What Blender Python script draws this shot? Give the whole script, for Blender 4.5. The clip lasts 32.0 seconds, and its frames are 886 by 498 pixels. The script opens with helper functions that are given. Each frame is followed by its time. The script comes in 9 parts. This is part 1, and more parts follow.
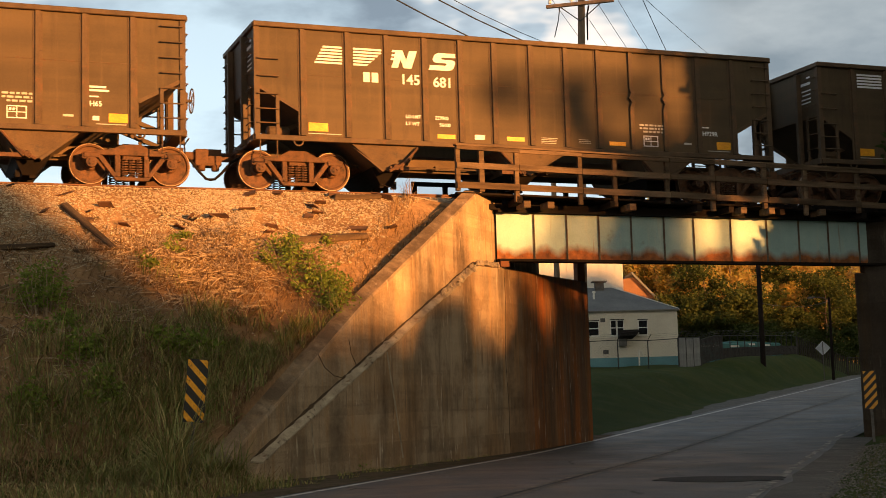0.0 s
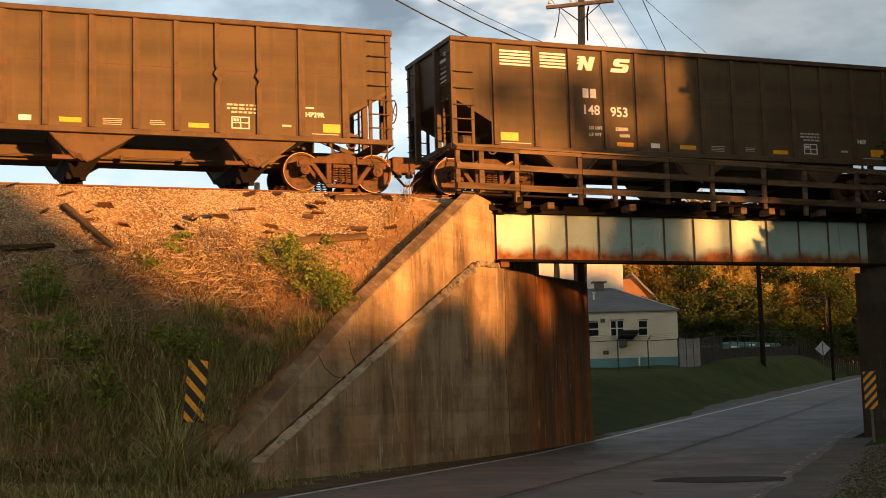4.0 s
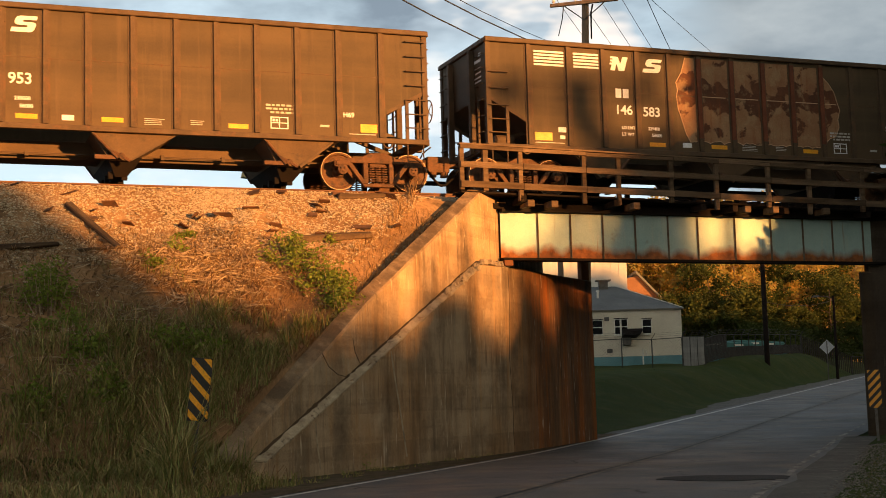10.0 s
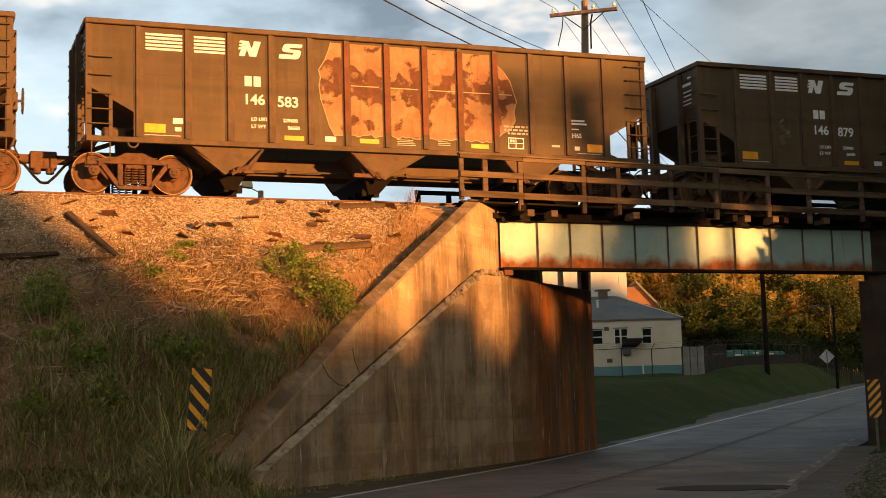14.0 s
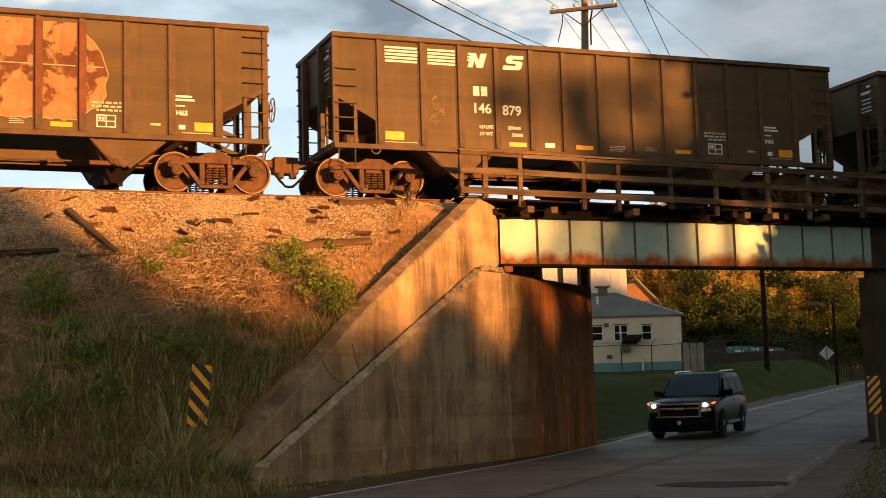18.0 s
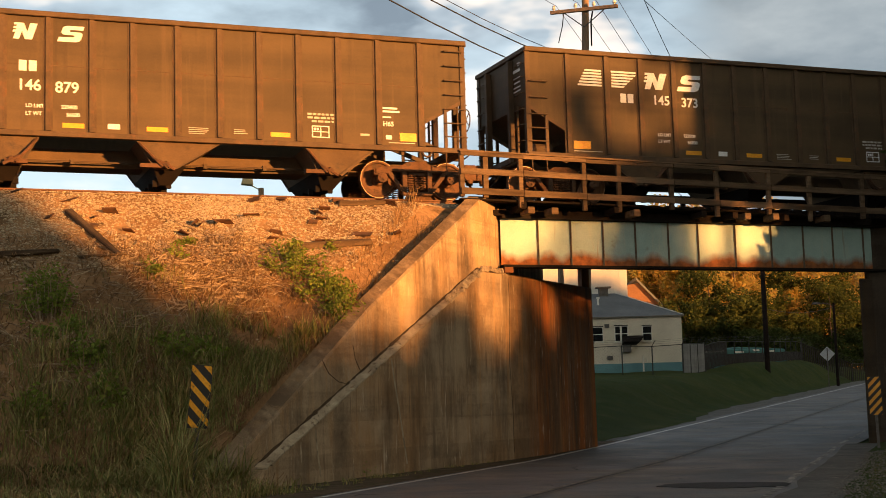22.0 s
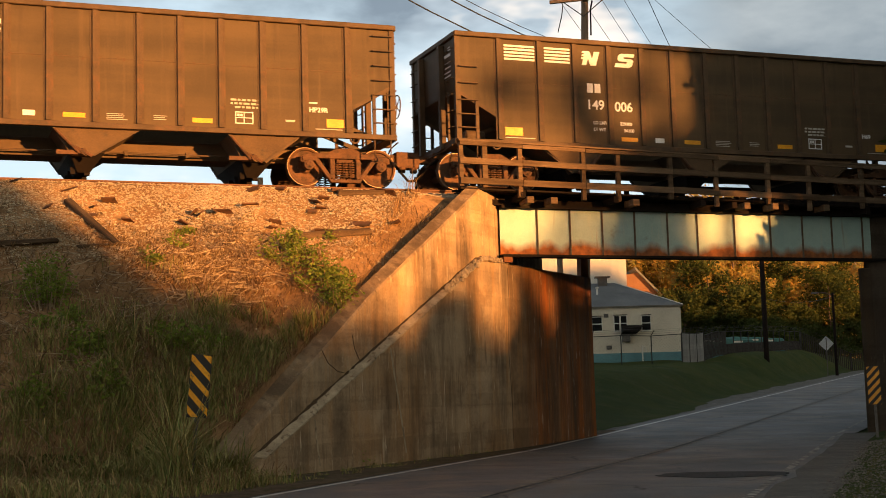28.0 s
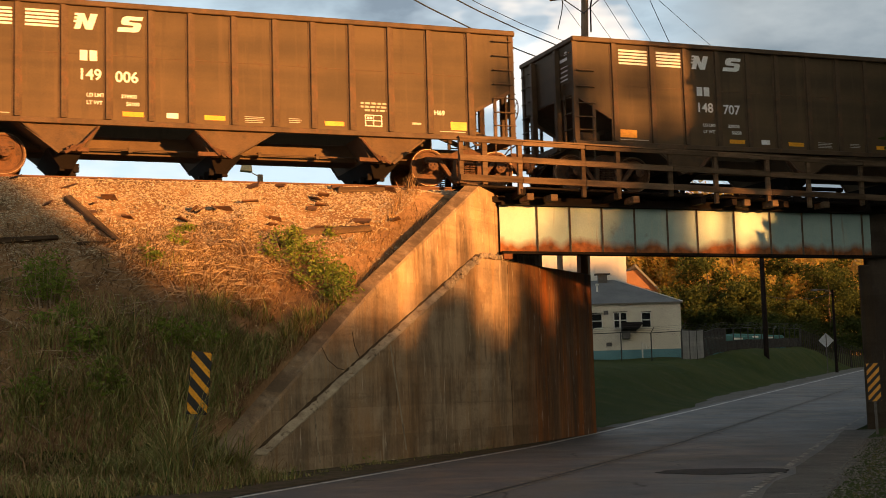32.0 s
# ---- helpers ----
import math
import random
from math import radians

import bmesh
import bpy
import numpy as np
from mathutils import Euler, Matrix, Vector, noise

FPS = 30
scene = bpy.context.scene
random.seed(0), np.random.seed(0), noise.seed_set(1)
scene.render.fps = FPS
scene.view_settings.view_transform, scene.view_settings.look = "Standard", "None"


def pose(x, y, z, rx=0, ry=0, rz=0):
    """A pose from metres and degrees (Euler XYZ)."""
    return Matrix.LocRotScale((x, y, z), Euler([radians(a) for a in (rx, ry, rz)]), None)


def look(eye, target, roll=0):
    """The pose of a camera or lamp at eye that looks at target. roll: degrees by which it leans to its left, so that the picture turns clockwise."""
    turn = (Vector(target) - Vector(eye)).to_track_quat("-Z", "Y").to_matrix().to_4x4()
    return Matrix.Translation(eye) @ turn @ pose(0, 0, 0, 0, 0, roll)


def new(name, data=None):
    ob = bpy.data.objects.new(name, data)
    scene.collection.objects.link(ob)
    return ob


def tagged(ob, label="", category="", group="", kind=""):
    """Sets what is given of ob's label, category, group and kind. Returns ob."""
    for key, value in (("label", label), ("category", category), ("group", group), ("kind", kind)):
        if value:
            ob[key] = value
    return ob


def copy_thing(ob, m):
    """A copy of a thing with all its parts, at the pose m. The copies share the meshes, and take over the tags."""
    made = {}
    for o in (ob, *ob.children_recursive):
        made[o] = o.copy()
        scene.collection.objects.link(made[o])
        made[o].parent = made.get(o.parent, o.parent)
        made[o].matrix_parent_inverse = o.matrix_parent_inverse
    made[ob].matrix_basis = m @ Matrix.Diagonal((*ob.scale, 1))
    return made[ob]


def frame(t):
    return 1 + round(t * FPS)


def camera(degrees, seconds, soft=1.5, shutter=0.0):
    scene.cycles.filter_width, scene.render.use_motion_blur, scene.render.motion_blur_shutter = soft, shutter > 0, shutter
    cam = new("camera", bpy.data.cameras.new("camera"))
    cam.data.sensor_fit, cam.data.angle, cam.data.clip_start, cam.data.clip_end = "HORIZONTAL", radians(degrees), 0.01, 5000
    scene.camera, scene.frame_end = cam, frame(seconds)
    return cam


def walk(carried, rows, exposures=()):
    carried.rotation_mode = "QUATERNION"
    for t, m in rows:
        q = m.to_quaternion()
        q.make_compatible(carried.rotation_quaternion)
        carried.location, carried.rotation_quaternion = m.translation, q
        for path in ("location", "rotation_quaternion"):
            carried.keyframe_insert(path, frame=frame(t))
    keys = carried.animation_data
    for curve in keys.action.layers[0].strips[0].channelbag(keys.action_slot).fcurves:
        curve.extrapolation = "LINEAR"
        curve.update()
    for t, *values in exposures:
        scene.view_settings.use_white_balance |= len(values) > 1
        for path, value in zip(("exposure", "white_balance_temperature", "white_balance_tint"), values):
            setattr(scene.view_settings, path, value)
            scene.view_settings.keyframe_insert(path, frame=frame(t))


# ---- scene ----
cam = camera(35.15, 32.0, soft=0.6, shutter=0.25)
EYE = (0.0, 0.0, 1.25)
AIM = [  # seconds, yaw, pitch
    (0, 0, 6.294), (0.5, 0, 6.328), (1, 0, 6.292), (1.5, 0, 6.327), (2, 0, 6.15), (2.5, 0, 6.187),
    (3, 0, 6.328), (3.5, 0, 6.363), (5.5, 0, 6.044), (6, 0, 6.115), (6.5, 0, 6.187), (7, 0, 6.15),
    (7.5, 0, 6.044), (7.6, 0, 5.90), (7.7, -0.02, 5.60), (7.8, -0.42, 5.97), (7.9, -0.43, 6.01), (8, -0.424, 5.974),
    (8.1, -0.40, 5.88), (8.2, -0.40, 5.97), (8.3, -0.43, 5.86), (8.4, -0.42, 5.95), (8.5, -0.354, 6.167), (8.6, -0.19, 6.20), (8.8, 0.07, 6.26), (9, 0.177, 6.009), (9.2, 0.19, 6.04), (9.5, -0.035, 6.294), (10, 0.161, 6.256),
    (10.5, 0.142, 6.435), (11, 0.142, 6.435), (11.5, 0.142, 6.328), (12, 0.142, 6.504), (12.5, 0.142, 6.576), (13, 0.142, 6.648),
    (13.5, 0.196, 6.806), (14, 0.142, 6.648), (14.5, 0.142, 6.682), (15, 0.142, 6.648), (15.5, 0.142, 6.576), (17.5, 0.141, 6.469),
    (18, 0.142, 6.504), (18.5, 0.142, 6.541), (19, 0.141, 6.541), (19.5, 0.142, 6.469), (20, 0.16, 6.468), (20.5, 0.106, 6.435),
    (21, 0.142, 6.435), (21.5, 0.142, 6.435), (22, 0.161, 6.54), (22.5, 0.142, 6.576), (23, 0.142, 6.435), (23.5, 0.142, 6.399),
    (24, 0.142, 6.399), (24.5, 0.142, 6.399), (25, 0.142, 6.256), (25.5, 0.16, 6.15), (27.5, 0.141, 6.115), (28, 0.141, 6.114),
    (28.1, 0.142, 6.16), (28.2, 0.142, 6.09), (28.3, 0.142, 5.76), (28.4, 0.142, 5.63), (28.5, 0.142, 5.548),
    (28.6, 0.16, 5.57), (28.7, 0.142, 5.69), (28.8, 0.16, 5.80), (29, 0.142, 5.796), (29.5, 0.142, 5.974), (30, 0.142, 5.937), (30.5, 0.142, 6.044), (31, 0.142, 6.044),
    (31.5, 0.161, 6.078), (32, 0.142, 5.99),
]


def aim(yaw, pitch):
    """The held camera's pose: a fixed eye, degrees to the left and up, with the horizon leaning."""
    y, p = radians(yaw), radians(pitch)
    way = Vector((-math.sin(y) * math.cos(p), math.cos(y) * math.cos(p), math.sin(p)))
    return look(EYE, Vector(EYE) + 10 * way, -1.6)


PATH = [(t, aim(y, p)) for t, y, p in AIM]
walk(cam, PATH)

# ---- world, sun, exposure ----
SUN_AZ, SUN_EL = 50.0, 5.0      # degrees from -y towards +x, and above the horizon
TO_SUN = Vector((math.sin(radians(SUN_AZ)) * math.cos(radians(SUN_EL)),
                 -math.cos(radians(SUN_AZ)) * math.cos(radians(SUN_EL)), math.sin(radians(SUN_EL))))
scene.view_settings.exposure = 0.8


def make_world():
    w = bpy.data.worlds.new("evening_sky")
    scene.world = w
    w.use_nodes = True
    nt = w.node_tree
    nt.nodes.clear()
    N, L = nt.nodes.new, nt.links.new
    out, bg = N("ShaderNodeOutputWorld"), N("ShaderNodeBackground")
    sky = N("ShaderNodeTexSky")
    sky.sky_type = 'NISHITA'
    sky.sun_disc = False
    sky.sun_elevation = radians(SUN_EL)
    sky.sun_rotation = radians(180 - SUN_AZ)
    sky.air_density, sky.dust_density, sky.ozone_density = 1.0, 1.0, 1.5
    co = N("ShaderNodeTexCoord")
    mp = N("ShaderNodeMapping")
    mp.inputs["Scale"].default_value = (3.2, 3.2, 7.5)
    mp.inputs["Location"].default_value = (1.3, 0.4, 2.1)
    L(co.outputs["Generated"], mp.inputs["Vector"])
    n1 = N("ShaderNodeTexNoise")
    n1.inputs["Scale"].default_value = 1.6
    n1.inputs["Detail"].default_value = 7
    n1.inputs["Roughness"].default_value = 0.52
    L(mp.outputs[0], n1.inputs["Vector"])
    r1 = N("ShaderNodeValToRGB")
    r1.color_ramp.elements[0].position, r1.color_ramp.elements[1].position = 0.42, 0.62
    L(n1.outputs["Fac"], r1.inputs["Fac"])
    n2 = N("ShaderNodeTexNoise")
    n2.inputs["Scale"].default_value = 2.3
    n2.inputs["Detail"].default_value = 4
    L(mp.outputs[0], n2.inputs["Vector"])
    r2 = N("ShaderNodeValToRGB")
    e = r2.color_ramp.elements
    e[0].position, e[0].color = 0.42, (2.1, 2.65, 3.2, 1)
    e[1].position, e[1].color = 0.60, (10.4, 9.2, 8.0, 1)
    e.new(0.51).color = (4.0, 4.7, 5.3, 1)
    L(n2.outputs["Fac"], r2.inputs["Fac"])
    blue = N("ShaderNodeMix")
    blue.data_type = 'RGBA'
    blue.inputs["Factor"].default_value = 0.85
    blue.inputs["B"].default_value = (6.0, 7.4, 8.3, 1)
    L(sky.outputs[0], blue.inputs["A"])
    mix = N("ShaderNodeMix")
    mix.data_type = 'RGBA'
    L(r1.outputs[0], mix.inputs["Factor"])
    L(blue.outputs["Result"], mix.inputs["A"])
    L(r2.outputs[0], mix.inputs["B"])
    # a grey bank of cloud ahead to the right, and a sunlit puff at its edge
    def toward(az, el, lo, hi, wob):
        d = N("ShaderNodeVectorMath")
        d.operation = 'DOT_PRODUCT'
        L(co.outputs["Generated"], d.inputs[0])
        a, b = radians(az), radians(el)
        d.inputs[1].default_value = (math.sin(a) * math.cos(b), math.cos(a) * math.cos(b), math.sin(b))
        ad = N("ShaderNodeMath")
        ad.operation = 'MULTIPLY_ADD'
        L(n2.outputs["Fac"], ad.inputs[0])
        ad.inputs[1].default_value = wob
        L(d.outputs["Value"], ad.inputs[2])
        r = N("ShaderNodeMapRange")
        r.inputs["From Min"].default_value, r.inputs["From Max"].default_value = lo + wob * 0.5, hi + wob * 0.5
        L(ad.outputs[0], r.inputs["Value"])
        return r.outputs[0]

    def over(fac, under, col):
        m = N("ShaderNodeMix")
        m.data_type = 'RGBA'
        L(fac, m.inputs["Factor"])
        L(under, m.inputs["A"])
        m.inputs["B"].default_value = (*col, 1)
        return m.outputs["Result"]

    bank_ = N("ShaderNodeMix")
    bank_.data_type = 'RGBA'
    bank_.inputs["A"].default_value, bank_.inputs["B"].default_value = (1.9, 2.35, 2.7, 1), (3.9, 4.3, 4.5, 1)
    L(r1.outputs[0], bank_.inputs["Factor"])
    merge = N("ShaderNodeMix")
    merge.data_type = 'RGBA'
    L(toward(32, 16, 0.922, 0.945, 0.05), merge.inputs["Factor"])
    L(mix.outputs["Result"], merge.inputs["A"])
    L(bank_.outputs["Result"], merge.inputs["B"])
    clouds = merge.outputs["Result"]
    clouds = over(toward(6.5, 14.3, 0.9993, 1.0000, 0.006), clouds, (9.6, 8.3, 7.2))
    # the sky is brightest low down and falls off, warmer grey, overhead
    sep = N("ShaderNodeSeparateXYZ")
    L(co.outputs["Generated"], sep.inputs[0])
    fall = N("ShaderNodeMapRange")
    fall.inputs["From Min"].default_value, fall.inputs["From Max"].default_value = 0.22, 0.75
    L(sep.outputs["Z"], fall.inputs["Value"])
    tint = N("ShaderNodeMix")
    tint.data_type = 'RGBA'
    tint.inputs["A"].default_value, tint.inputs["B"].default_value = (1, 1, 1, 1), (0.27, 0.285, 0.30, 1)
    L(fall.outputs[0], tint.inputs["Factor"])
    mul = N("ShaderNodeMix")
    mul.data_type, mul.blend_type = 'RGBA', 'MULTIPLY'
    mul.inputs["Factor"].default_value = 1.0
    L(clouds, mul.inputs["A"])
    L(tint.outputs["Result"], mul.inputs["B"])
    # warm evening glow round the low sun
    dot = N("ShaderNodeVectorMath")
    dot.operation = 'DOT_PRODUCT'
    L(co.outputs["Generated"], dot.inputs[0])
    dot.inputs[1].default_value = TO_SUN
    near = N("ShaderNodeMapRange")
    near.inputs["From Min"].default_value, near.inputs["From Max"].default_value = 0.0, 0.85
    L(dot.outputs["Value"], near.inputs["Value"])
    warm = N("ShaderNodeMix")
    warm.data_type, warm.blend_type = 'RGBA', 'MULTIPLY'
    warm.inputs["B"].default_value = (1.42, 1.10, 0.76, 1)
    L(near.outputs[0], warm.inputs["Factor"])
    L(mul.outputs["Result"], warm.inputs["A"])
    L(warm.outputs["Result"], bg.inputs["Color"])
    bg.inputs["Strength"].default_value = 0.08
    L(bg.outputs[0], out.inputs["Surface"])


make_world()
sun = new("sun", bpy.data.lights.new("sun", 'SUN'))
sun.data.energy, sun.data.angle, sun.data.color = 8.0, radians(0.8), (1.0, 0.42, 0.105)
sun.matrix_world = look((60, -50, 40), Vector((60, -50, 40)) - TO_SUN)

# ---- helpers for building ----
TRK = pose(0, 33.05, 0, 0, 0, 21.1)      # along the track, away from the camera, up
RAIL_Z = 6.34
MID_N = 1.62                             # the track's middle line


def tk(u, n, z=0.0):
    return TRK @ Vector((u, n, z))


def box(bm, x0, x1, y0, y1, z0, z1, m=None):
    vs = [Vector((x, y, z)) for x in (x0, x1) for y in (y0, y1) for z in (z0, z1)]
    if m is not None:
        vs = [m @ v for v in vs]
    v = [bm.verts.new(c) for c in vs]
    for f in ((0, 1, 3, 2), (4, 6, 7, 5), (0, 4, 5, 1), (2, 3, 7, 6), (0, 2, 6, 4), (1, 5, 7, 3)):
        bm.faces.new([v[i] for i in f])


def prism(bm, poly, a, b):
    """A polygon (x, z) pulled from y = a to y = b; each point may carry its own y values as (x, z, ya, yb)."""
    f = [bm.verts.new((p[0], p[2] if len(p) > 2 else a, p[1])) for p in poly]
    g = [bm.verts.new((p[0], p[3] if len(p) > 2 else b, p[1])) for p in poly]
    n = len(poly)
    bm.faces.new(f)
    bm.faces.new(g[::-1])
    for i in range(n):
        bm.faces.new((f[i], g[i], g[(i + 1) % n], f[(i + 1) % n]))


def hull(bm, low, high):
    """Two rings of points of the same count joined into a closed body."""
    a, b = [bm.verts.new(p) for p in low], [bm.verts.new(p) for p in high]
    n = len(a)
    bm.faces.new(a[::-1])
    bm.faces.new(b)
    for i in range(n):
        bm.faces.new((a[i], a[(i + 1) % n], b[(i + 1) % n], b[i]))


def rod(bm, p, q, r, seg=6, r2=None):
    p, q = Vector(p), Vector(q)
    d = (q - p).normalized()
    s = d.orthogonal().normalized()
    t = d.cross(s)
    r2 = r if r2 is None else r2
    ring = [(math.cos(2 * math.pi * i / seg), math.sin(2 * math.pi * i / seg)) for i in range(seg)]
    hull(bm, [p + (s * c + t * k) * r for c, k in ring], [q + (s * c + t * k) * r2 for c, k in ring])


def tube(bm, pts, r, seg=6):
    """One closed skin along a line of points."""
    pts = [Vector(p) for p in pts]
    rings = []
    s = (pts[1] - pts[0]).orthogonal().normalized()
    for i, p in enumerate(pts):
        d = (pts[min(i + 1, len(pts) - 1)] - pts[max(i - 1, 0)]).normalized()
        s = (s - d * s.dot(d)).normalized()
        t = d.cross(s)
        rings.append([bm.verts.new(p + (s * math.cos(6.28318 * k / seg) + t * math.sin(6.28318 * k / seg)) * r) for k in range(seg)])
    for a, b in zip(rings, rings[1:]):
        for k in range(seg):
            bm.faces.new((a[k], a[(k + 1) % seg], b[(k + 1) % seg], b[k]))
    bm.faces.new(rings[0][::-1])
    bm.faces.new(rings[-1])


def turned(bm, prof, seg=24, axis='Y'):
    """A profile of (radius, distance) turned round an axis, closed at both ends."""
    rings = []
    for r, h in prof:
        ring = []
        for i in range(seg):
            c, s = r * math.cos(2 * math.pi * i / seg), r * math.sin(2 * math.pi * i / seg)
            ring.append(bm.verts.new((c, h, s) if axis == 'Y' else (h, c, s) if axis == 'X' else (c, s, h)))
        rings.append(ring)
    for a, b in zip(rings, rings[1:]):
        for i in range(seg):
            bm.faces.new((a[i], a[(i + 1) % seg], b[(i + 1) % seg], b[i]))
    bm.faces.new(rings[0][::-1])
    bm.faces.new(rings[-1])


def mesh_of(name, bm, material, bevel=0.0, smooth=False):
    bmesh.ops.recalc_face_normals(bm, faces=bm.faces)
    if bevel:
        bmesh.ops.bevel(bm, geom=bm.edges[:], offset=bevel, segments=1, profile=0.5, affect='EDGES', clamp_overlap=True)
    if smooth:
        for f in bm.faces:
            f.smooth = True
    me = bpy.data.meshes.new(name)
    bm.to_mesh(me)
    bm.free()
    if material is not None:
        me.materials.append(material)
    return me


def part(name, bm, material, parent, label="", m=None, bevel=0.0, smooth=False):
    me = bm if isinstance(bm, bpy.types.Mesh) else mesh_of(name, bm, material, bevel, smooth)
    ob = new(name, me)
    ob.parent = parent
    if m is not None:
        ob.matrix_basis = m
    if label:
        ob["label"] = label
    return ob


def thing(name, label, category, m=None, group="", kind=""):
    ob = new(name)
    ob.empty_display_size = 0.3
    if m is not None:
        ob.matrix_basis = m
    return tagged(ob, label, category, group, kind)


def solid(name, bm, material, label, category, m=None, group="", kind="", bevel=0.0, smooth=False):
    ob = new(name, mesh_of(name, bm, material, bevel, smooth))
    if m is not None:
        ob.matrix_basis = m
    return tagged(ob, label, category, group, kind)


# ---- materials ----
def surface(name, base, dark, scale=1.0, rough=0.8, metal=0.0, bump=0.3, fine=40.0, spots=None, spot_at=(0.58, 0.7),
            streak=None, streak_at=(0.5, 0.75), rand=0.0, island=None, coords="Object", spec=0.3, stretch=(1, 1, 1), leafy=0.0, speck=(0.72, 1.25)):
    """Two colours mixed by broad noise, fine grain, optional stains (spots), optional streaks that run down, and relief."""
    mat = bpy.data.materials.new(name)
    mat.use_nodes = True
    nt = mat.node_tree
    N, L = nt.nodes.new, nt.links.new
    bs = nt.nodes["Principled BSDF"]
    bs.inputs["Roughness"].default_value = rough
    bs.inputs["Metallic"].default_value = metal
    bs.inputs["Specular IOR Level"].default_value = spec
    co = N("ShaderNodeTexCoord")
    mp = N("ShaderNodeMapping")
    mp.inputs["Scale"].default_value = stretch
    L(co.outputs[coords], mp.inputs["Vector"])

    def noise_tex(sc, det=5.0, ro=0.6, vec=None):
        t = N("ShaderNodeTexNoise")
        t.inputs["Scale"].default_value, t.inputs["Detail"].default_value, t.inputs["Roughness"].default_value = sc, det, ro
        L((vec or mp.outputs[0]), t.inputs["Vector"])
        return t.outputs["Fac"]

    def ramp(fac, a, b):
        t = N("ShaderNodeMapRange")
        t.inputs["From Min"].default_value, t.inputs["From Max"].default_value = a, b
        L(fac, t.inputs["Value"])
        return t.outputs["Result"]

    def mix(fac, a, b):
        t = N("ShaderNodeMix")
        t.data_type = 'RGBA'
        for sock, v in (("A", a), ("B", b)):
            if isinstance(v, tuple):
                t.inputs[sock].default_value = (*v, 1)
            else:
                L(v, t.inputs[sock])
        if isinstance(fac, float):
            t.inputs["Factor"].default_value = fac
        else:
            L(fac, t.inputs["Factor"])
        return t.outputs["Result"]

    big = noise_tex(scale)
    grain = noise_tex(fine, 3)
    col = mix(ramp(big, 0.35, 0.65), base, dark)
    if island:
        geo = N("ShaderNodeNewGeometry")
        cr = N("ShaderNodeValToRGB")
        cr.color_ramp.interpolation = 'LINEAR'
        els = cr.color_ramp.elements
        els[0].position, els[0].color = 0.0, (*island[0], 1)
        els[1].position, els[1].color = 1.0, (*island[-1], 1)
        for i, c in enumerate(island[1:-1]):
            els.new((i + 1) / (len(island) - 1)).color = (*c, 1)
        L(geo.outputs["Random Per Island"], cr.inputs["Fac"])
        col = mix(0.75, col, cr.outputs[0])
    if spots:
        col = mix(ramp(noise_tex(scale * 2.7, 6, 0.65), *spot_at), col, spots)
    if streak:
        m2 = N("ShaderNodeMapping")
        m2.inputs["Scale"].default_value = (2.6, 2.6, 0.16)
        L(co.outputs[coords], m2.inputs["Vector"])
        m2.inputs["Rotation"].default_value = (0.04, 0.03, 0.5)
        col = mix(ramp(noise_tex(1.1, 6, 0.6, m2.outputs[0]), *streak_at), col, streak)
    g = N("ShaderNodeMapRange")
    g.inputs["From Min"].default_value, g.inputs["From Max"].default_value = 0.25, 0.75
    g.inputs["To Min"].default_value, g.inputs["To Max"].default_value = speck
    L(grain, g.inputs["Value"])
    hs = N("ShaderNodeHueSaturation")
    L(col, hs.inputs["Color"])
    if rand:
        oi = N("ShaderNodeObjectInfo")
        rr = N("ShaderNodeMapRange")
        rr.inputs["To Min"].default_value, rr.inputs["To Max"].default_value = 1 - rand, 1 + rand
        L(oi.outputs["Random"], rr.inputs["Value"])
        mu = N("ShaderNodeMath")
        mu.operation = 'MULTIPLY'
        L(g.outputs[0], mu.inputs[0])
        L(rr.outputs[0], mu.inputs[1])
        L(mu.outputs[0], hs.inputs["Value"])
    else:
        L(g.outputs[0], hs.inputs["Value"])
    L(hs.outputs[0], bs.inputs["Base Color"])
    if bump:
        b = N("ShaderNodeBump")
        b.inputs["Strength"].default_value = bump
        b.inputs["Distance"].default_value = 0.02
        L(grain, b.inputs["Height"])
        L(b.outputs[0], bs.inputs["Normal"])
    rmap = N("ShaderNodeMapRange")
    rmap.inputs["To Min"].default_value, rmap.inputs["To Max"].default_value = max(0.05, rough - 0.12), min(1.0, rough + 0.12)
    L(big, rmap.inputs["Value"])
    L(rmap.outputs[0], bs.inputs["Roughness"])
    if leafy:
        tr = N("ShaderNodeBsdfTranslucent")
        L(hs.outputs[0], tr.inputs["Color"])
        ms = N("ShaderNodeMixShader")
        ms.inputs[0].default_value = leafy
        L(bs.outputs[0], ms.inputs[1])
        L(tr.outputs[0], ms.inputs[2])
        L(ms.outputs[0], nt.nodes["Material Output"].inputs["Surface"])
    return mat


def plain(name, color, rough=0.5, metal=0.0, glow=0.0, glow_color=None, spec=0.5):
    mat = bpy.data.materials.new(name)
    mat.use_nodes = True
    bs = mat.node_tree.nodes["Principled BSDF"]
    bs.inputs["Base Color"].default_value = (*color, 1)
    bs.inputs["Roughness"].default_value = rough
    bs.inputs["Metallic"].default_value = metal
    bs.inputs["Specular IOR Level"].default_value = spec
    if glow:
        bs.inputs["Emission Color"].default_value = (*(glow_color or color), 1)
        bs.inputs["Emission Strength"].default_value = glow
    return mat


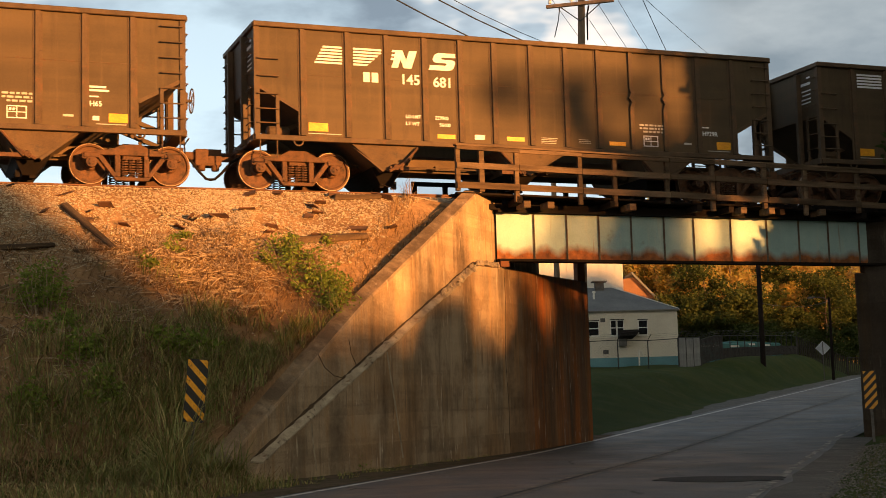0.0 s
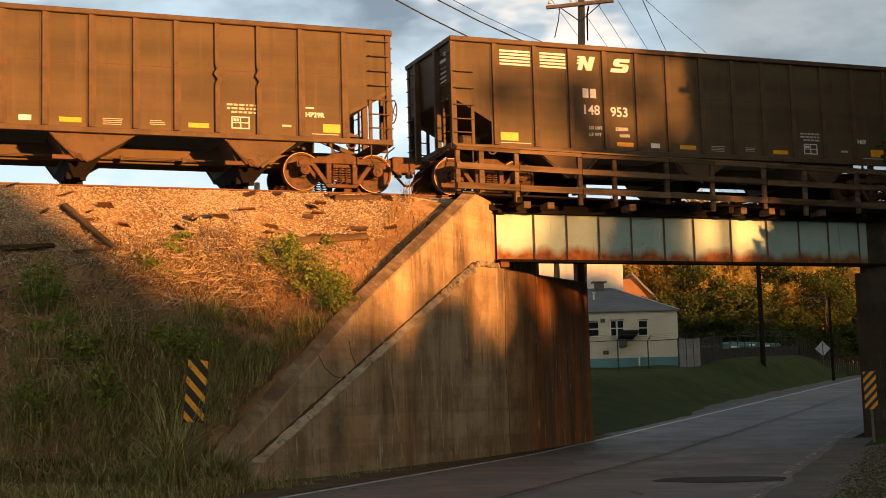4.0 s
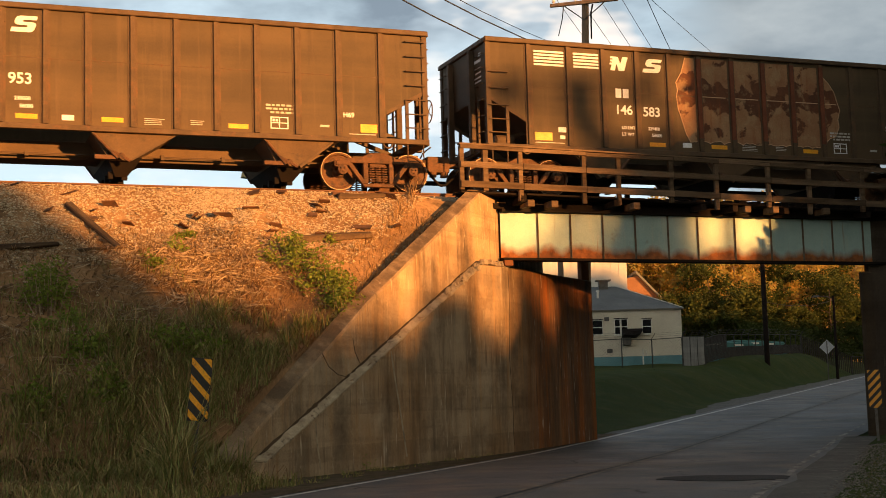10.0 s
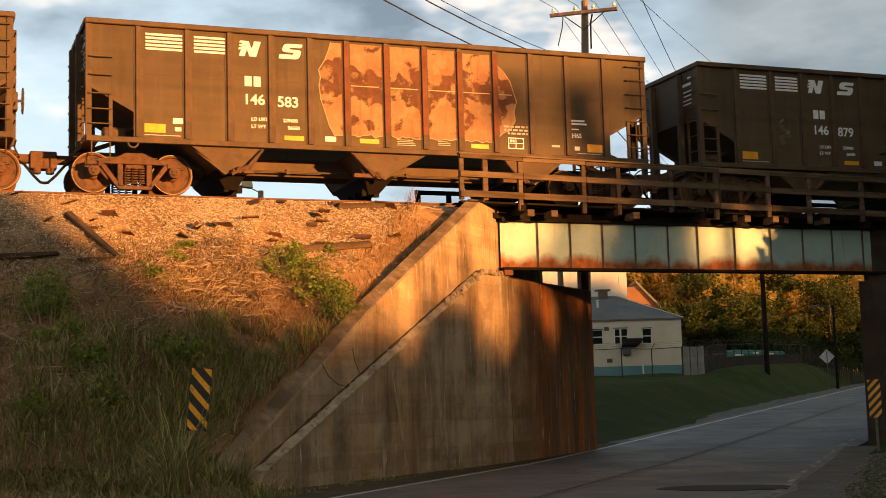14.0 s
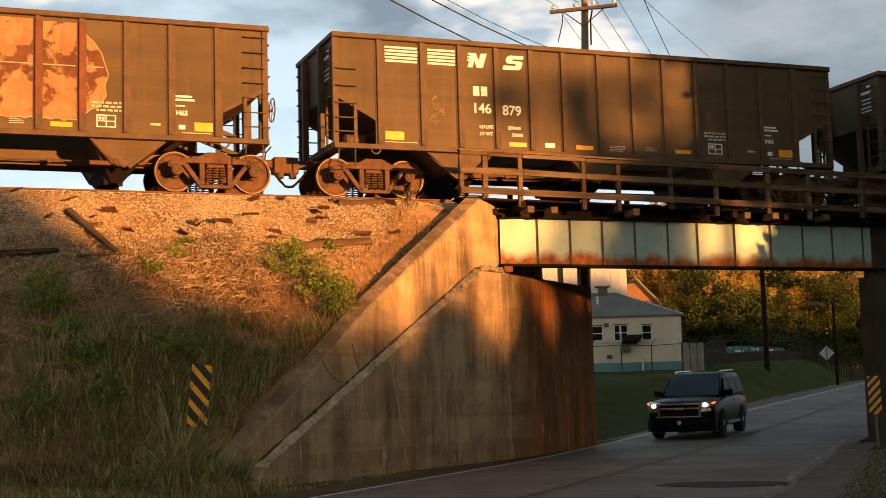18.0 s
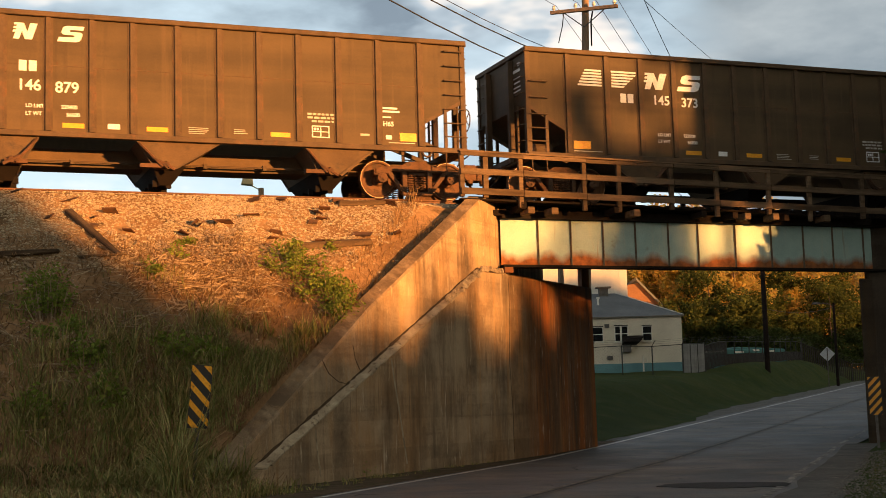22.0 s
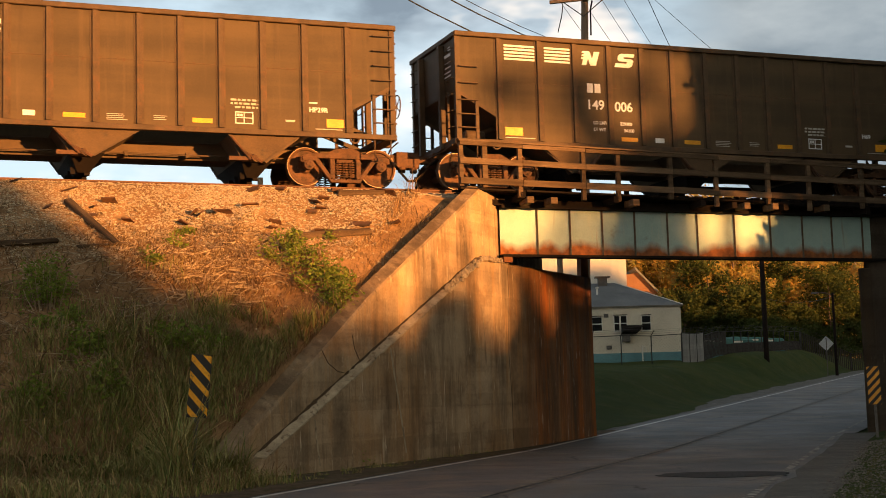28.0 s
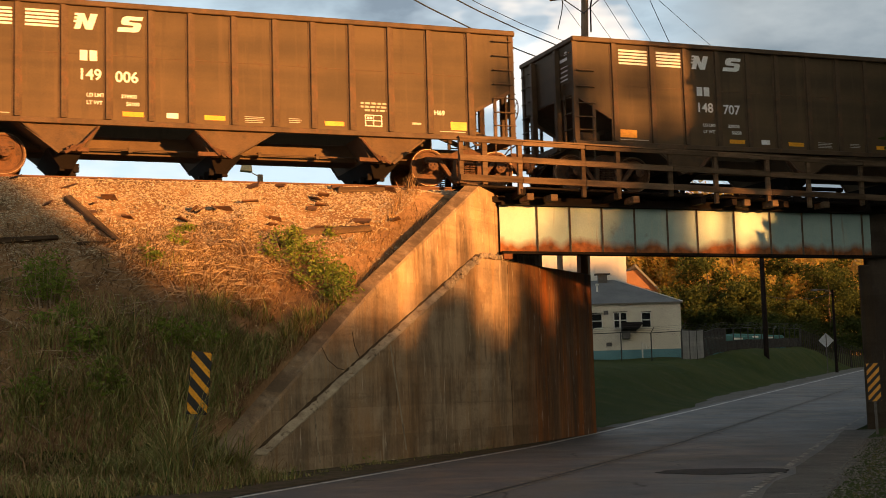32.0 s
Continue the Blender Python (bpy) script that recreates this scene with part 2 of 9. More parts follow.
class Nodes:
    """A short hand for building one node material."""

    def __init__(self, name, rough=0.9, spec=0.25):
        self.mat = bpy.data.materials.new(name)
        self.mat.use_nodes = True
        self.nt = self.mat.node_tree
        self.bs = self.nt.nodes["Principled BSDF"]
        self.bs.inputs["Roughness"].default_value = rough
        self.bs.inputs["Specular IOR Level"].default_value = spec
        self.co = self.nt.nodes.new("ShaderNodeTexCoord").outputs["Object"]

    def noise(self, scale, stretch=(1, 1, 1), detail=5.0, rough=0.6, shift=(0, 0, 0), warp=0.0):
        m = self.nt.nodes.new("ShaderNodeMapping")
        m.inputs["Scale"].default_value, m.inputs["Location"].default_value = stretch, shift
        self.nt.links.new(self.co, m.inputs["Vector"])
        t = self.nt.nodes.new("ShaderNodeTexNoise")
        for k, v in (("Scale", scale), ("Detail", detail), ("Roughness", rough), ("Distortion", warp)):
            t.inputs[k].default_value = v
        self.nt.links.new(m.outputs[0], t.inputs["Vector"])
        return t.outputs["Fac"]

    def ramp(self, fac, a, b, lo=0.0, hi=1.0):
        t = self.nt.nodes.new("ShaderNodeMapRange")
        for k, v in (("From Min", a), ("From Max", b), ("To Min", lo), ("To Max", hi)):
            t.inputs[k].default_value = v
        self.nt.links.new(fac, t.inputs["Value"])
        return t.outputs["Result"]

    def math(self, op, a, b):
        t = self.nt.nodes.new("ShaderNodeMath")
        t.operation = op
        for i, v in enumerate((a, b)):
            if isinstance(v, (int, float)):
                t.inputs[i].default_value = v
            else:
                self.nt.links.new(v, t.inputs[i])
        return t.outputs[0]

    def mix(self, fac, a, b, how='MIX'):
        t = self.nt.nodes.new("ShaderNodeMix")
        t.data_type, t.blend_type = 'RGBA', how
        for sock, v in (("A", a), ("B", b)):
            if isinstance(v, tuple):
                t.inputs[sock].default_value = (*v, 1)
            else:
                self.nt.links.new(v, t.inputs[sock])
        if isinstance(fac, (int, float)):
            t.inputs["Factor"].default_value = fac
        else:
            self.nt.links.new(fac, t.inputs["Factor"])
        return t.outputs["Result"]

    def height(self):
        s = self.nt.nodes.new("ShaderNodeSeparateXYZ")
        self.nt.links.new(self.co, s.inputs[0])
        return s.outputs["Z"]

    def along(self):
        s = self.nt.nodes.new("ShaderNodeSeparateXYZ")
        self.nt.links.new(self.co, s.inputs[0])
        return s.outputs["X"]

    def done(self, col, relief, strength=0.5, dist=0.02, rough=None):
        self.nt.links.new(col, self.bs.inputs["Base Color"])
        b = self.nt.nodes.new("ShaderNodeBump")
        b.inputs["Strength"].default_value, b.inputs["Distance"].default_value = strength, dist
        self.nt.links.new(relief, b.inputs["Height"])
        self.nt.links.new(b.outputs[0], self.bs.inputs["Normal"])
        if rough is not None:
            self.nt.links.new(rough, self.bs.inputs["Roughness"])
        return self.mat


def concrete(name, pale, mid, dark, drip, rust=None, lime=0.8, drips=(0.46, 0.68), patches=(0.46, 0.66), rust_from=None):
    """Old poured concrete: blotches, board marks, sooty runs, lime runs, pitted skin; rust runs that start at rust_from."""
    k = Nodes(name, 0.93, 0.15)
    col = k.mix(k.ramp(k.noise(0.42, detail=7, rough=0.62), 0.36, 0.64), pale, mid)
    col = k.mix(k.math('MULTIPLY', k.ramp(k.noise(0.9, (1, 1, 1.5), shift=(7, 3, 1), detail=8, rough=0.68), *patches), 0.75), col, dark)
    col = k.mix(k.math('MULTIPLY', k.ramp(k.noise(0.55, (1, 1, 0.8), 6, 0.6, (11, 5, 3)), 0.50, 0.66), 0.55), col, tuple(m * f for m, f in zip(mid, (1.0, 0.78, 0.55))))
    # board marks: each course of formwork a little lighter or darker
    s = k.math('MULTIPLY', k.math('FLOOR', k.math('ADD', k.math('MULTIPLY', k.height(), 3.6), k.math('MULTIPLY', k.noise(0.5), 0.25)), 0.0), 1.0)
    w = k.nt.nodes.new("ShaderNodeTexWhiteNoise")
    w.noise_dimensions = '1D'
    k.nt.links.new(s, w.inputs["W"])
    geo = k.nt.nodes.new("ShaderNodeNewGeometry")
    up = k.nt.nodes.new("ShaderNodeSeparateXYZ")
    k.nt.links.new(geo.outputs["Normal"], up.inputs[0])
    col = k.mix(k.ramp(up.outputs["Z"], 0.45, 0.2), col, k.mix(1.0, col, k.ramp(w.outputs["Value"], 0, 1, 0.88, 1.10), 'MULTIPLY'))
    if rust:
        way = k.ramp(k.math('ADD', k.along(), k.math('MULTIPLY', k.noise(1.0, (3, 3, 0.25), 5, 0.6, (3, 3, 0)), 0.7)), rust_from[0] + 0.35, rust_from[1] + 0.35)
        col = k.mix(k.math('MULTIPLY', way, 0.8), col, (0.17, 0.085, 0.045))
        col = k.mix(k.math('MULTIPLY', way, k.ramp(k.noise(1.0, (1.7, 1.7, 0.13), 7, 0.68, (2, 8, 0)), 0.40, 0.58)), col, rust)
        col = k.mix(k.math('MULTIPLY', way, k.ramp(k.noise(1.0, (3.6, 3.6, 0.30), 6, 0.7, (5, 1, 0)), 0.54, 0.70)), col, (0.075, 0.042, 0.026))
    ochre = k.math('MULTIPLY', k.ramp(k.noise(1.0, (3.2, 3.2, 0.14), 7, 0.66, (6, 6, 1)), 0.50, 0.66), k.ramp(k.noise(0.45, shift=(2, 7, 5)), 0.42, 0.56))
    col = k.mix(k.math('MULTIPLY', ochre, 0.6), col, tuple(m * f for m, f in zip(pale, (1.0, 0.76, 0.50))))
    broad = k.ramp(k.noise(0.5, shift=(3, 9, 2)), 0.30, 0.54)
    runs = k.ramp(k.noise(1.0, (1.5, 1.5, 0.22), 8, 0.66, (1, 4, 0)), *drips)
    col = k.mix(k.math('MULTIPLY', k.math('MULTIPLY', runs, broad), 0.6), col, drip)
    thin = k.math('MULTIPLY', k.ramp(k.noise(1.0, (8.0, 8.0, 0.35), 6, 0.68, (9, 2, 0)), 0.54, 0.70), k.ramp(k.noise(0.7, shift=(6, 1, 4)), 0.46, 0.60))
    col = k.mix(k.math('MULTIPLY', thin, 0.75), col, drip)
    lines = k.ramp(k.noise(1.0, (0.25, 0.25, 7.0), 4, 0.6, (2, 2, 3)), 0.56, 0.70)
    col = k.mix(k.math('MULTIPLY', lines, 0.30), col, dark)
    white = k.ramp(k.noise(1.0, (7.0, 7.0, 0.9), 6, 0.75, (4, 6, 2)), 0.60, 0.67)
    col = k.mix(k.math('MULTIPLY', k.math('MULTIPLY', white, k.ramp(k.noise(0.6, shift=(1, 2, 6)), 0.36, 0.52)), lime), col, (0.62, 0.50, 0.36))
    crust = k.math('MULTIPLY', k.ramp(k.noise(1.0, (4.2, 4.2, 0.42), 7, 0.7, (12, 3, 5)), 0.60, 0.70), k.ramp(k.noise(0.8, (1, 1, 0.5), shift=(8, 2, 1)), 0.46, 0.60))
    col = k.mix(k.math('MULTIPLY', crust, lime * 0.75), col, (0.58, 0.47, 0.34))
    top = k.math('MULTIPLY', k.ramp(up.outputs["Z"], 0.3, 0.7), k.ramp(k.noise(1.6, shift=(5, 5, 5), detail=7), 0.3, 0.6))
    col = k.mix(top, col, (0.12, 0.082, 0.05))
    fine = k.noise(46, detail=4, rough=0.75)
    col = k.mix(1.0, col, k.ramp(fine, 0.25, 0.75, 0.66, 1.28), 'MULTIPLY')
    pits = k.ramp(k.noise(15, detail=5, rough=0.7), 0.64, 0.74)
    col = k.mix(k.math('MULTIPLY', pits, 0.35), col, drip)
    rel = k.math('ADD', k.math('MULTIPLY', fine, 0.3), k.math('ADD', k.math('MULTIPLY', pits, -0.5), k.noise(4.0, detail=8, rough=0.65)))
    return k.done(col, rel, 0.6, 0.04)


def girder_paint():
    """Pale blue-green bridge paint, chalked and streaked, rusting through in tongues from the foot upwards."""
    k = Nodes("pale_green_girder_paint", 0.5, 0.35)
    col = k.mix(k.ramp(k.noise(1.1, detail=6), 0.35, 0.65), (0.37, 0.50, 0.47), (0.27, 0.395, 0.385))
    col = k.mix(k.math('MULTIPLY', k.ramp(k.noise(1.0, (4, 4, 0.4), 6, 0.65), 0.55, 0.8), 0.7), col, (0.44, 0.44, 0.33))
    col = k.mix(k.math('MULTIPLY', k.ramp(k.noise(2.2, detail=7, rough=0.7, shift=(3, 0, 0)), 0.62, 0.74), 0.6), col, (0.17, 0.16, 0.12))
    reach = k.math('ADD', k.height(), k.math('ADD', k.math('MULTIPLY', k.noise(1.5, (1, 1, 0.1), 2, 0.4, (8, 0, 0)), -0.75), k.math('MULTIPLY', k.noise(7, (1, 1, 0.6), 5, 0.6, (1, 3, 0)), -0.12)))
    foot = k.ramp(reach, 4.48, 4.27)
    col = k.mix(foot, col, k.mix(k.ramp(k.noise(5, detail=6), 0.35, 0.65), (0.34, 0.12, 0.034), (0.15, 0.055, 0.022)))
    col = k.mix(k.math('MULTIPLY', k.ramp(k.noise(1.0, (9, 9, 0.5), 5, 0.6, (2, 0, 0)), 0.64, 0.74), 0.55), col, (0.22, 0.12, 0.05))
    fine = k.noise(30, detail=4, rough=0.7)
    col = k.mix(1.0, col, k.ramp(fine, 0.25, 0.75, 0.85, 1.12), 'MULTIPLY')
    rel = k.math('ADD', k.math('MULTIPLY', fine, 0.3), k.noise(3.0, detail=6))
    return k.done(col, rel, 0.3, 0.02, k.ramp(foot, 0, 1, 0.5, 0.9))


def asphalt_mat():
    """Old asphalt, grey and polished in the wheel paths, with blotches, fine cracks and stones."""
    k = Nodes("worn_asphalt", 0.6, 0.28)
    col = k.mix(k.ramp(k.noise(0.22, (1.4, 0.4, 1), 6), 0.36, 0.64), (0.100, 0.102, 0.105), (0.066, 0.067, 0.070))
    col = k.mix(k.ramp(k.noise(0.9, detail=7, rough=0.7, shift=(4, 4, 0)), 0.58, 0.72), col, (0.058, 0.055, 0.052))
    col = k.mix(k.ramp(k.noise(0.4, (1, 1, 1), 6, 0.7, (1, 9, 0), 1.2), 0.46, 0.68), col, (0.15, 0.125, 0.098))
    v = k.nt.nodes.new("ShaderNodeTexVoronoi")
    v.feature = 'DISTANCE_TO_EDGE'
    v.inputs["Scale"].default_value = 0.55
    w = k.nt.nodes.new("ShaderNodeMix")
    w.data_type = 'VECTOR'
    w.inputs["Factor"].default_value = 0.25
    nz = k.nt.nodes.new("ShaderNodeTexNoise")
    nz.inputs["Scale"].default_value = 1.4
    k.nt.links.new(k.co, nz.inputs["Vector"])
    k.nt.links.new(k.co, w.inputs["A"])
    k.nt.links.new(nz.outputs["Color"], w.inputs["B"])
    k.nt.links.new(w.outputs["Result"], v.inputs["Vector"])
    crack = k.math('MULTIPLY', k.ramp(v.outputs["Distance"], 0.012, 0.002), k.ramp(k.noise(0.35, shift=(0, 5, 0)), 0.48, 0.56))
    col = k.mix(crack, col, (0.022, 0.021, 0.02))
    fine = k.noise(70, detail=4, rough=0.8)
    col = k.mix(1.0, col, k.ramp(fine, 0.25, 0.75, 0.6, 1.4), 'MULTIPLY')
    return k.done(col, k.math('SUBTRACT', fine, crack), 0.35, 0.02, k.ramp(k.noise(0.5, shift=(2, 2, 2)), 0.3, 0.7, 0.5, 0.75))


def car_paint():
    """Black paint faded brown: dust that lies thicker in level bands, streaks down from the top chord, rust along the seam."""
    k = Nodes("faded_black_car_paint", 0.62, 0.14)
    col = k.mix(k.ramp(k.noise(0.7, detail=6, rough=0.6), 0.36, 0.64), (0.106, 0.073, 0.041), (0.075, 0.053, 0.031))
    level = k.ramp(k.noise(1.0, (0.12, 0.12, 2.2), 4, 0.55, (3, 1, 0)), 0.40, 0.62)
    col = k.mix(k.math('MULTIPLY', level, 0.45), col, (0.050, 0.037, 0.025))
    dust = k.math('MULTIPLY', k.ramp(k.math('ADD', k.height(), k.math('MULTIPLY', k.noise(0.9, (1, 1, 0.5), 4), 0.9)), 2.35, 1.6), 0.5)
    col = k.mix(dust, col, (0.128, 0.083, 0.045))
    run = k.ramp(k.noise(1.0, (5.0, 5.0, 0.22), 6, 0.66, (2, 5, 0)), 0.55, 0.74)
    col = k.mix(k.math('MULTIPLY', run, 0.55), col, (0.130, 0.088, 0.052))
    soot = k.ramp(k.noise(1.0, (3.0, 3.0, 0.3), 6, 0.66, (7, 2, 3)), 0.58, 0.74)
    col = k.mix(k.math('MULTIPLY', soot, 0.55), col, (0.044, 0.032, 0.022))
    seam = k.math('MULTIPLY', k.ramp(k.height(), 2.50, 2.60), k.ramp(k.height(), 2.72, 2.62))
    speck = k.ramp(k.noise(9, detail=5, rough=0.7, shift=(1, 0, 4)), 0.54, 0.66)
    col = k.mix(k.math('MULTIPLY', k.math('MULTIPLY', seam, speck), 0.8), col, (0.095, 0.038, 0.018))
    spots = k.ramp(k.noise(4.5, detail=7, rough=0.72, shift=(5, 5, 0)), 0.67, 0.74)
    col = k.mix(k.math('MULTIPLY', spots, 0.6), col, (0.120, 0.060, 0.028))
    fine = k.noise(24, detail=4, rough=0.7)
    col = k.mix(1.0, col, k.ramp(fine, 0.25, 0.75, 0.90, 1.09), 'MULTIPLY')
    return k.done(col, k.math('ADD', k.math('MULTIPLY', fine, 0.3), k.noise(1.3, detail=3)), 0.12, 0.02)


CAR_PAINT = car_paint()
CAR_TRIM = surface("rusty_car_trim", (0.100, 0.062, 0.034), (0.064, 0.041, 0.024), 2.0, 0.7, bump=0.2, fine=60,
                   spots=(0.13, 0.06, 0.028), spot_at=(0.55, 0.75))
CAR_UNDER = surface("dusty_underframe", (0.125, 0.078, 0.042), (0.088, 0.056, 0.033), 1.2, 0.8, bump=0.25, fine=50,
                    spots=(0.055, 0.042, 0.033), spot_at=(0.55, 0.75))
RUST = surface("brown_rust_truck", (0.135, 0.064, 0.032), (0.08, 0.04, 0.022), 2.6, 0.8, bump=0.4, fine=60,
               spots=(0.045, 0.03, 0.022), spot_at=(0.50, 0.70))
TREAD = plain("worn_wheel_rim", (0.26, 0.18, 0.12), 0.5, 0.5)
RAIL_MAT = surface("rusty_rail", (0.16, 0.075, 0.04), (0.11, 0.055, 0.03), 3, 0.75, bump=0.2, fine=40)
STENCIL = surface("dusty_white_stencil", (0.48, 0.46, 0.42), (0.36, 0.34, 0.30), 6, 0.6, bump=0.0, fine=60)
MARK_WHITE = surface("white_lettering", (0.80, 0.81, 0.83), (0.68, 0.68, 0.68), 6, 0.6, bump=0.0, fine=60)
MARK_YELLOW = surface("yellow_reflector", (0.80, 0.37, 0.02), (0.68, 0.29, 0.02), 5, 0.45, bump=0.0, fine=50)
DECAL_DARK = surface("black_stencil", (0.03, 0.026, 0.022), (0.045, 0.036, 0.028), 5, 0.6, bump=0.0)
def burnt_paint():
    """Paint burnt off a steel side: pale orange bare metal with dark brown islands that crowd along the middle."""
    k = Nodes("heat_scorched_bare_paint", 0.75, 0.2)
    col = k.mix(k.ramp(k.noise(1.4, detail=6), 0.35, 0.65), (0.31, 0.18, 0.095), (0.24, 0.118, 0.06))
    band = k.math('MULTIPLY', k.ramp(k.height(), 2.05, 2.45), k.ramp(k.height(), 3.35, 2.95))
    isle = k.math('ADD', k.noise(1.9, (1, 1, 1.15), 5, 0.55, (4, 0, 2), 0.4), k.math('MULTIPLY', band, 0.17))
    col = k.mix(k.ramp(isle, 0.585, 0.62), col, k.mix(k.ramp(k.noise(3, detail=5), 0.4, 0.6), (0.085, 0.036, 0.02), (0.12, 0.048, 0.024)))
    col = k.mix(k.math('MULTIPLY', k.ramp(k.noise(2.6, detail=7, shift=(1, 1, 7)), 0.55, 0.63), 0.55), col, (0.32, 0.21, 0.115))
    col = k.mix(k.math('MULTIPLY', k.ramp(k.noise(1.0, (7, 7, 0.6), 5, 0.6), 0.56, 0.68), 0.45), col, (0.20, 0.065, 0.024))
    fine = k.noise(26, detail=4)
    col = k.mix(1.0, col, k.ramp(fine, 0.25, 0.75, 0.85, 1.15), 'MULTIPLY')
    return k.done(col, k.math('ADD', fine, k.math('MULTIPLY', isle, 2.0)), 0.25, 0.02)


BURN = burnt_paint()
BURNT_POST = surface("rusted_bare_post", (0.17, 0.05, 0.022), (0.11, 0.036, 0.018), 2.0, 0.75, bump=0.2, fine=40)
CONCRETE = concrete("weathered_concrete", (0.48, 0.357, 0.236), (0.39, 0.282, 0.179), (0.18, 0.122, 0.076), (0.055, 0.038, 0.026), lime=1.0, drips=(0.44, 0.61))
CONCRETE_RUST = concrete("rust_stained_concrete", (0.42, 0.28, 0.16), (0.30, 0.19, 0.105), (0.17, 0.108, 0.064), (0.06, 0.04, 0.027), rust=(0.36, 0.115, 0.026), lime=0.8, patches=(0.40, 0.60), drips=(0.42, 0.60), rust_from=(1.75, 2.35))
# Darker copy of the concrete; the right abutment's shade is in the colour.
CONCRETE_DARK = concrete("shade_dark_concrete", (0.075, 0.058, 0.042), (0.052, 0.04, 0.03), (0.034, 0.027, 0.021), (0.022, 0.018, 0.014), lime=0.1)
GIRDER = girder_paint()
GIRDER_RUST = surface("rusted_girder_foot", (0.26, 0.10, 0.035), (0.15, 0.06, 0.028), 2.2, 0.85, bump=0.3, fine=40)
DARK_STEEL = surface("near_black_steel", (0.017, 0.012, 0.010), (0.011, 0.009, 0.008), 1.5, 0.85, bump=0.2, fine=40, spec=0.1)
OLD_WOOD = surface("grey_weathered_timber", (0.15, 0.10, 0.062), (0.075, 0.05, 0.032), 2.5, 0.9, bump=0.35, fine=45, spec=0.08, rand=0.3, stretch=(0.4, 3, 3))
# Near-black timber for ties, walkway planks, brackets, far handrail and far poles.
TIE_WOOD = surface("near_black_timber", (0.019, 0.013, 0.010), (0.012, 0.009, 0.008), 2, 0.9, spec=0.08, bump=0.3, fine=40, rand=0.2)
ASPHALT = asphalt_mat()
PATCH = surface("fresh_asphalt_patch", (0.035, 0.034, 0.034), (0.026, 0.026, 0.026), 1.0, 0.85, bump=0.4, fine=90)
ROAD_WHITE = surface("worn_white_road_paint", (0.62, 0.60, 0.55), (0.45, 0.43, 0.39), 2.0, 0.7, bump=0.1, fine=40,
                     spots=(0.12, 0.115, 0.105), spot_at=(0.55, 0.66))
ROAD_YELLOW = surface("worn_yellow_road_paint", (0.24, 0.20, 0.14), (0.17, 0.15, 0.11), 1.5, 0.7, bump=0.1, fine=40,
                      spots=(0.085, 0.08, 0.074), spot_at=(0.40, 0.54))
ROAD_WHITE_WORN = surface("nearly_worn_off_white_paint", (0.40, 0.37, 0.32), (0.26, 0.24, 0.21), 2.0, 0.8, bump=0.1, fine=40,
                          spots=(0.10, 0.094, 0.084), spot_at=(0.42, 0.52))
# ---- the lie of the land ----
WALL_A = Vector((3.95, 38.48, 0))            # far foot of the abutment wall beside the road
WALL_D = Vector((0.4226, 0.9063, 0))         # the wall runs along the road
TRK_T = Vector((math.cos(radians(21.1)), math.sin(radians(21.1)), 0))
TRK_B = Vector((-math.sin(radians(21.1)), math.cos(radians(21.1)), 0))
Q_RIGHT = 10.07                              # the far abutment's face, along the track from the wall


def road_z(y):
    if y < 31:
        return 0.0
    if y < 39:
        return 0.03 * (y - 31) ** 2 / 16
    return 0.03 * (y - 35) if y < 120 else 0.03 * 85 + 0.9 * (1 - math.exp(-(y - 120) / 30))


def road_left(y):
    """x of the white line on the left."""
    if y < 36:
        return -0.91 + (y - 23.9) * 0.325
    d = y - 36
    return 3.02 + d * 0.392


def road_right(y):
    return road_left(y) + 6.75 + 0.012 * max(0.0, y - 36)


def smooth(a, b, x):
    t = min(1.0, max(0.0, (x - a) / (b - a)))
    return t * t * (3 - 2 * t)


def bank(n):
    """The embankment's height over its cross line."""
    return 5.98 - 0.70 * max(0.0, abs(n - MID_N) - 2.65)


def land(x, y):
    """Height of the ground without the embankment."""
    z = road_z(y)
    far = smooth(40, 62, y)
    l, r = road_left(y) - 0.9 - 1.0 * smooth(50, 66, y) - x, x - road_right(y) - 0.6
    if l > 0:
        z += far * 1.4 * smooth(0.2, 4.5, l) + smooth(150, 400, y) * 10 * smooth(0, 60, l)
        z += 0.10 * smooth(0, 2.5, l)
        z += 0.55 * smooth(84, 92, y) * (1 - smooth(118, 140, y)) * smooth(1.0, 3.2, l) * (1 - 0.7 * smooth(4.2, 6.0, l))
    if r > 0:
        z += 0.30 * smooth(0, 2.5, r) + far * 0.8 * smooth(2, 12, r)
    z -= 0.05 * smooth(-1.2, -0.2, max(l, r)) * (1 if max(l, r) < 0 else 0)
    return z


def skew(p, q):
    return WALL_A + WALL_D * p + TRK_T * q


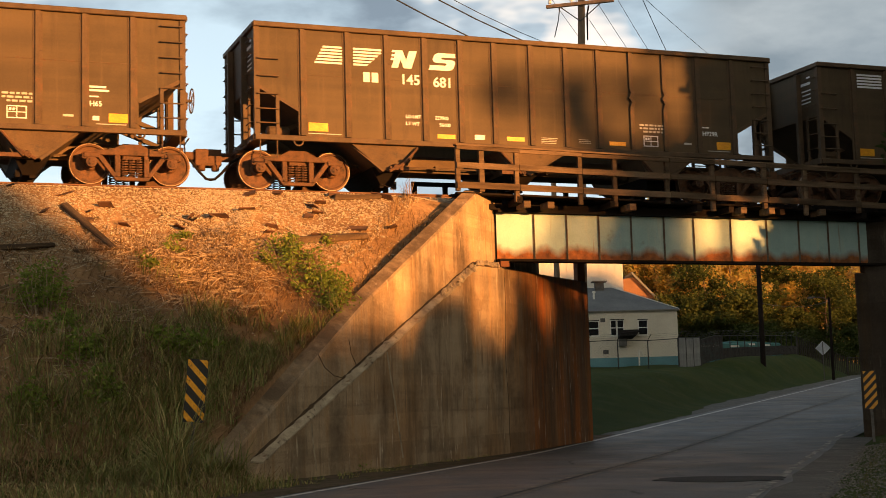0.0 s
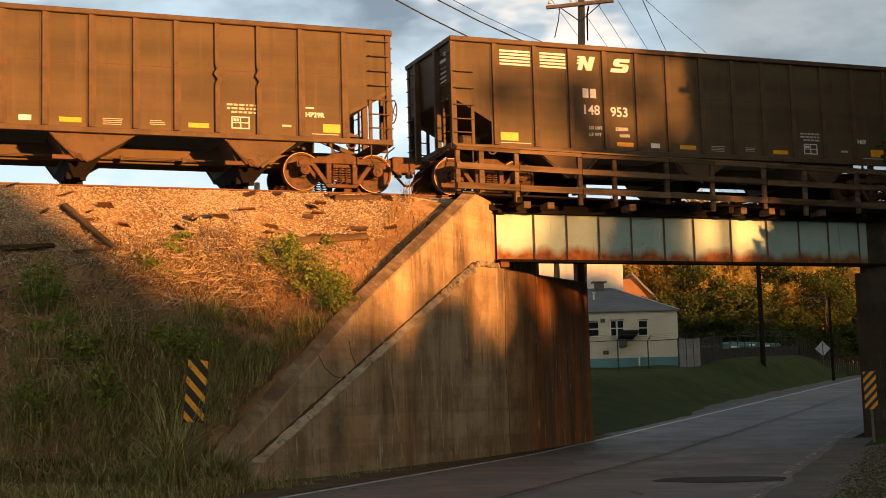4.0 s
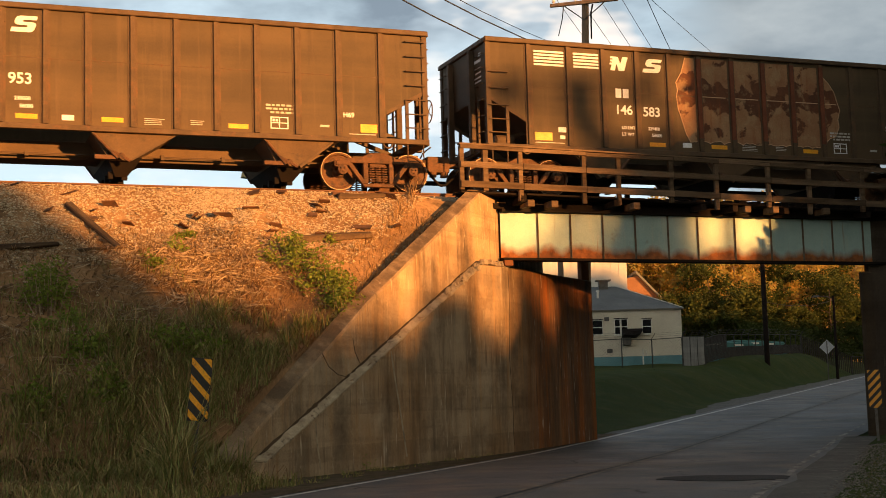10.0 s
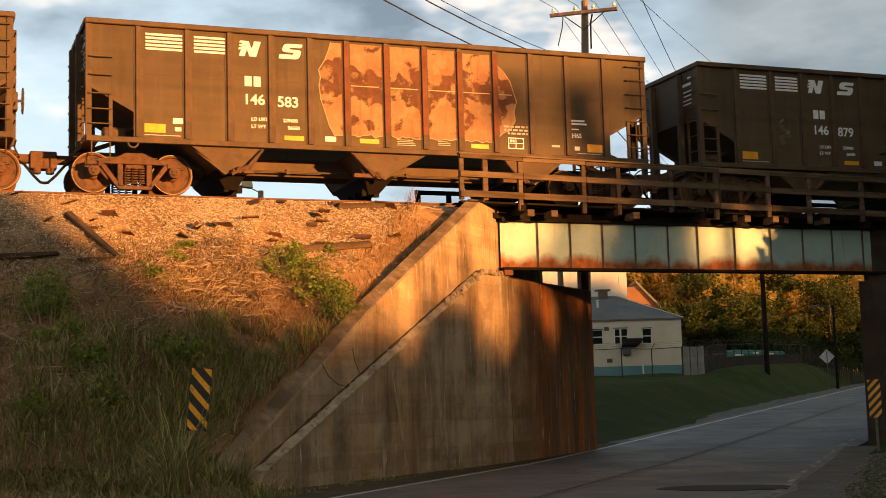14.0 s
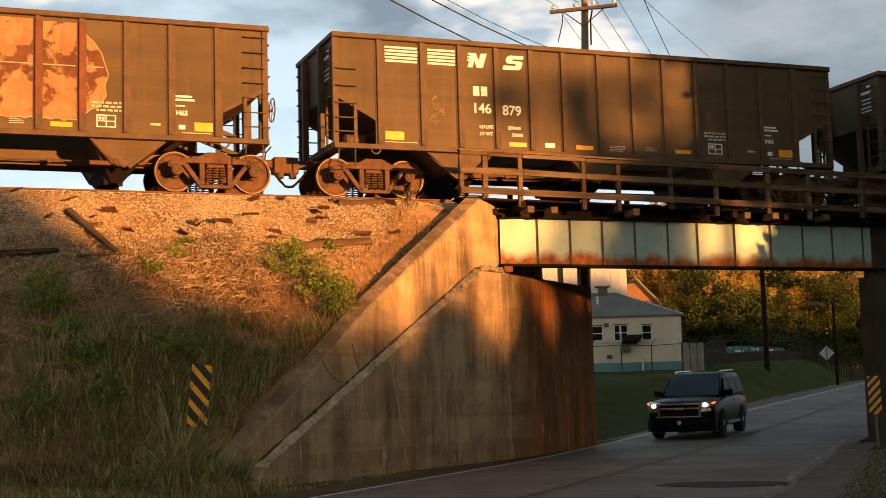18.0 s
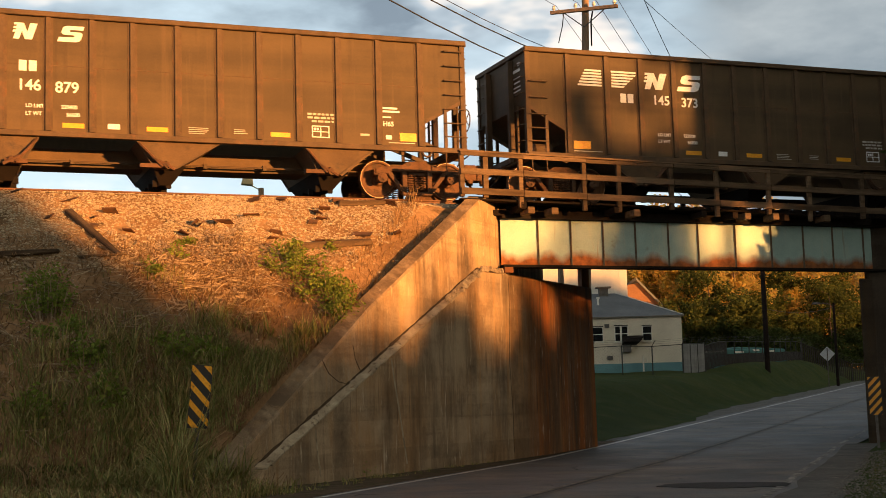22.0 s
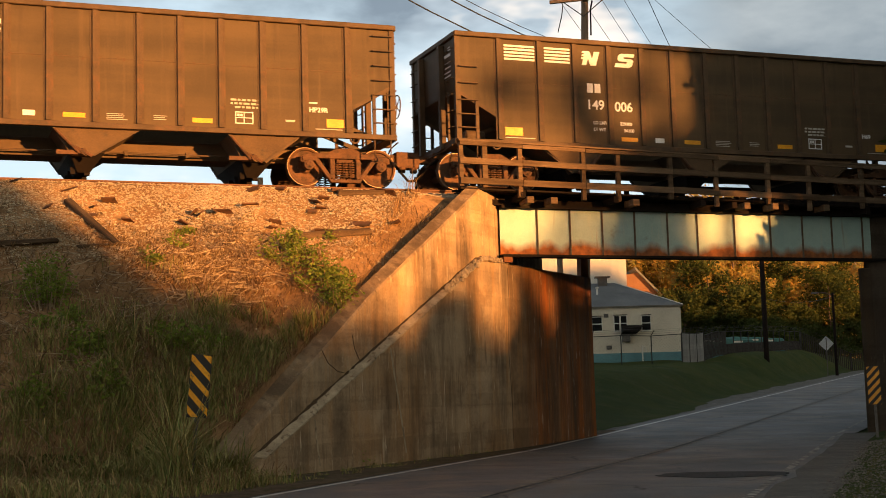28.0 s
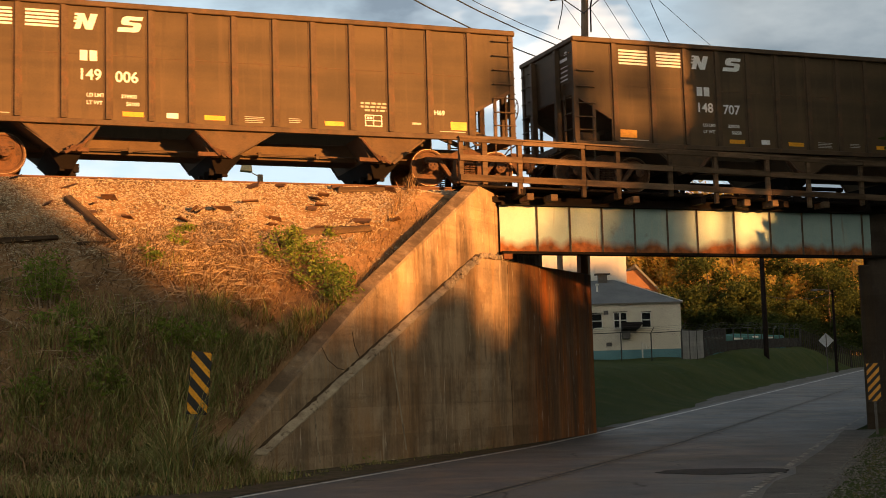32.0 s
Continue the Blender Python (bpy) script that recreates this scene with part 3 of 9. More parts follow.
def terrain(p, q):
    P = skew(p, q)
    z = land(P.x, P.y)
    n = (P - Vector((0, 33.05, 0))).dot(TRK_B)
    e = bank(n)
    left = q < (-1.75 if p > -5.6 else -0.50) - max(0.0, p) * 0.95
    right = q > Q_RIGHT + 0.45 + max(0.0, p - 1.5) * 0.9 and (n > 0 or P.y > 37.0)
    if (left or right) and e > z:
        rough = noise.noise((P.x * 0.7, P.y * 0.7, 1.3)) * 0.22 + noise.noise((P.x * 2.3, P.y * 2.3, 5.1)) * 0.10
        k = smooth(2.7, 4.2, abs(n - MID_N))
        near = smooth(-2.4, -0.7, q) if left and p < -3 else 0.0
        z = max(z + 0.02, e + rough * k * (1 - 0.7 * near) - 0.13 * near)
        if left and p < -16.0:
            out = smooth(-0.5, -2.4, q)
            z = land(P.x, P.y) + (z - land(P.x, P.y)) * (out + (1 - out) * (1 - smooth(16.0, 17.2, -p)))
        toe = smooth(1.4, 0.0, e - land(P.x, P.y))
        z = z * (1 - 0.4 * toe) + (land(P.x, P.y) + 0.1) * 0.4 * toe if e - land(P.x, P.y) < 1.4 else z
    else:
        l, r = road_left(P.y) - 0.9 - P.x, P.x - road_right(P.y) - 0.9
        z += noise.noise((P.x * 0.5, P.y * 0.5, 7.7)) * 0.10 * smooth(0.3, 3, max(l, r))
    return P, z


def spaced(cuts):
    """Grid lines: (from, to, step) stretches, one after the other."""
    out = []
    for a, b, s in cuts:
        k = max(1, round((b - a) / s))
        out += [a + (b - a) * i / k for i in range(k)]
    return out + [cuts[-1][1]]


GROUND_SOIL = surface("embankment_soil_and_grass", (0.34, 0.205, 0.105), (0.19, 0.11, 0.056), 0.6, 0.95, bump=0.8, fine=14,
                      spots=(0.075, 0.052, 0.027), spot_at=(0.55, 0.70), spec=0.05)
GROUND_GRASS = surface("mown_verge_grass", (0.026, 0.045, 0.010), (0.05, 0.06, 0.015), 0.30, 0.95, bump=0.9, fine=22,
                       spots=(0.068, 0.066, 0.02), spot_at=(0.50, 0.74), spec=0.04)


def make_ground():
    ps = spaced([(-2600, -600, 500), (-600, -120, 60), (-120, -42, 6), (-42, -24, 1.0), (-24, 8, 0.4), (8, 60, 1.3), (60, 140, 4), (140, 600, 40), (600, 3000, 400)])
    qs = spaced([(-2600, -600, 500), (-600, -130, 50), (-130, -36, 5), (-36, -17, 0.8), (-17, -1.9, 0.32), (-1.9, -1.72, 0.18), (-1.72, -0.6, 0.28), (-0.6, -0.42, 0.18), (-0.42, Q_RIGHT + 0.40, 0.6),
                 (Q_RIGHT + 0.40, Q_RIGHT + 0.55, 0.15), (Q_RIGHT + 0.55, 30, 0.8), (30, 130, 4), (130, 600, 40), (600, 3000, 400)])
    verts, soil = [], []
    for p in ps:
        for q in qs:
            P, z = terrain(p, q)
            verts.append((P.x, P.y, z))
            soil.append(z - land(P.x, P.y) > 0.5)
    nq = len(qs)
    faces, mats = [], []
    for i in range(len(ps) - 1):
        for j in range(nq - 1):
            f = (i * nq + j, (i + 1) * nq + j, (i + 1) * nq + j + 1, i * nq + j + 1)
            faces.append(f[::-1])
            mats.append(1 if sum(soil[k] for k in f) >= 2 else 0)
    me = bpy.data.meshes.new("ground")
    me.from_pydata(verts, [], faces)
    me.materials.append(GROUND_GRASS)
    me.materials.append(GROUND_SOIL)
    me.polygons.foreach_set("material_index", mats)
    me.polygons.foreach_set("use_smooth", [True] * len(faces))
    me.update()
    ob = new("ground", me)
    return tagged(ob, "grassy verge and brown railway embankment", "ground", kind="structure")


make_ground()


def strip(name, material, left, right, ys, lift, label, category, thick=0.0):
    """A ribbon along the road between two lines x(y)."""
    verts, faces = [], []
    for y in ys:
        a, b = left(y), right(y)
        for k in range(7):
            x = a + (b - a) * k / 6
            verts.append((x, y, road_z(y) + lift))
    for i in range(len(ys) - 1):
        for k in range(6):
            faces.append((i * 7 + k, i * 7 + k + 1, (i + 1) * 7 + k + 1, (i + 1) * 7 + k))
    me = bpy.data.meshes.new(name)
    me.from_pydata(verts, [], faces)
    me.materials.append(material)
    return tagged(new(name, me), label, category, kind="structure")


YS = [-340 + 10 * i for i in range(30)] + [-40 + 1.5 * i for i in range(107)] + [125 + 10 * i for i in range(32)]


def worn(y, k, a=0.06):
    return a * noise.noise((y * 0.9, k, 0.3))


strip("road", ASPHALT, lambda y: road_left(y) - 0.55 + worn(y, 1), lambda y: road_right(y) + 0.5 + worn(y, 2, 0.12), YS, 0.02, "grey two-lane asphalt road, worn and patched", "road")
GRAVEL = surface("roadside_gravel", (0.115, 0.105, 0.092), (0.08, 0.074, 0.066), 1.2, 0.95, bump=0.7, fine=60, spots=(0.24, 0.21, 0.18), spot_at=(0.6, 0.7))
strip("shoulder", GRAVEL, lambda y: road_right(y) + 0.20 + worn(y * 1.7, 2, 0.16), lambda y: road_right(y) + 2.0 + worn(y, 3, 0.9), [y for y in YS if y < 38], 0.024, "gravel shoulder beside the road", "gravel shoulder")
strip("shoulder", GRAVEL, lambda y: road_left(y) - 0.6 - 1.3 * smooth(50, 66, y) + worn(y, 5, 0.4), lambda y: road_left(y) - 0.40, [y for y in YS if y > 40], 0.024, "grey gravel shoulder beside the road", "gravel shoulder")
DIRT = surface("trodden_dirt", (0.13, 0.092, 0.06), (0.085, 0.062, 0.042), 1.5, 0.95, bump=0.6, fine=40, spots=(0.06, 0.055, 0.025), spot_at=(0.5, 0.62), spec=0.05)
strip("dirt_verge", DIRT, lambda y: road_left(y) - 1.75 + worn(y, 9, 0.35), lambda y: road_left(y) - 0.10 + worn(y * 1.3, 1, 0.05), [y for y in YS if 8 < y < 42], 0.035, "bare trodden dirt between road and wall", "dirt verge")
strip("edge_line", ROAD_WHITE, lambda y: road_left(y) - 0.06, lambda y: road_left(y) + 0.07, YS, 0.026, "worn white edge line on the road", "road line")
strip("edge_line", ROAD_WHITE_WORN, lambda y: road_right(y) - 0.05 + worn(y * 3, 4, 0.05), lambda y: road_right(y) + 0.06 + worn(y * 3, 6, 0.06), YS, 0.026, "broken worn white edge line on the road", "road line")
mid = lambda y: (road_left(y) + road_right(y)) / 2
strip("centre_line", ROAD_YELLOW, lambda y: mid(y) - 0.14, lambda y: mid(y) - 0.06, YS, 0.026, "faded yellow centre line on the road", "road line")
strip("centre_line", ROAD_YELLOW, lambda y: mid(y) + 0.06, lambda y: mid(y) + 0.14, YS, 0.026, "faded yellow centre line on the road", "road line")
strip("road_crack", PATCH, lambda y: mid(y) - 0.012 + worn(y, 8, 0.05), lambda y: mid(y) + 0.016 + worn(y, 8, 0.05), [y for y in YS], 0.030, "tar-filled crack along the middle of the road", "road crack")


def road_patch():
    bm = bmesh.new()
    ring = []
    for k in range(26):
        a = 2 * math.pi * k / 26
        r = 1.0 + 0.16 * noise.noise((math.cos(a) * 2, math.sin(a) * 2, 0.5))
        ring.append((4.0 + 0.92 * r * math.cos(a) - 0.25 * r * math.sin(a), 20.95 + 0.75 * r * math.sin(a)))
    hull(bm, [(x, y, 0.015) for x, y in ring], [(x, y, 0.030) for x, y in ring])
    solid("road_patch", bm, PATCH, "dark sunken asphalt patch at the road edge", "road patch", kind="structure")


road_patch()
# ---- abutments and bridge ----
def wall_profile(name, pts, q0, q1, material, parent, label=""):
    """A wall in the plane beside the road: points (along the wall towards the camera, height), pulled from q0 to q1."""
    bm = bmesh.new()
    a = [bm.verts.new(WALL_A - WALL_D * s + TRK_T * q0 + Vector((0, 0, z))) for s, z in pts]
    b = [bm.verts.new(WALL_A - WALL_D * s + TRK_T * q1 + Vector((0, 0, z))) for s, z in pts]
    n = len(pts)
    bm.faces.new(a)
    bm.faces.new(b[::-1])
    for i in range(n):
        bm.faces.new((a[i], b[i], b[(i + 1) % n], a[(i + 1) % n]))
    return part(name, bm, material, parent, label, bevel=0.03)


LIME = surface("lime_stain", (0.46, 0.375, 0.26), (0.27, 0.21, 0.145), 3, 0.95, bump=0.5, spots=(0.12, 0.09, 0.06), spot_at=(0.56, 0.68), spec=0.1)
SEAM_DARK = surface("dark_seam_brown", (0.10, 0.068, 0.042), (0.06, 0.042, 0.028), 4, 0.95, bump=0.6, spec=0.05)


def make_abutments():
    left = thing("wall_abutment_left", "weathered concrete bridge abutment with a sloping wing wall", "abutment", kind="structure")
    wall_profile("facing", [(5.9, -0.4), (5.9, 4.42), (7.45, 4.36), (16.7, 0.37), (17.2, -0.4)], -0.42, 0.0, CONCRETE, left, "stained concrete facing with a sloping ledge")
    wall_profile("seat_wall", [(-0.05, -0.4), (-0.05, 4.47), (5.897, 4.40), (5.897, -0.4)], -1.6, -0.004, CONCRETE_RUST, left, "rust-stained dark concrete under the girder seat")
    wall_profile("wing_wall", [(5.65, 3.9), (5.65, 6.09), (6.80, 6.16), (12.60, 3.22), (17.30, 0.46), (17.55, -0.2), (12.0, -0.2)], -0.60, -0.18, CONCRETE, left, "upper sloping concrete wing wall")
    bm = bmesh.new()
    n = 90
    for i in range(n):
        s0, s1 = 7.4 + 9.3 * i / n, 7.4 + 9.3 * (i + 1) / n
        zz = lambda s: 4.36 - (s - 7.45) * 0.4317
        j0, j1 = [0.022 * noise.noise((v * 4, 0, 0)) + 0.02 * noise.noise((v * 11, 1, 0)) for v in (s0, s1)]
        P = lambda s, q, z: WALL_A - WALL_D * s + TRK_T * q + Vector((0, 0, z))
        hull(bm, [P(s0, -0.175, zz(s0) - 0.05), P(s1, -0.175, zz(s1) - 0.05), P(s1, 0.035 + j1, zz(s1) - 0.025 + 2.4 * j1), P(s0, 0.035 + j0, zz(s0) - 0.025 + 2.4 * j0)],
             [P(s0, -0.175, zz(s0) + 0.03 + j0), P(s1, -0.175, zz(s1) + 0.03 + j1), P(s1, 0.03 + j1, zz(s1) + 0.0 + j1), P(s0, 0.03 + j0, zz(s0) + 0.0 + j0)])
    part("ledge", bm, LIME, left, "rough pale crumbling ledge")
    # Dark strip stands in for shadow and dirt in the ledge's recess.
    bm = bmesh.new()
    for i in range(n):
        s0, s1 = 7.4 + 9.3 * i / n, 7.4 + 9.3 * (i + 1) / n
        j0, j1 = [max(0.012, 0.030 + 0.035 * noise.noise((v * 2.2, 4, 0)) + 0.03 * noise.noise((v * 9, 6, 0))) for v in (s0, s1)]
        hull(bm, [P(s0, -0.178, zz(s0) + 0.02), P(s1, -0.178, zz(s1) + 0.02), P(s1, -0.19 + 1.3 * j1, zz(s1) + 0.02), P(s0, -0.19 + 1.3 * j0, zz(s0) + 0.02)],
             [P(s0, -0.178, zz(s0) + 0.03 + j0), P(s1, -0.178, zz(s1) + 0.03 + j1), P(s1, -0.195 + 1.3 * j1, zz(s1) + 0.036), P(s0, -0.195 + 1.3 * j0, zz(s0) + 0.036)])
    part("shade_dirt_seam", bm, SEAM_DARK, left, "dark line of recess shadow and dirt along the ledge")
    for pts in ([(14.42, 2.19), (14.2, 1.96), (13.85, 1.81), (13.41, 1.76)], [(13.27, 2.5), (13.19, 2.24), (12.98, 2.0)]):
        bm = bmesh.new()
        tube(bm, [P(a, -0.176, b) for a, b in pts], 0.007, 5)
        part("dead_vine", bm, SEAM_DARK, left, "thin dark dead vine on the concrete")
    for k, pts in enumerate(([(12.08, 2.28), (11.94, 1.74), (11.76, 1.17), (11.6, 0.59), (11.5, 0.2)], [(15.04, 0.95), (14.98, 0.56), (14.89, 0.13)], [(5.96, 4.3), (5.93, 3.6), (5.99, 2.9), (6.04, 2.3), (5.97, 1.6), (5.92, 1.0), (5.94, 0.5), (5.91, 0.2)], [(9.0, 3.4), (9.1, 2.9), (8.95, 2.5)], [(7.5, 3.3), (7.45, 2.7), (7.5, 2.3)])):
        bm = bmesh.new()
        for (s0, z0), (s1, z1) in zip(pts, pts[1:]):
            w = (0.03, 0.025, 0.010, 0.014, 0.015)[k]
            lo = [WALL_A - WALL_D * (s + d) + TRK_T * 0.0 + Vector((0, 0, z)) for s, z, d in ((s0, z0, -w), (s0, z0, w), (s1, z1, w), (s1, z1, -w))]
            hull(bm, lo, [v + Vector((0.906, -0.4226, 0)) * 0.004 for v in lo])
        part("crack" if k == 2 else "lime_streak", bm, SEAM_DARK if k == 2 else LIME, left, "dark crack" if k == 2 else "pale lime streak")
    rnd = random.Random(17)
    bm = bmesh.new()
    for _ in range(150):
        v = 5.95 + 3.4 * rnd.random() ** 1.8
        r = 0.018 + 0.05 * rnd.random() ** 2
        o = P(v, -0.12 + 0.15 * rnd.random(), (4.40 if v < 7.45 else zz(v)) + 0.02 + 0.05 * rnd.random())
        ring = [(r * (0.7 + 0.6 * rnd.random()) * math.cos(a), r * (0.7 + 0.6 * rnd.random()) * math.sin(a)) for a in (0.3, 1.5, 2.8, 4.0, 5.2)]
        hull(bm, [o + Vector((x * 1.2, y, -r)) for x, y in ring], [o + Vector((x * 0.6, y * 0.6, r * 0.7)) for x, y in ring])
    part("crumbled_edge", bm, LIME, left, "pale crumbled lumps along the broken edge")["kind"] = "stuff"
    back = bmesh.new()
    lo = [skew(-5.5, -1.9), skew(-5.5, -1.45), skew(0.0, -1.45), skew(0.0, -1.9)]
    hull(back, [v + Vector((0, 0, 4.2)) for v in lo], [v + Vector((0, 0, 5.85)) for v in lo])
    part("back_wall", back, CONCRETE, left)
    right = thing("wall_abutment_right", "concrete bridge abutment, its shade put into the dark colour", "abutment", kind="structure")
    bm = bmesh.new()
    c = skew(-6.1, Q_RIGHT)
    lo = [c, c + TRK_T * 1.6, c + TRK_T * 1.6 + WALL_D * 6.3, c + WALL_D * 6.3]
    hull(bm, [v + Vector((0, 0, -0.3)) for v in lo], [v + Vector((0, 0, 4.36)) for v in lo])
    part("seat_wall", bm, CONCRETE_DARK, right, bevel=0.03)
    bm = bmesh.new()
    w = c + Vector((0.3, 0.15, 0))
    ends = [(w + Vector((0, 0.35, 0)), 6.0), (w, 6.0), (w + Vector((19, 0.1, 0)), 1.5), (w + Vector((19, 0.6, 0)), 1.5)]
    hull(bm, [Vector((v.x, v.y, -0.3)) for v, z in ends], [Vector((v.x, v.y, z)) for v, z in ends])
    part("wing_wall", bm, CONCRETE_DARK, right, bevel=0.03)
    bm = bmesh.new()
    lo = [skew(-5.8, Q_RIGHT + 1.2), skew(-5.8, Q_RIGHT + 1.6), skew(0.2, Q_RIGHT + 1.6), skew(0.2, Q_RIGHT + 1.2)]
    hull(bm, [v + Vector((0, 0, 4.2)) for v in lo], [v + Vector((0, 0, 5.85)) for v in lo])
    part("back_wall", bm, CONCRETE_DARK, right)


make_abutments()


STIFF = surface("rust_streaked_stiffener", (0.16, 0.13, 0.09), (0.09, 0.06, 0.04), 3, 0.7, bump=0.2)


def make_bridge():
    br = thing("railway_bridge", "deck plate-girder railway bridge, pale green paint rusted along the foot", "bridge", TRK)
    stiff = (2.11, 2.98, 3.85, 4.74, 5.66, 6.51, 7.59, 8.66, 9.63, 10.54, 11.5, 12.5)
    for n, u0, u1, z0 in ((-0.60, 1.14, 12.9, 4.60), (3.75, 5.2, 16.9, 5.10)):
        bm = bmesh.new()
        box(bm, u0, u1, n, n + 0.02, z0, 5.70)
        web = part("girder_web", bm, GIRDER, br, "pale green riveted girder web")
        bm = bmesh.new()
        box(bm, u0 - 0.01, u1, n - 0.17, n + 0.19, z0 - 0.06, z0 - 0.002)
        part("bottom_flange", bm, DARK_STEEL, br)
        bm = bmesh.new()
        box(bm, u0 - 0.01, u1, n - 0.17, n + 0.19, 5.702, 5.76)
        part("top_flange", bm, DARK_STEEL, br)
        st = bmesh.new()
        box(st, -0.009, 0.009, -0.032, -0.001, z0, 5.70)
        box(st, -0.030, 0.009, -0.010, -0.003, z0, 5.70)
        sm = mesh_of("stiffener", st, STIFF)
        for s in stiff:
            part("stiffener", sm, None, br, m=pose(s + (0.0 if n < 0 else u0 - 1.24), n - 0.013, 0))
        bm = bmesh.new()
        if n < 0:
            box(bm, u0 + 0.02, u0 + 0.24, n - 0.15, n + 0.17, 4.41, z0 - 0.062)
        else:
            box(bm, u0 + 0.15, u0 + 0.37, n - 0.12, n + 0.12, 4.41, z0 - 0.062)
        part("bearing", bm, GIRDER_RUST, br, "rusty steel bearing block")
    for k in range(6):
        bm = bmesh.new()
        u = 2.2 + 2.1 * k
        a, b = Vector((u, -0.55, 5.2)), Vector((u + 3.9, 3.72, 5.55))
        rod(bm, a, b, 0.05)
        rod(bm, Vector((u, -0.55, 5.55)), Vector((u + 3.9, 3.72, 5.3)), 0.05)
        part("cross_frame", bm, DARK_STEEL, br)
    tie = bmesh.new()
    box(tie, -0.12, 0.12, -2.1, 2.1, 5.90, 6.155)
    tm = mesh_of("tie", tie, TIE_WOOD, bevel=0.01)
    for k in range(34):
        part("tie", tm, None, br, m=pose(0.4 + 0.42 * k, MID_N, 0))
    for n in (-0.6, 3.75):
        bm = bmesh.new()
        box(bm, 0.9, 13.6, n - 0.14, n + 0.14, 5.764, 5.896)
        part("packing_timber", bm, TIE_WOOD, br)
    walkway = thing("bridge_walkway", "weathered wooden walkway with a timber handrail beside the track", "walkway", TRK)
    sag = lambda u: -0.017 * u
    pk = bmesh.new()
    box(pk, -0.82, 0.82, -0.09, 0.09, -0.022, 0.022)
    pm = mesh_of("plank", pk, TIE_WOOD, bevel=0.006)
    for row in range(4):
        for k in range(8):
            u = 0.75 + 1.66 * k + 0.3 * (row % 2)
            part("plank", pm, None, walkway, m=pose(u, -1.12 + 0.2 * row, 6.07 + sag(u) + 0.004 * ((k * 7 + row * 3) % 5), 0, 0.97, 0))
    tops = (-0.07, 0.52, 1.41, 3.06, 3.99, 5.43, 6.71, 8.22, 9.44, 11.06, 12.7, 14.2)
    for i, u in enumerate(tops):
        bm = bmesh.new()
        w = 0.055 if i != 1 else 0.065
        top, low = 7.15 + sag(u), (6.10 if i < 2 else 5.90 if i % 2 == 0 or i == 3 else 6.02) + sag(u)
        box(bm, u - w, u + w, -1.30, -1.21, low, top - 0.01)
        part("post", bm, OLD_WOOD, walkway, bevel=0.008)
    for zc, h, t, nn in ((7.10, 0.045, 0.018, -1.325), (6.70, 0.07, 0.018, -1.325), (6.24, 0.075, 0.02, -1.328)):
        cuts = [-0.12, 1.46, 3.1, 5.48, 6.76, 8.27, 11.1, 14.3]
        for a, b in zip(cuts, cuts[1:]):
            bm = bmesh.new()
            jig = 0.03 * noise.noise((a, zc * 3, 0.2))
            hull(bm, [(a + 0.004, nn - t, zc - h + sag(a) + jig), (b - 0.004, nn - t, zc - h + sag(b)), (b - 0.004, nn + t, zc - h + sag(b)), (a + 0.004, nn + t, zc - h + sag(a) + jig)],
                 [(a + 0.004, nn - t, zc + h + sag(a) + jig), (b - 0.004, nn - t, zc + h + sag(b)), (b - 0.004, nn + t, zc + h + sag(b)), (a + 0.004, nn + t, zc + h + sag(a) + jig)])
            part("rail", bm, OLD_WOOD, walkway, bevel=0.004)
    cap = bmesh.new()
    a, b = -0.14, 14.3
    hull(cap, [(a, -1.35, 7.152 + sag(a)), (b, -1.35, 7.152 + sag(b)), (b, -1.2, 7.152 + sag(b)), (a, -1.2, 7.152 + sag(a))],
         [(a, -1.35, 7.19 + sag(a)), (b, -1.35, 7.19 + sag(b)), (b, -1.2, 7.19 + sag(b)), (a, -1.2, 7.19 + sag(a))])
    part("handrail_cap", cap, OLD_WOOD, walkway)
    # Paler timber than the ties stands in for sunlight on these ends.
    for u, d in ((1.62, 0.0), (2.25, 0.04), (4.4, -0.02), (7.55, 0.03), (8.35, 0.0), (9.9, 0.02)):
        bm = bmesh.new()
        box(bm, u - 0.09, u + 0.09, -1.36 + d, -0.9, 5.74, 5.90)
        part("tie_end", bm, OLD_WOOD, walkway, "weathered tie end, its pale timber standing for sun", bevel=0.01)
    for u in (1.46, 3.9, 6.3, 7.2, 8.7, 9.9, 11.2, 12.6):
        bm = bmesh.new()
        hull(bm, [(u - 0.07, -1.3, 5.88 + sag(u)), (u + 0.07, -1.3, 5.88 + sag(u)), (u + 0.07, -0.3, 5.78), (u - 0.07, -0.3, 5.78)],
             [(u - 0.07, -1.3, 6.03 + sag(u)), (u + 0.07, -1.3, 6.03 + sag(u)), (u + 0.07, -0.3, 5.9), (u - 0.07, -0.3, 5.9)])
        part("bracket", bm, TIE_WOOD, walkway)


make_bridge()


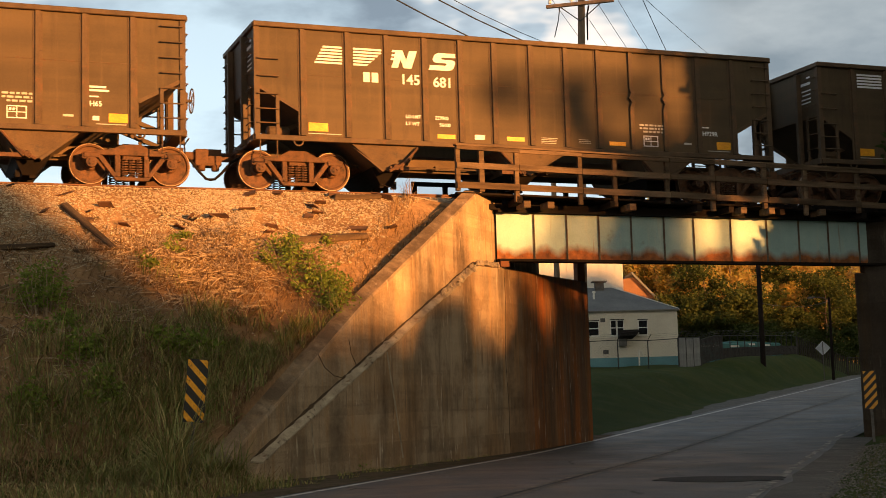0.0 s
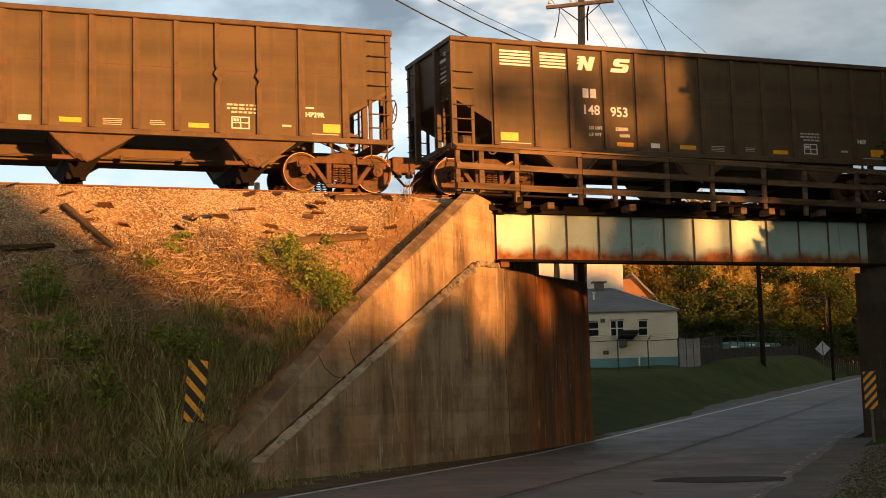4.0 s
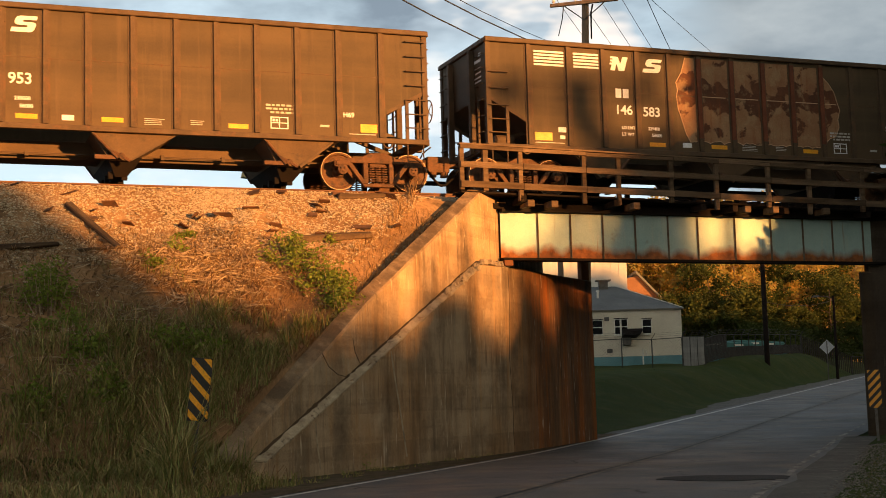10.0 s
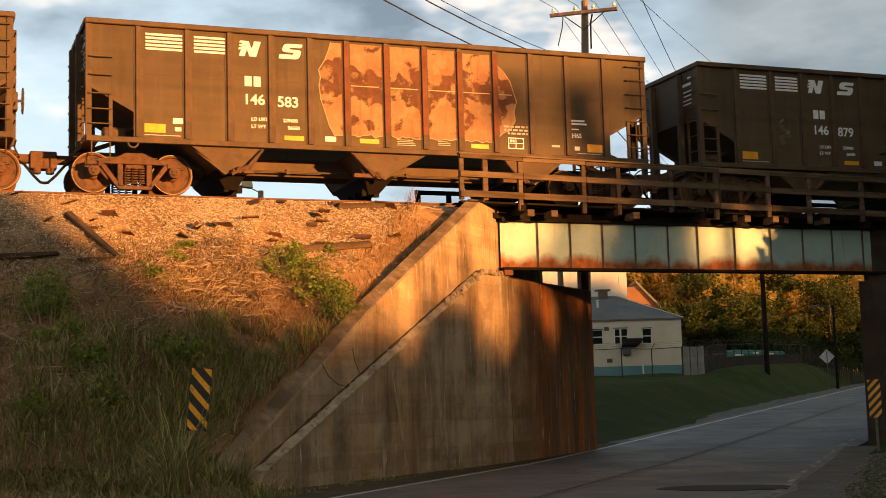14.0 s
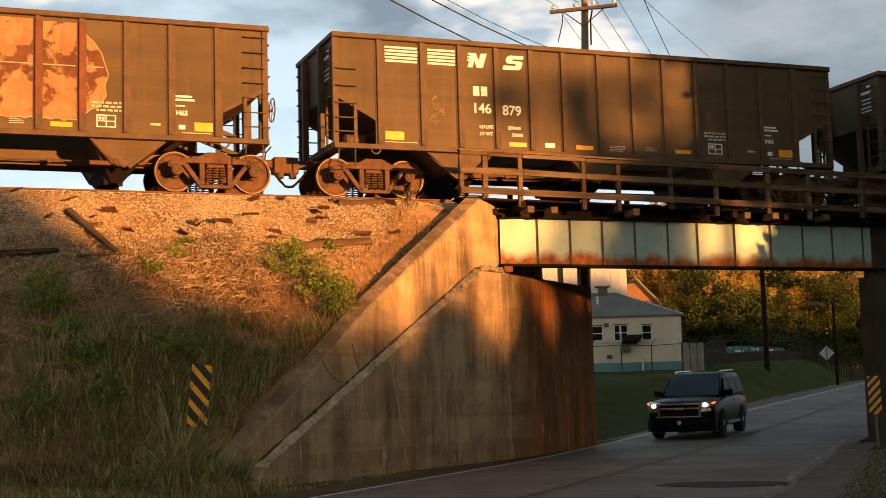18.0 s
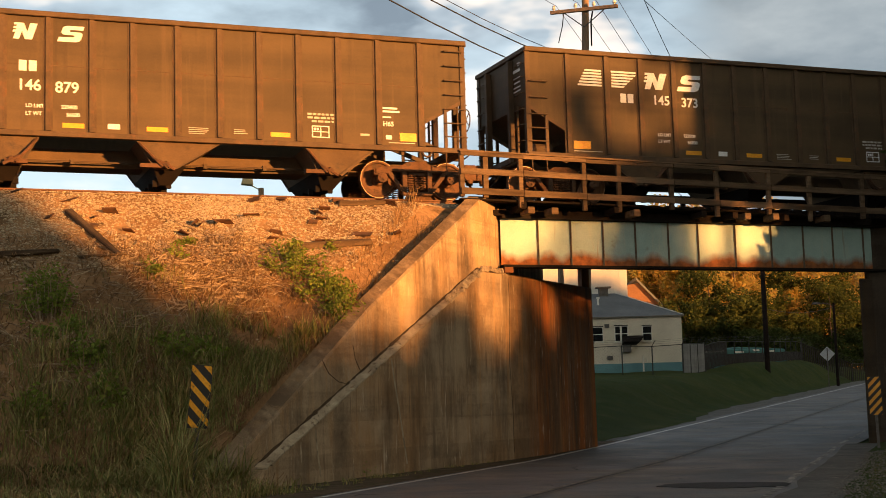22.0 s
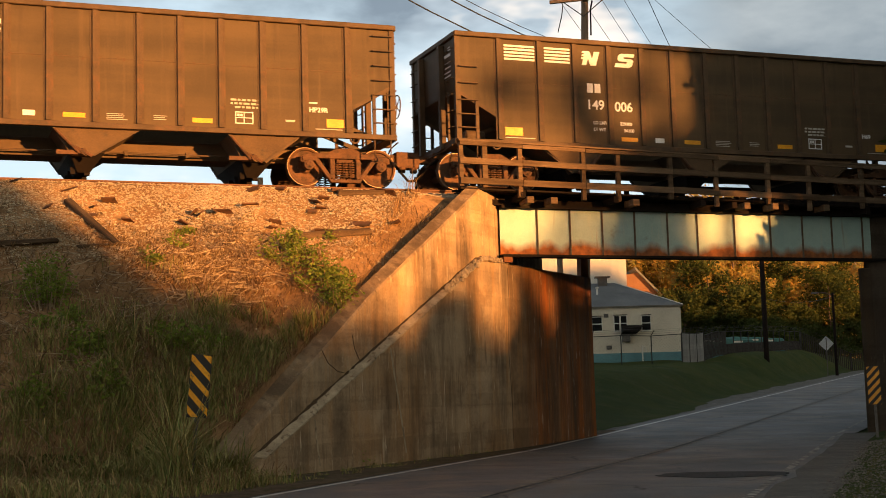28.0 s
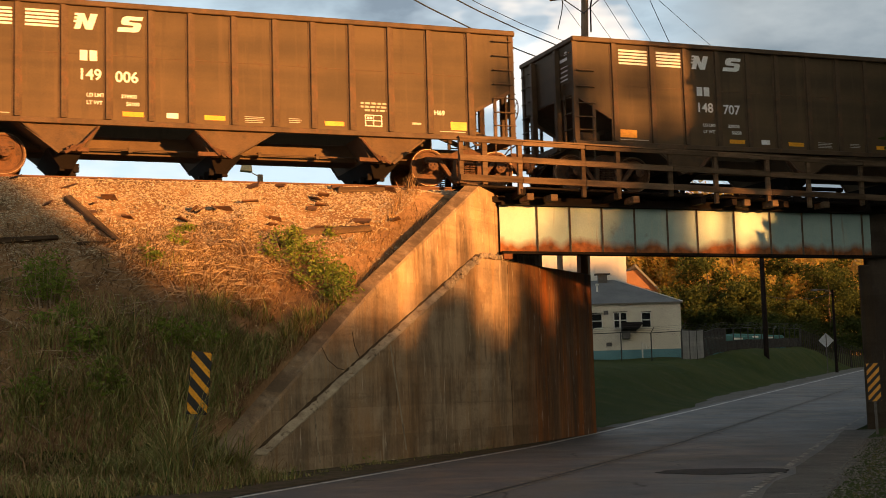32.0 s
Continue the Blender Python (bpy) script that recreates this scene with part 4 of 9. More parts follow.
def make_track():
    for n in (MID_N - 0.755, MID_N + 0.755):
        bm = bmesh.new()
        prof = [(-0.075, -0.17), (0.075, -0.17), (0.075, -0.155), (0.012, -0.135), (0.012, -0.045), (0.036, -0.035), (0.036, -0.004), (0.028, 0), (-0.028, 0), (-0.036, -0.004), (-0.036, -0.035), (-0.012, -0.045), (-0.012, -0.135), (-0.075, -0.155)]
        a = [(-70, n + x, RAIL_Z + z) for x, z in prof]
        b = [(150, n + x, RAIL_Z + z) for x, z in prof]
        hull(bm, a, b)
        solid("rail", bm, RAIL_MAT, "rusty steel running rail on wooden ties", "rail", TRK, group="railway track", kind="structure")
    tie = bmesh.new()
    box(tie, -0.115, 0.115, -1.3, 1.3, -0.36, -0.175)
    ties = thing("track_ties", "dark creosoted wooden ties half buried in ballast", "railway ties", TRK, kind="structure")
    tm = mesh_of("tie", tie, TIE_WOOD)
    us = [-18 + 0.52 * k for k in range(34)] + [15 + 0.52 * k for k in range(60)]
    for u in us:
        part("tie", tm, None, ties, m=pose(u, MID_N, RAIL_Z))


make_track()
BALLAST = surface("pale_stone_ballast", (0.36, 0.27, 0.18), (0.24, 0.18, 0.125), 1.2, 0.95, bump=0.8, fine=26, spots=(0.14, 0.105, 0.075), spot_at=(0.56, 0.7))


def make_ballast():
    for u0, u1 in ((-70, 0.35), (13.6, 150)):
        prof = [(-0.85, 5.50), (-0.75, 5.92), (-0.35, 6.05), (0.3, 6.10), (2.9, 6.12), (3.6, 6.06), (4.2, 5.7)]
        us = spaced([(u0, -16, 6), (-16, 0.35, 0.35)]) if u0 < 0 else spaced([(13.6, 150, 6)])
        verts, faces = [], []
        for u in us:
            for n, z in prof:
                P = TRK @ Vector((u, n + 0.08 * noise.noise((u * 1.7, n, 3)), z + 0.05 * noise.noise((u * 2.1, n * 2, 9))))
                verts.append(P)
        k = len(prof)
        for i in range(len(us) - 1):
            for j in range(k - 1):
                faces.append((i * k + j, (i + 1) * k + j, (i + 1) * k + j + 1, i * k + j + 1))
        me = bpy.data.meshes.new("ballast")
        me.from_pydata(verts, [], faces)
        me.materials.append(BALLAST)
        tagged(new("ballast", me), "bed of pale crushed-stone ballast under the track", "ballast", kind="stuff")


make_ballast()
# ---- the train of hopper cars ----
HALF, POSTS = 6.95, (-5.83, -4.74, -3.77, -2.81, -1.88, -0.99, 0.0, 0.96, 1.87, 2.80, 3.76, 4.75, 5.80)
HW = 1.54                                   # half width over the sheets; the posts stand proud of them
HOPPERS = (((-4.62, -3.0), (-3.80, -3.34), 1), ((-0.87, 0.96), (-0.46, -0.02), -1), ((3.0, 4.62), (3.34, 3.80), -1))   # top and gate along the car, the latch's side
AXLES = (-6.74, -4.96, 4.96, 6.74)


def ring_frame(bm, x0, x1, z0, z1, y, t, w):
    box(bm, x0, x1, y - t, y, z1 - w, z1)
    box(bm, x0, x1, y - t, y, z0, z0 + w)
    box(bm, x0, x0 + w, y - t, y, z0 + w, z1 - w)
    box(bm, x1 - w, x1, y - t, y, z0 + w, z1 - w)


def wheelset_meshes():
    """Axle with its bearings, a wheel for each side, and the bare worn rim of each."""
    ax = bmesh.new()
    rod(ax, (0, -0.95, 0), (0, 0.95, 0), 0.085, 12)
    for s in (-1, 1):
        turned(ax, [(0.085, 0.90 * s), (0.10, 0.97 * s), (0.125, 0.99 * s), (0.125, 1.14 * s), (0.07, 1.16 * s)], 16)
        for k in range(3):
            a = 2 * math.pi * k / 3
            rod(ax, (0.05 * math.cos(a), 1.155 * s, 0.05 * math.sin(a)), (0.05 * math.cos(a), 1.185 * s, 0.05 * math.sin(a)), 0.022, 6)
    out = [mesh_of("wheelset", ax, RUST)]
    for s in (-1, 1):
        bm = bmesh.new()
        e = 0.685 * s
        turned(bm, [(0.09, e - 0.02 * s), (0.36, e + 0.02 * s), (0.405, e), (0.478, e), (0.482, e + 0.025 * s), (0.458, e + 0.04 * s), (0.455, e + 0.135 * s), (0.40, e + 0.135 * s), (0.385, e + 0.10 * s), (0.17, e + 0.075 * s), (0.13, e + 0.15 * s), (0.09, e + 0.15 * s)], 36)
        wheel_ = mesh_of("wheel", bm, RUST)
        bm = bmesh.new()
        prof = [(0.444, e + 0.134 * s), (0.445, e + 0.1365 * s), (0.4565, e + 0.1365 * s), (0.4585, e + 0.13 * s), (0.4585, e + 0.06 * s), (0.452, e + 0.06 * s)]
        rings = [[bm.verts.new((r * math.cos(2 * math.pi * i / 36), y, r * math.sin(2 * math.pi * i / 36))) for i in range(36)] for r, y in prof]
        for ra, rb in zip(rings, rings[1:] + rings[:1]):
            for i in range(36):
                bm.faces.new((ra[i], ra[(i + 1) % 36], rb[(i + 1) % 36], rb[i]))
        out.append((wheel_, mesh_of("worn_rim", bm, TREAD)))
    return out


def make_car():
    car = thing("hopper_car", "black coal hopper car filmed over with brown dust, white lettering", "hopper car", group="cars of the coal train")
    # side sheets
    poly = [(-HALF, 3.72), (HALF, 3.72), (HALF, 2.38), (5.93, 1.82), (5.93, 1.10), (-5.93, 1.10), (-5.93, 1.82), (-HALF, 2.38)]
    for s in (-1, 1):
        bm = bmesh.new()
        prism(bm, poly, s * HW, s * (HW - 0.02))
        part("side_sheet", bm, CAR_PAINT, car)
        for e in (-1, 1):
            bm = bmesh.new()
            prism(bm, [(e * 5.93, 1.82), (e * 5.93, 1.72), (e * HALF, 2.28), (e * HALF, 2.38)], s * (HW + 0.012), s * (HW - 0.02))
            part("slope_edge", bm, CAR_TRIM, car)
        bm = bmesh.new()
        box(bm, -HALF - 0.05, HALF + 0.05, s * (HW - 0.03), s * (HW + 0.09), 3.68, 3.80)
        part("top_chord", bm, CAR_TRIM, car, bevel=0.015)
        bm = bmesh.new()
        box(bm, -HALF - 0.02, HALF + 0.02, s * (HW - 0.06), s * (HW + 0.055), 1.03, 1.15)
        part("side_sill", bm, CAR_TRIM, car, bevel=0.008)
        pb = bmesh.new()
        prism(pb, [(-0.055, 1.16), (0.055, 1.16), (0.055, 3.68), (-0.055, 3.68)], s * HW, s * (HW + 0.055))
        for k in range(13):
            z = 1.28 + k * 0.19
            for x in (-0.082, 0.082):
                rod(pb, (x, s * HW, z), (x, s * (HW + 0.024), z), 0.015, 5)
        box(pb, -0.105, 0.105, s * HW, s * (HW + 0.012), 1.16, 3.68)
        pm = mesh_of("post", pb, CAR_TRIM)
        for x in POSTS:
            part("post", pm, None, car, m=pose(x, 0, 0))
        # a weld seam at half height
        bm = bmesh.new()
        box(bm, -5.8, 5.8, s * (HW - 0.01), s * (HW + 0.006), 2.60, 2.618)
        part("weld_seam", bm, CAR_TRIM, car)
    for e in (-1, 1):
        bm = bmesh.new()
        box(bm, e * HALF, e * (HALF - 0.02), -HW + 0.02, HW - 0.02, 2.36, 3.72)
        part("end_sheet", bm, CAR_PAINT, car)
        bm = bmesh.new()
        box(bm, e * (HALF - 0.03), e * (HALF + 0.07), -HW - 0.06, HW + 0.06, 3.67, 3.79)
        part("end_chord", bm, CAR_TRIM, car, bevel=0.015)
        bm = bmesh.new()
        prism(bm, [(e * HALF, 2.38), (e * HALF, 2.34), (e * 4.72, 1.06), (e * 3.86, 0.40), (e * 3.82, 0.44), (e * 4.68, 1.10)], -HW + 0.12, HW - 0.12)
        part("slope_sheet", bm, CAR_UNDER, car)
        bm = bmesh.new()
        box(bm, e * (HALF - 0.25), e * (HALF + 0.06), -HW, HW, 1.02, 1.17)
        part("end_sill", bm, CAR_TRIM, car, bevel=0.01)
        for y in (-0.72, 0.72):
            bm = bmesh.new()
            box(bm, e * (HALF + 0.005), e * (HALF + 0.15), y - 0.065, y + 0.065, 1.0, 3.62)
            part("end_post", bm, CAR_TRIM, car, bevel=0.01)
            bm = bmesh.new()
            rod(bm, (e * (HALF - 0.1), y, 1.15), (e * 5.6, y, 1.62), 0.07, 4)
            part("brace", bm, CAR_TRIM, car)
        for s in (-1, 1):
            bm = bmesh.new()
            box(bm, e * (HALF - 0.10), e * (HALF + 0.03), s * (HW - 0.10), s * (HW + 0.03), 1.15, 3.70)
            part("corner_post", bm, CAR_TRIM, car)
            ladder = bmesh.new()
            box(ladder, e * 6.48, e * 6.40, s * (HW + 0.0), s * (HW + 0.05), 1.15, 2.1)
            lad = part("ladder", ladder, CAR_TRIM, car)
            for z in (1.42, 1.75, 2.10):
                bm = bmesh.new()
                rod(bm, (e * 6.92, s * (HW + 0.07), z), (e * 6.42, s * (HW + 0.07), z), 0.017, 6)
                part("rung", bm, CAR_TRIM, lad)
            for z in (2.52, 2.93) if e < 0 else (2.45, 2.80, 3.16, 3.52):
                bm = bmesh.new()
                tube(bm, [(e * 6.90, s * HW, z), (e * 6.90, s * (HW + 0.08), z), (e * 6.42, s * (HW + 0.08), z), (e * 6.42, s * HW, z)], 0.017)
                part("grab_iron", bm, CAR_TRIM, car)
            for z in (1.45, 1.85, 2.25, 2.65, 3.05, 3.4):
                bm = bmesh.new()
                ya, yb = s * (HW - 0.08), s * (HW - 0.52)
                tube(bm, [(e * HALF, ya, z), (e * (HALF + 0.09), ya, z), (e * (HALF + 0.09), yb, z), (e * HALF, yb, z)], 0.016)
                part("end_grab_iron", bm, CAR_TRIM, car)
            bm = bmesh.new()
            box(bm, e * (HALF + 0.0), e * (HALF + 0.05), s * (HW - 0.55), s * (HW - 0.50), 1.15, 2.4)
            part("end_ladder_stile", bm, CAR_TRIM, car)
            bm = bmesh.new()
            tube(bm, [(e * 6.85, s * HW, 1.05), (e * 6.85, s * HW, 0.62), (e * 6.45, s * HW, 0.62), (e * 6.45, s * HW, 1.05)], 0.018)
            part("stirrup_step", bm, CAR_TRIM, car)
            bm = bmesh.new()
            pts = [(e * 5.95 + 0.11 * math.cos(a), s * (HW + 0.02), 1.03 + 0.11 * math.sin(a)) for a in [math.pi + math.pi * k / 8 for k in range(9)]]
            tube(bm, pts, 0.022)
            part("roping_ring", bm, CAR_TRIM, car)
        # coupler, yoke and hose
        bm = bmesh.new()
        box(bm, e * 6.6, e * 7.15, -0.32, 0.32, 0.70, 1.0)
        part("draft_pocket", bm, RUST, car, bevel=0.015)
        bm = bmesh.new()
        box(bm, e * 7.1, e * 7.5, -0.10, 0.10, 0.76, 0.95)
        hull(bm, [(e * 7.45, -0.17, 0.62), (e * 7.78, -0.17, 0.62), (e * 7.78, 0.19, 0.62), (e * 7.45, 0.19, 0.62)],
             [(e * 7.45, -0.17, 1.02), (e * 7.78, -0.17, 1.02), (e * 7.78, 0.19, 1.02), (e * 7.45, 0.19, 1.02)])
        rod(bm, (e * 7.6, -0.12, 0.50), (e * 7.6, -0.12, 0.64), 0.10, 8)
        part("coupler", bm, RUST, car, bevel=0.02)
        bm = bmesh.new()
        tube(bm, [(e * 7.05, -0.42, 0.80), (e * 7.3, -0.45, 0.66), (e * 7.5, -0.42, 0.42), (e * 7.66, -0.38, 0.27), (e * 7.77, -0.34, 0.26)], 0.032, 8)
        part("air_hose", bm, DARK_STEEL, car)
        bm = bmesh.new()
        rod(bm, (e * 7.06, -0.9, 0.95), (e * 7.25, 0.0, 0.86), 0.018)
        rod(bm, (e * 7.06, -1.45, 1.0), (e * 7.06, -0.9, 0.95), 0.018)
        part("uncoupling_lever", bm, CAR_TRIM, car)
    # brake gear on the rear end
    bm = bmesh.new()
    tube(bm, [(7.23, 0.28 * math.cos(0.2618 * i), 0.28 * math.sin(0.2618 * i)) for i in range(25)], 0.016, 5)
    for k in range(5):
        a = 2 * math.pi * k / 5
        rod(bm, (7.23, 0, 0), (7.23, 0.28 * math.cos(a), 0.28 * math.sin(a)), 0.012, 4)
    rod(bm, (7.0, 0, 0), (7.25, 0, 0), 0.03)
    part("brake_wheel", bm, CAR_TRIM, car, m=pose(0, -0.92, 1.98))
    bm = bmesh.new()
    box(bm, 7.0, 7.12, -1.08, -0.78, 1.75, 2.15)
    part("brake_housing", bm, CAR_TRIM, car, bevel=0.02)
    bm = bmesh.new()
    turned(bm, [(0.10, -6.55), (0.16, -6.5), (0.16, -6.05), (0.10, -6.0)], 12, 'X')
    part("brake_cylinder", bm, CAR_TRIM, car, m=pose(0, -0.9, 1.33))
    # the three discharge hoppers: side plates that narrow to a gate, a near-black chute below, a latch on the flank
    for (t0, t1), (b0, b1), way in HOPPERS:
        bm = bmesh.new()
        y1, y2 = 1.47, 1.36
        hull(bm, [(b0, -y2, 0.44), (b1, -y2, 0.44), (b1, y2, 0.44), (b0, y2, 0.44)], [(t0, -y1, 1.04), (t1, -y1, 1.04), (t1, y1, 1.04), (t0, y1, 1.04)])
        hop = part("hopper", bm, CAR_UNDER, car)
        for s in (-1, 1):
            bm = bmesh.new()
            for p, q in (((t0, 1.03), (b0, 0.44)), ((t1, 1.03), (b1, 0.44))):
                hull(bm, [(p[0] - 0.03, s * (y1 + 0.02), p[1]), (p[0] + 0.03, s * (y1 + 0.02), p[1]), (p[0] + 0.03, s * (y1 - 0.04), p[1]), (p[0] - 0.03, s * (y1 - 0.04), p[1])],
                     [(q[0] - 0.03, s * (y2 + 0.02), q[1]), (q[0] + 0.03, s * (y2 + 0.02), q[1]), (q[0] + 0.03, s * (y2 - 0.04), q[1]), (q[0] - 0.03, s * (y2 - 0.04), q[1])])
            part("flange", bm, CAR_TRIM, hop)
        bm = bmesh.new()
        c = (b0 + b1) / 2
        hull(bm, [(c - 0.13 - 0.06 * way, -0.95, 0.13), (c + 0.13 - 0.06 * way, -0.95, 0.13), (c + 0.13 - 0.06 * way, 0.95, 0.13), (c - 0.13 - 0.06 * way, 0.95, 0.13)],
             [(b0 - 0.18 - 0.12 * way, -y2 + 0.05, 0.52), (b1 + 0.14 - 0.12 * way, -y2 + 0.05, 0.52), (b1 + 0.14 - 0.12 * way, y2 - 0.05, 0.52), (b0 - 0.18 - 0.12 * way, y2 - 0.05, 0.52)])
        for y in (-0.9, -0.3, 0.3, 0.9):
            box(bm, c - 0.22, c - 0.12, y - 0.05, y + 0.05, 0.09, 0.25)
            box(bm, c + 0.08, c + 0.20, y - 0.05, y + 0.05, 0.07, 0.25)
        part("chute", bm, DARK_STEEL, hop)
        bm = bmesh.new()
        hi, lo = (t1, b1) if way > 0 else (t0, b0)
        for dy in (-1.50, -1.40):
            rod(bm, (hi - 0.02 * way, dy - 0.04, 0.98), (lo - 0.14 * way, dy - 0.02, 0.46), 0.032, 6)
        box(bm, lo - 0.36, lo + 0.12, -1.50, -1.36, 0.44, 0.53)
        rod(bm, (lo - 0.22 * way, -1.56, 0.50), (lo - 0.22 * way, -1.30, 0.56), 0.07, 8)
        rod(bm, (lo - 0.40 * way, -1.54, 0.40), (lo - 0.02 * way, -1.52, 0.60), 0.04, 6)
        part("gate_latch", bm, RUST, hop)
    bm = bmesh.new()
    box(bm, -6.6, 6.6, -0.40, 0.40, 0.58, 1.00)
    part("center_sill", bm, CAR_UNDER, car, bevel=0.01)
    bm = bmesh.new()
    rod(bm, (-4.9, -0.62, 0.66), (4.9, -0.62, 0.66), 0.022)
    for x in (-2.2, 0.8, 2.2):
        box(bm, x - 0.04, x + 0.04, -0.66, -0.5, 0.60, 0.72)
    part("brake_rod", bm, CAR_TRIM, car)
    # two trucks
    for c in (-5.85, 5.85):
        bog = bmesh.new()
        box(bog, c - 0.2, c + 0.2, -1.05, 1.05, 0.52, 0.78)
        tr = part("truck", bog, RUST, car, "rusty two-axle freight truck", bevel=0.015)
        for s in (-1, 1):
            bm = bmesh.new()
            y0, y1 = s * 0.98, s * 1.12
            top = [(-1.10, 0.53), (-1.10, 0.66), (-0.86, 0.73), (-0.45, 0.75), (-0.2, 0.88), (0.2, 0.88), (0.45, 0.75), (0.86, 0.73), (1.10, 0.66), (1.10, 0.53), (0.92, 0.49), (0.7, 0.62), (-0.7, 0.62), (-0.92, 0.49)]
            prism(bm, [(c + x, z) for x, z in top], y0, y1)
            for d in (-1, 1):
                prism(bm, [(c + d * 0.80, 0.62), (c + d * 0.66, 0.62), (c + d * 0.30, 0.13), (c + d * 0.42, 0.13)], y0, y1)
                prism(bm, [(c + d * 0.38, 0.62), (c + d * 0.26, 0.62), (c + d * 0.26, 0.13), (c + d * 0.38, 0.13)], y0, y1)
                box(bm, c + d * 0.89 - 0.17, c + d * 0.89 + 0.17, y0, y1 + s * 0.03, 0.55, 0.66)
            prism(bm, [(c - 0.42, 0.13), (c + 0.42, 0.13), (c + 0.36, 0.05), (c - 0.36, 0.05)], y0, y1)
            part("side_frame", bm, RUST, tr, bevel=0.012)
            for dx in (-0.16, 0.0, 0.16):
                bm = bmesh.new()
                tube(bm, [(c + dx + 0.07 * math.cos(0.7854 * i), s * 1.04 + 0.07 * math.sin(0.7854 * i), 0.15 + 0.0072 * i) for i in range(56)], 0.018, 4)
                part("spring", bm, RUST, tr)
    axle, *sides = wheelset_meshes()
    for x in AXLES:
        ws = part("wheelset", axle, None, car, m=pose(x, 0, 0.46))
        for wheel_, rim_ in sides:
            part("wheel", wheel_, None, ws)
            part("worn_rim", rim_, None, ws, "bright worn wheel rim")
    return car


def marks(bm, x, y, w, h):
    """A flat block of paint on the near side: lower-left corner and size."""
    box(bm, x, x + w, -HW - 0.009, -HW - 0.003, y, y + h)


def slant(bm, pts):
    prism(bm, pts, -HW - 0.009, -HW - 0.003)


def writing(body, x, z, size, parent, name="number", material=None):
    cu = bpy.data.curves.new(name, 'FONT')
    cu.body, cu.size, cu.extrude, cu.offset = body, size, 0.002, size * 0.018
    tmp = bpy.data.objects.new(name, cu)
    scene.collection.objects.link(tmp)
    me = bpy.data.meshes.new_from_object(tmp.evaluated_get(bpy.context.evaluated_depsgraph_get()))
    bpy.data.objects.remove(tmp)
    me.materials.clear()
    me.materials.append(material or MARK_WHITE)
    return part(name, me, None, parent, m=pose(x, -HW - 0.006, z, 90, 0, 0))


def letter_car(car, number, style, code, limit, tare, seed):
    rnd = random.Random(seed)
    blank = number is None
    number = number or ("", "")
    x3, x4, x5 = -3.77, -2.81, -1.88
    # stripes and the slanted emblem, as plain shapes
    bm = bmesh.new()
    if style == "old":
        for k in range(6):
            z = 3.33 - 0.076 * k
            slant(bm, [(-5.32 - 0.04 * k, z), (-4.86, z), (-4.86, z - 0.046), (-5.34 - 0.04 * k, z - 0.046)])
            slant(bm, [(-4.58, z), (-3.78 - 0.085 * k, z), (-3.82 - 0.085 * k, z - 0.046), (-4.58, z - 0.046)])
        nx, sx, h = -3.70, -2.66, 0.43
    else:
        for k in range(5):
            z = 3.55 - 0.083 * k
            marks(bm, -5.67, z - 0.05, 0.82, 0.05)
            marks(bm, -4.58, z - 0.05, 0.72, 0.05)
        nx, sx, h = -3.60, -2.60, 0.36
    part("stripe_emblem", bm, MARK_WHITE, car, "white painted stripes")["kind"] = "stuff"
    z0 = (3.34 if style == "old" else 3.52) - h
    k = 1.15 if style == "old" else h / 0.40
    angular = [(0.12, 0), (0.12, 0.42), (-0.02, 0.42), (-0.02, 0.55), (0.10, 0.55), (0.10, 0.64), (-0.04, 0.64), (-0.04, 0.77), (0.08, 0.77), (0.08, 0.87), (-0.08, 0.87), (-0.08, 1), (0.36, 1), (0.66, 0.46), (0.66, 1), (1, 1), (1, 0), (0.66, 0), (0.40, 0.50), (0.40, 0)]
    curved = [(0.95, 1.0), (0.18, 1.0), (0.04, 0.93), (0.0, 0.82), (0.0, 0.60), (0.06, 0.50), (0.16, 0.44), (0.60, 0.43), (0.66, 0.37), (0.62, 0.29), (-0.04, 0.28), (-0.04, 0.0), (0.80, 0.0), (0.95, 0.06), (1.0, 0.18), (1.0, 0.48), (0.94, 0.57), (0.84, 0.62), (0.40, 0.63), (0.34, 0.69), (0.38, 0.76), (0.95, 0.76)]
    for x0, shape, w in ((nx, angular, 0.50), (sx, curved, 0.52)):
        bm = bmesh.new()
        slant(bm, [(x0 + (px * w + 0.13 * pz) * k, z0 + h * pz) for px, pz in shape])
        part("emblem", bm, MARK_WHITE, car, "white painted emblem shape")
    ox = 0.0 if style != "old" else 0.95
    if style == "old":
        ra, rb, rc = (-4.34, -3.42, -2.58)
        zz = 2.52
        bm = bmesh.new()
        for q in (0.0, 0.21):
            marks(bm, ra + q, zz, 0.16, 0.235)
        part("reporting_mark", bm, MARK_WHITE, car)
        if not blank:
            writing(number[0], rb, zz, 0.34, car)
            writing(number[1], rc, zz - 0.02, 0.34, car)
        wx, wz = -3.30, 1.70
    else:
        bm = bmesh.new()
        for q in (0.0, 0.21):
            marks(bm, -3.42 + q, 2.46, 0.16, 0.235)
        part("reporting_mark", bm, MARK_WHITE, car)
        writing(number[0], -3.46, 2.04, 0.34, car)
        writing(number[1], -2.66, 2.02, 0.34, car)
        wx, wz = -3.28, 1.66
    writing("LD LMT", wx, wz, 0.115, car, "load_limit")
    writing("LT WT", wx, wz - 0.17, 0.115, car, "light_weight")
    writing(limit, wx + 0.75, wz, 0.115, car, "load_limit")
    writing(tare, wx + 0.86, wz - 0.17, 0.115, car, "light_weight")
    # reflectors, stencils and data panels
    yel, wht = bmesh.new(), bmesh.new()
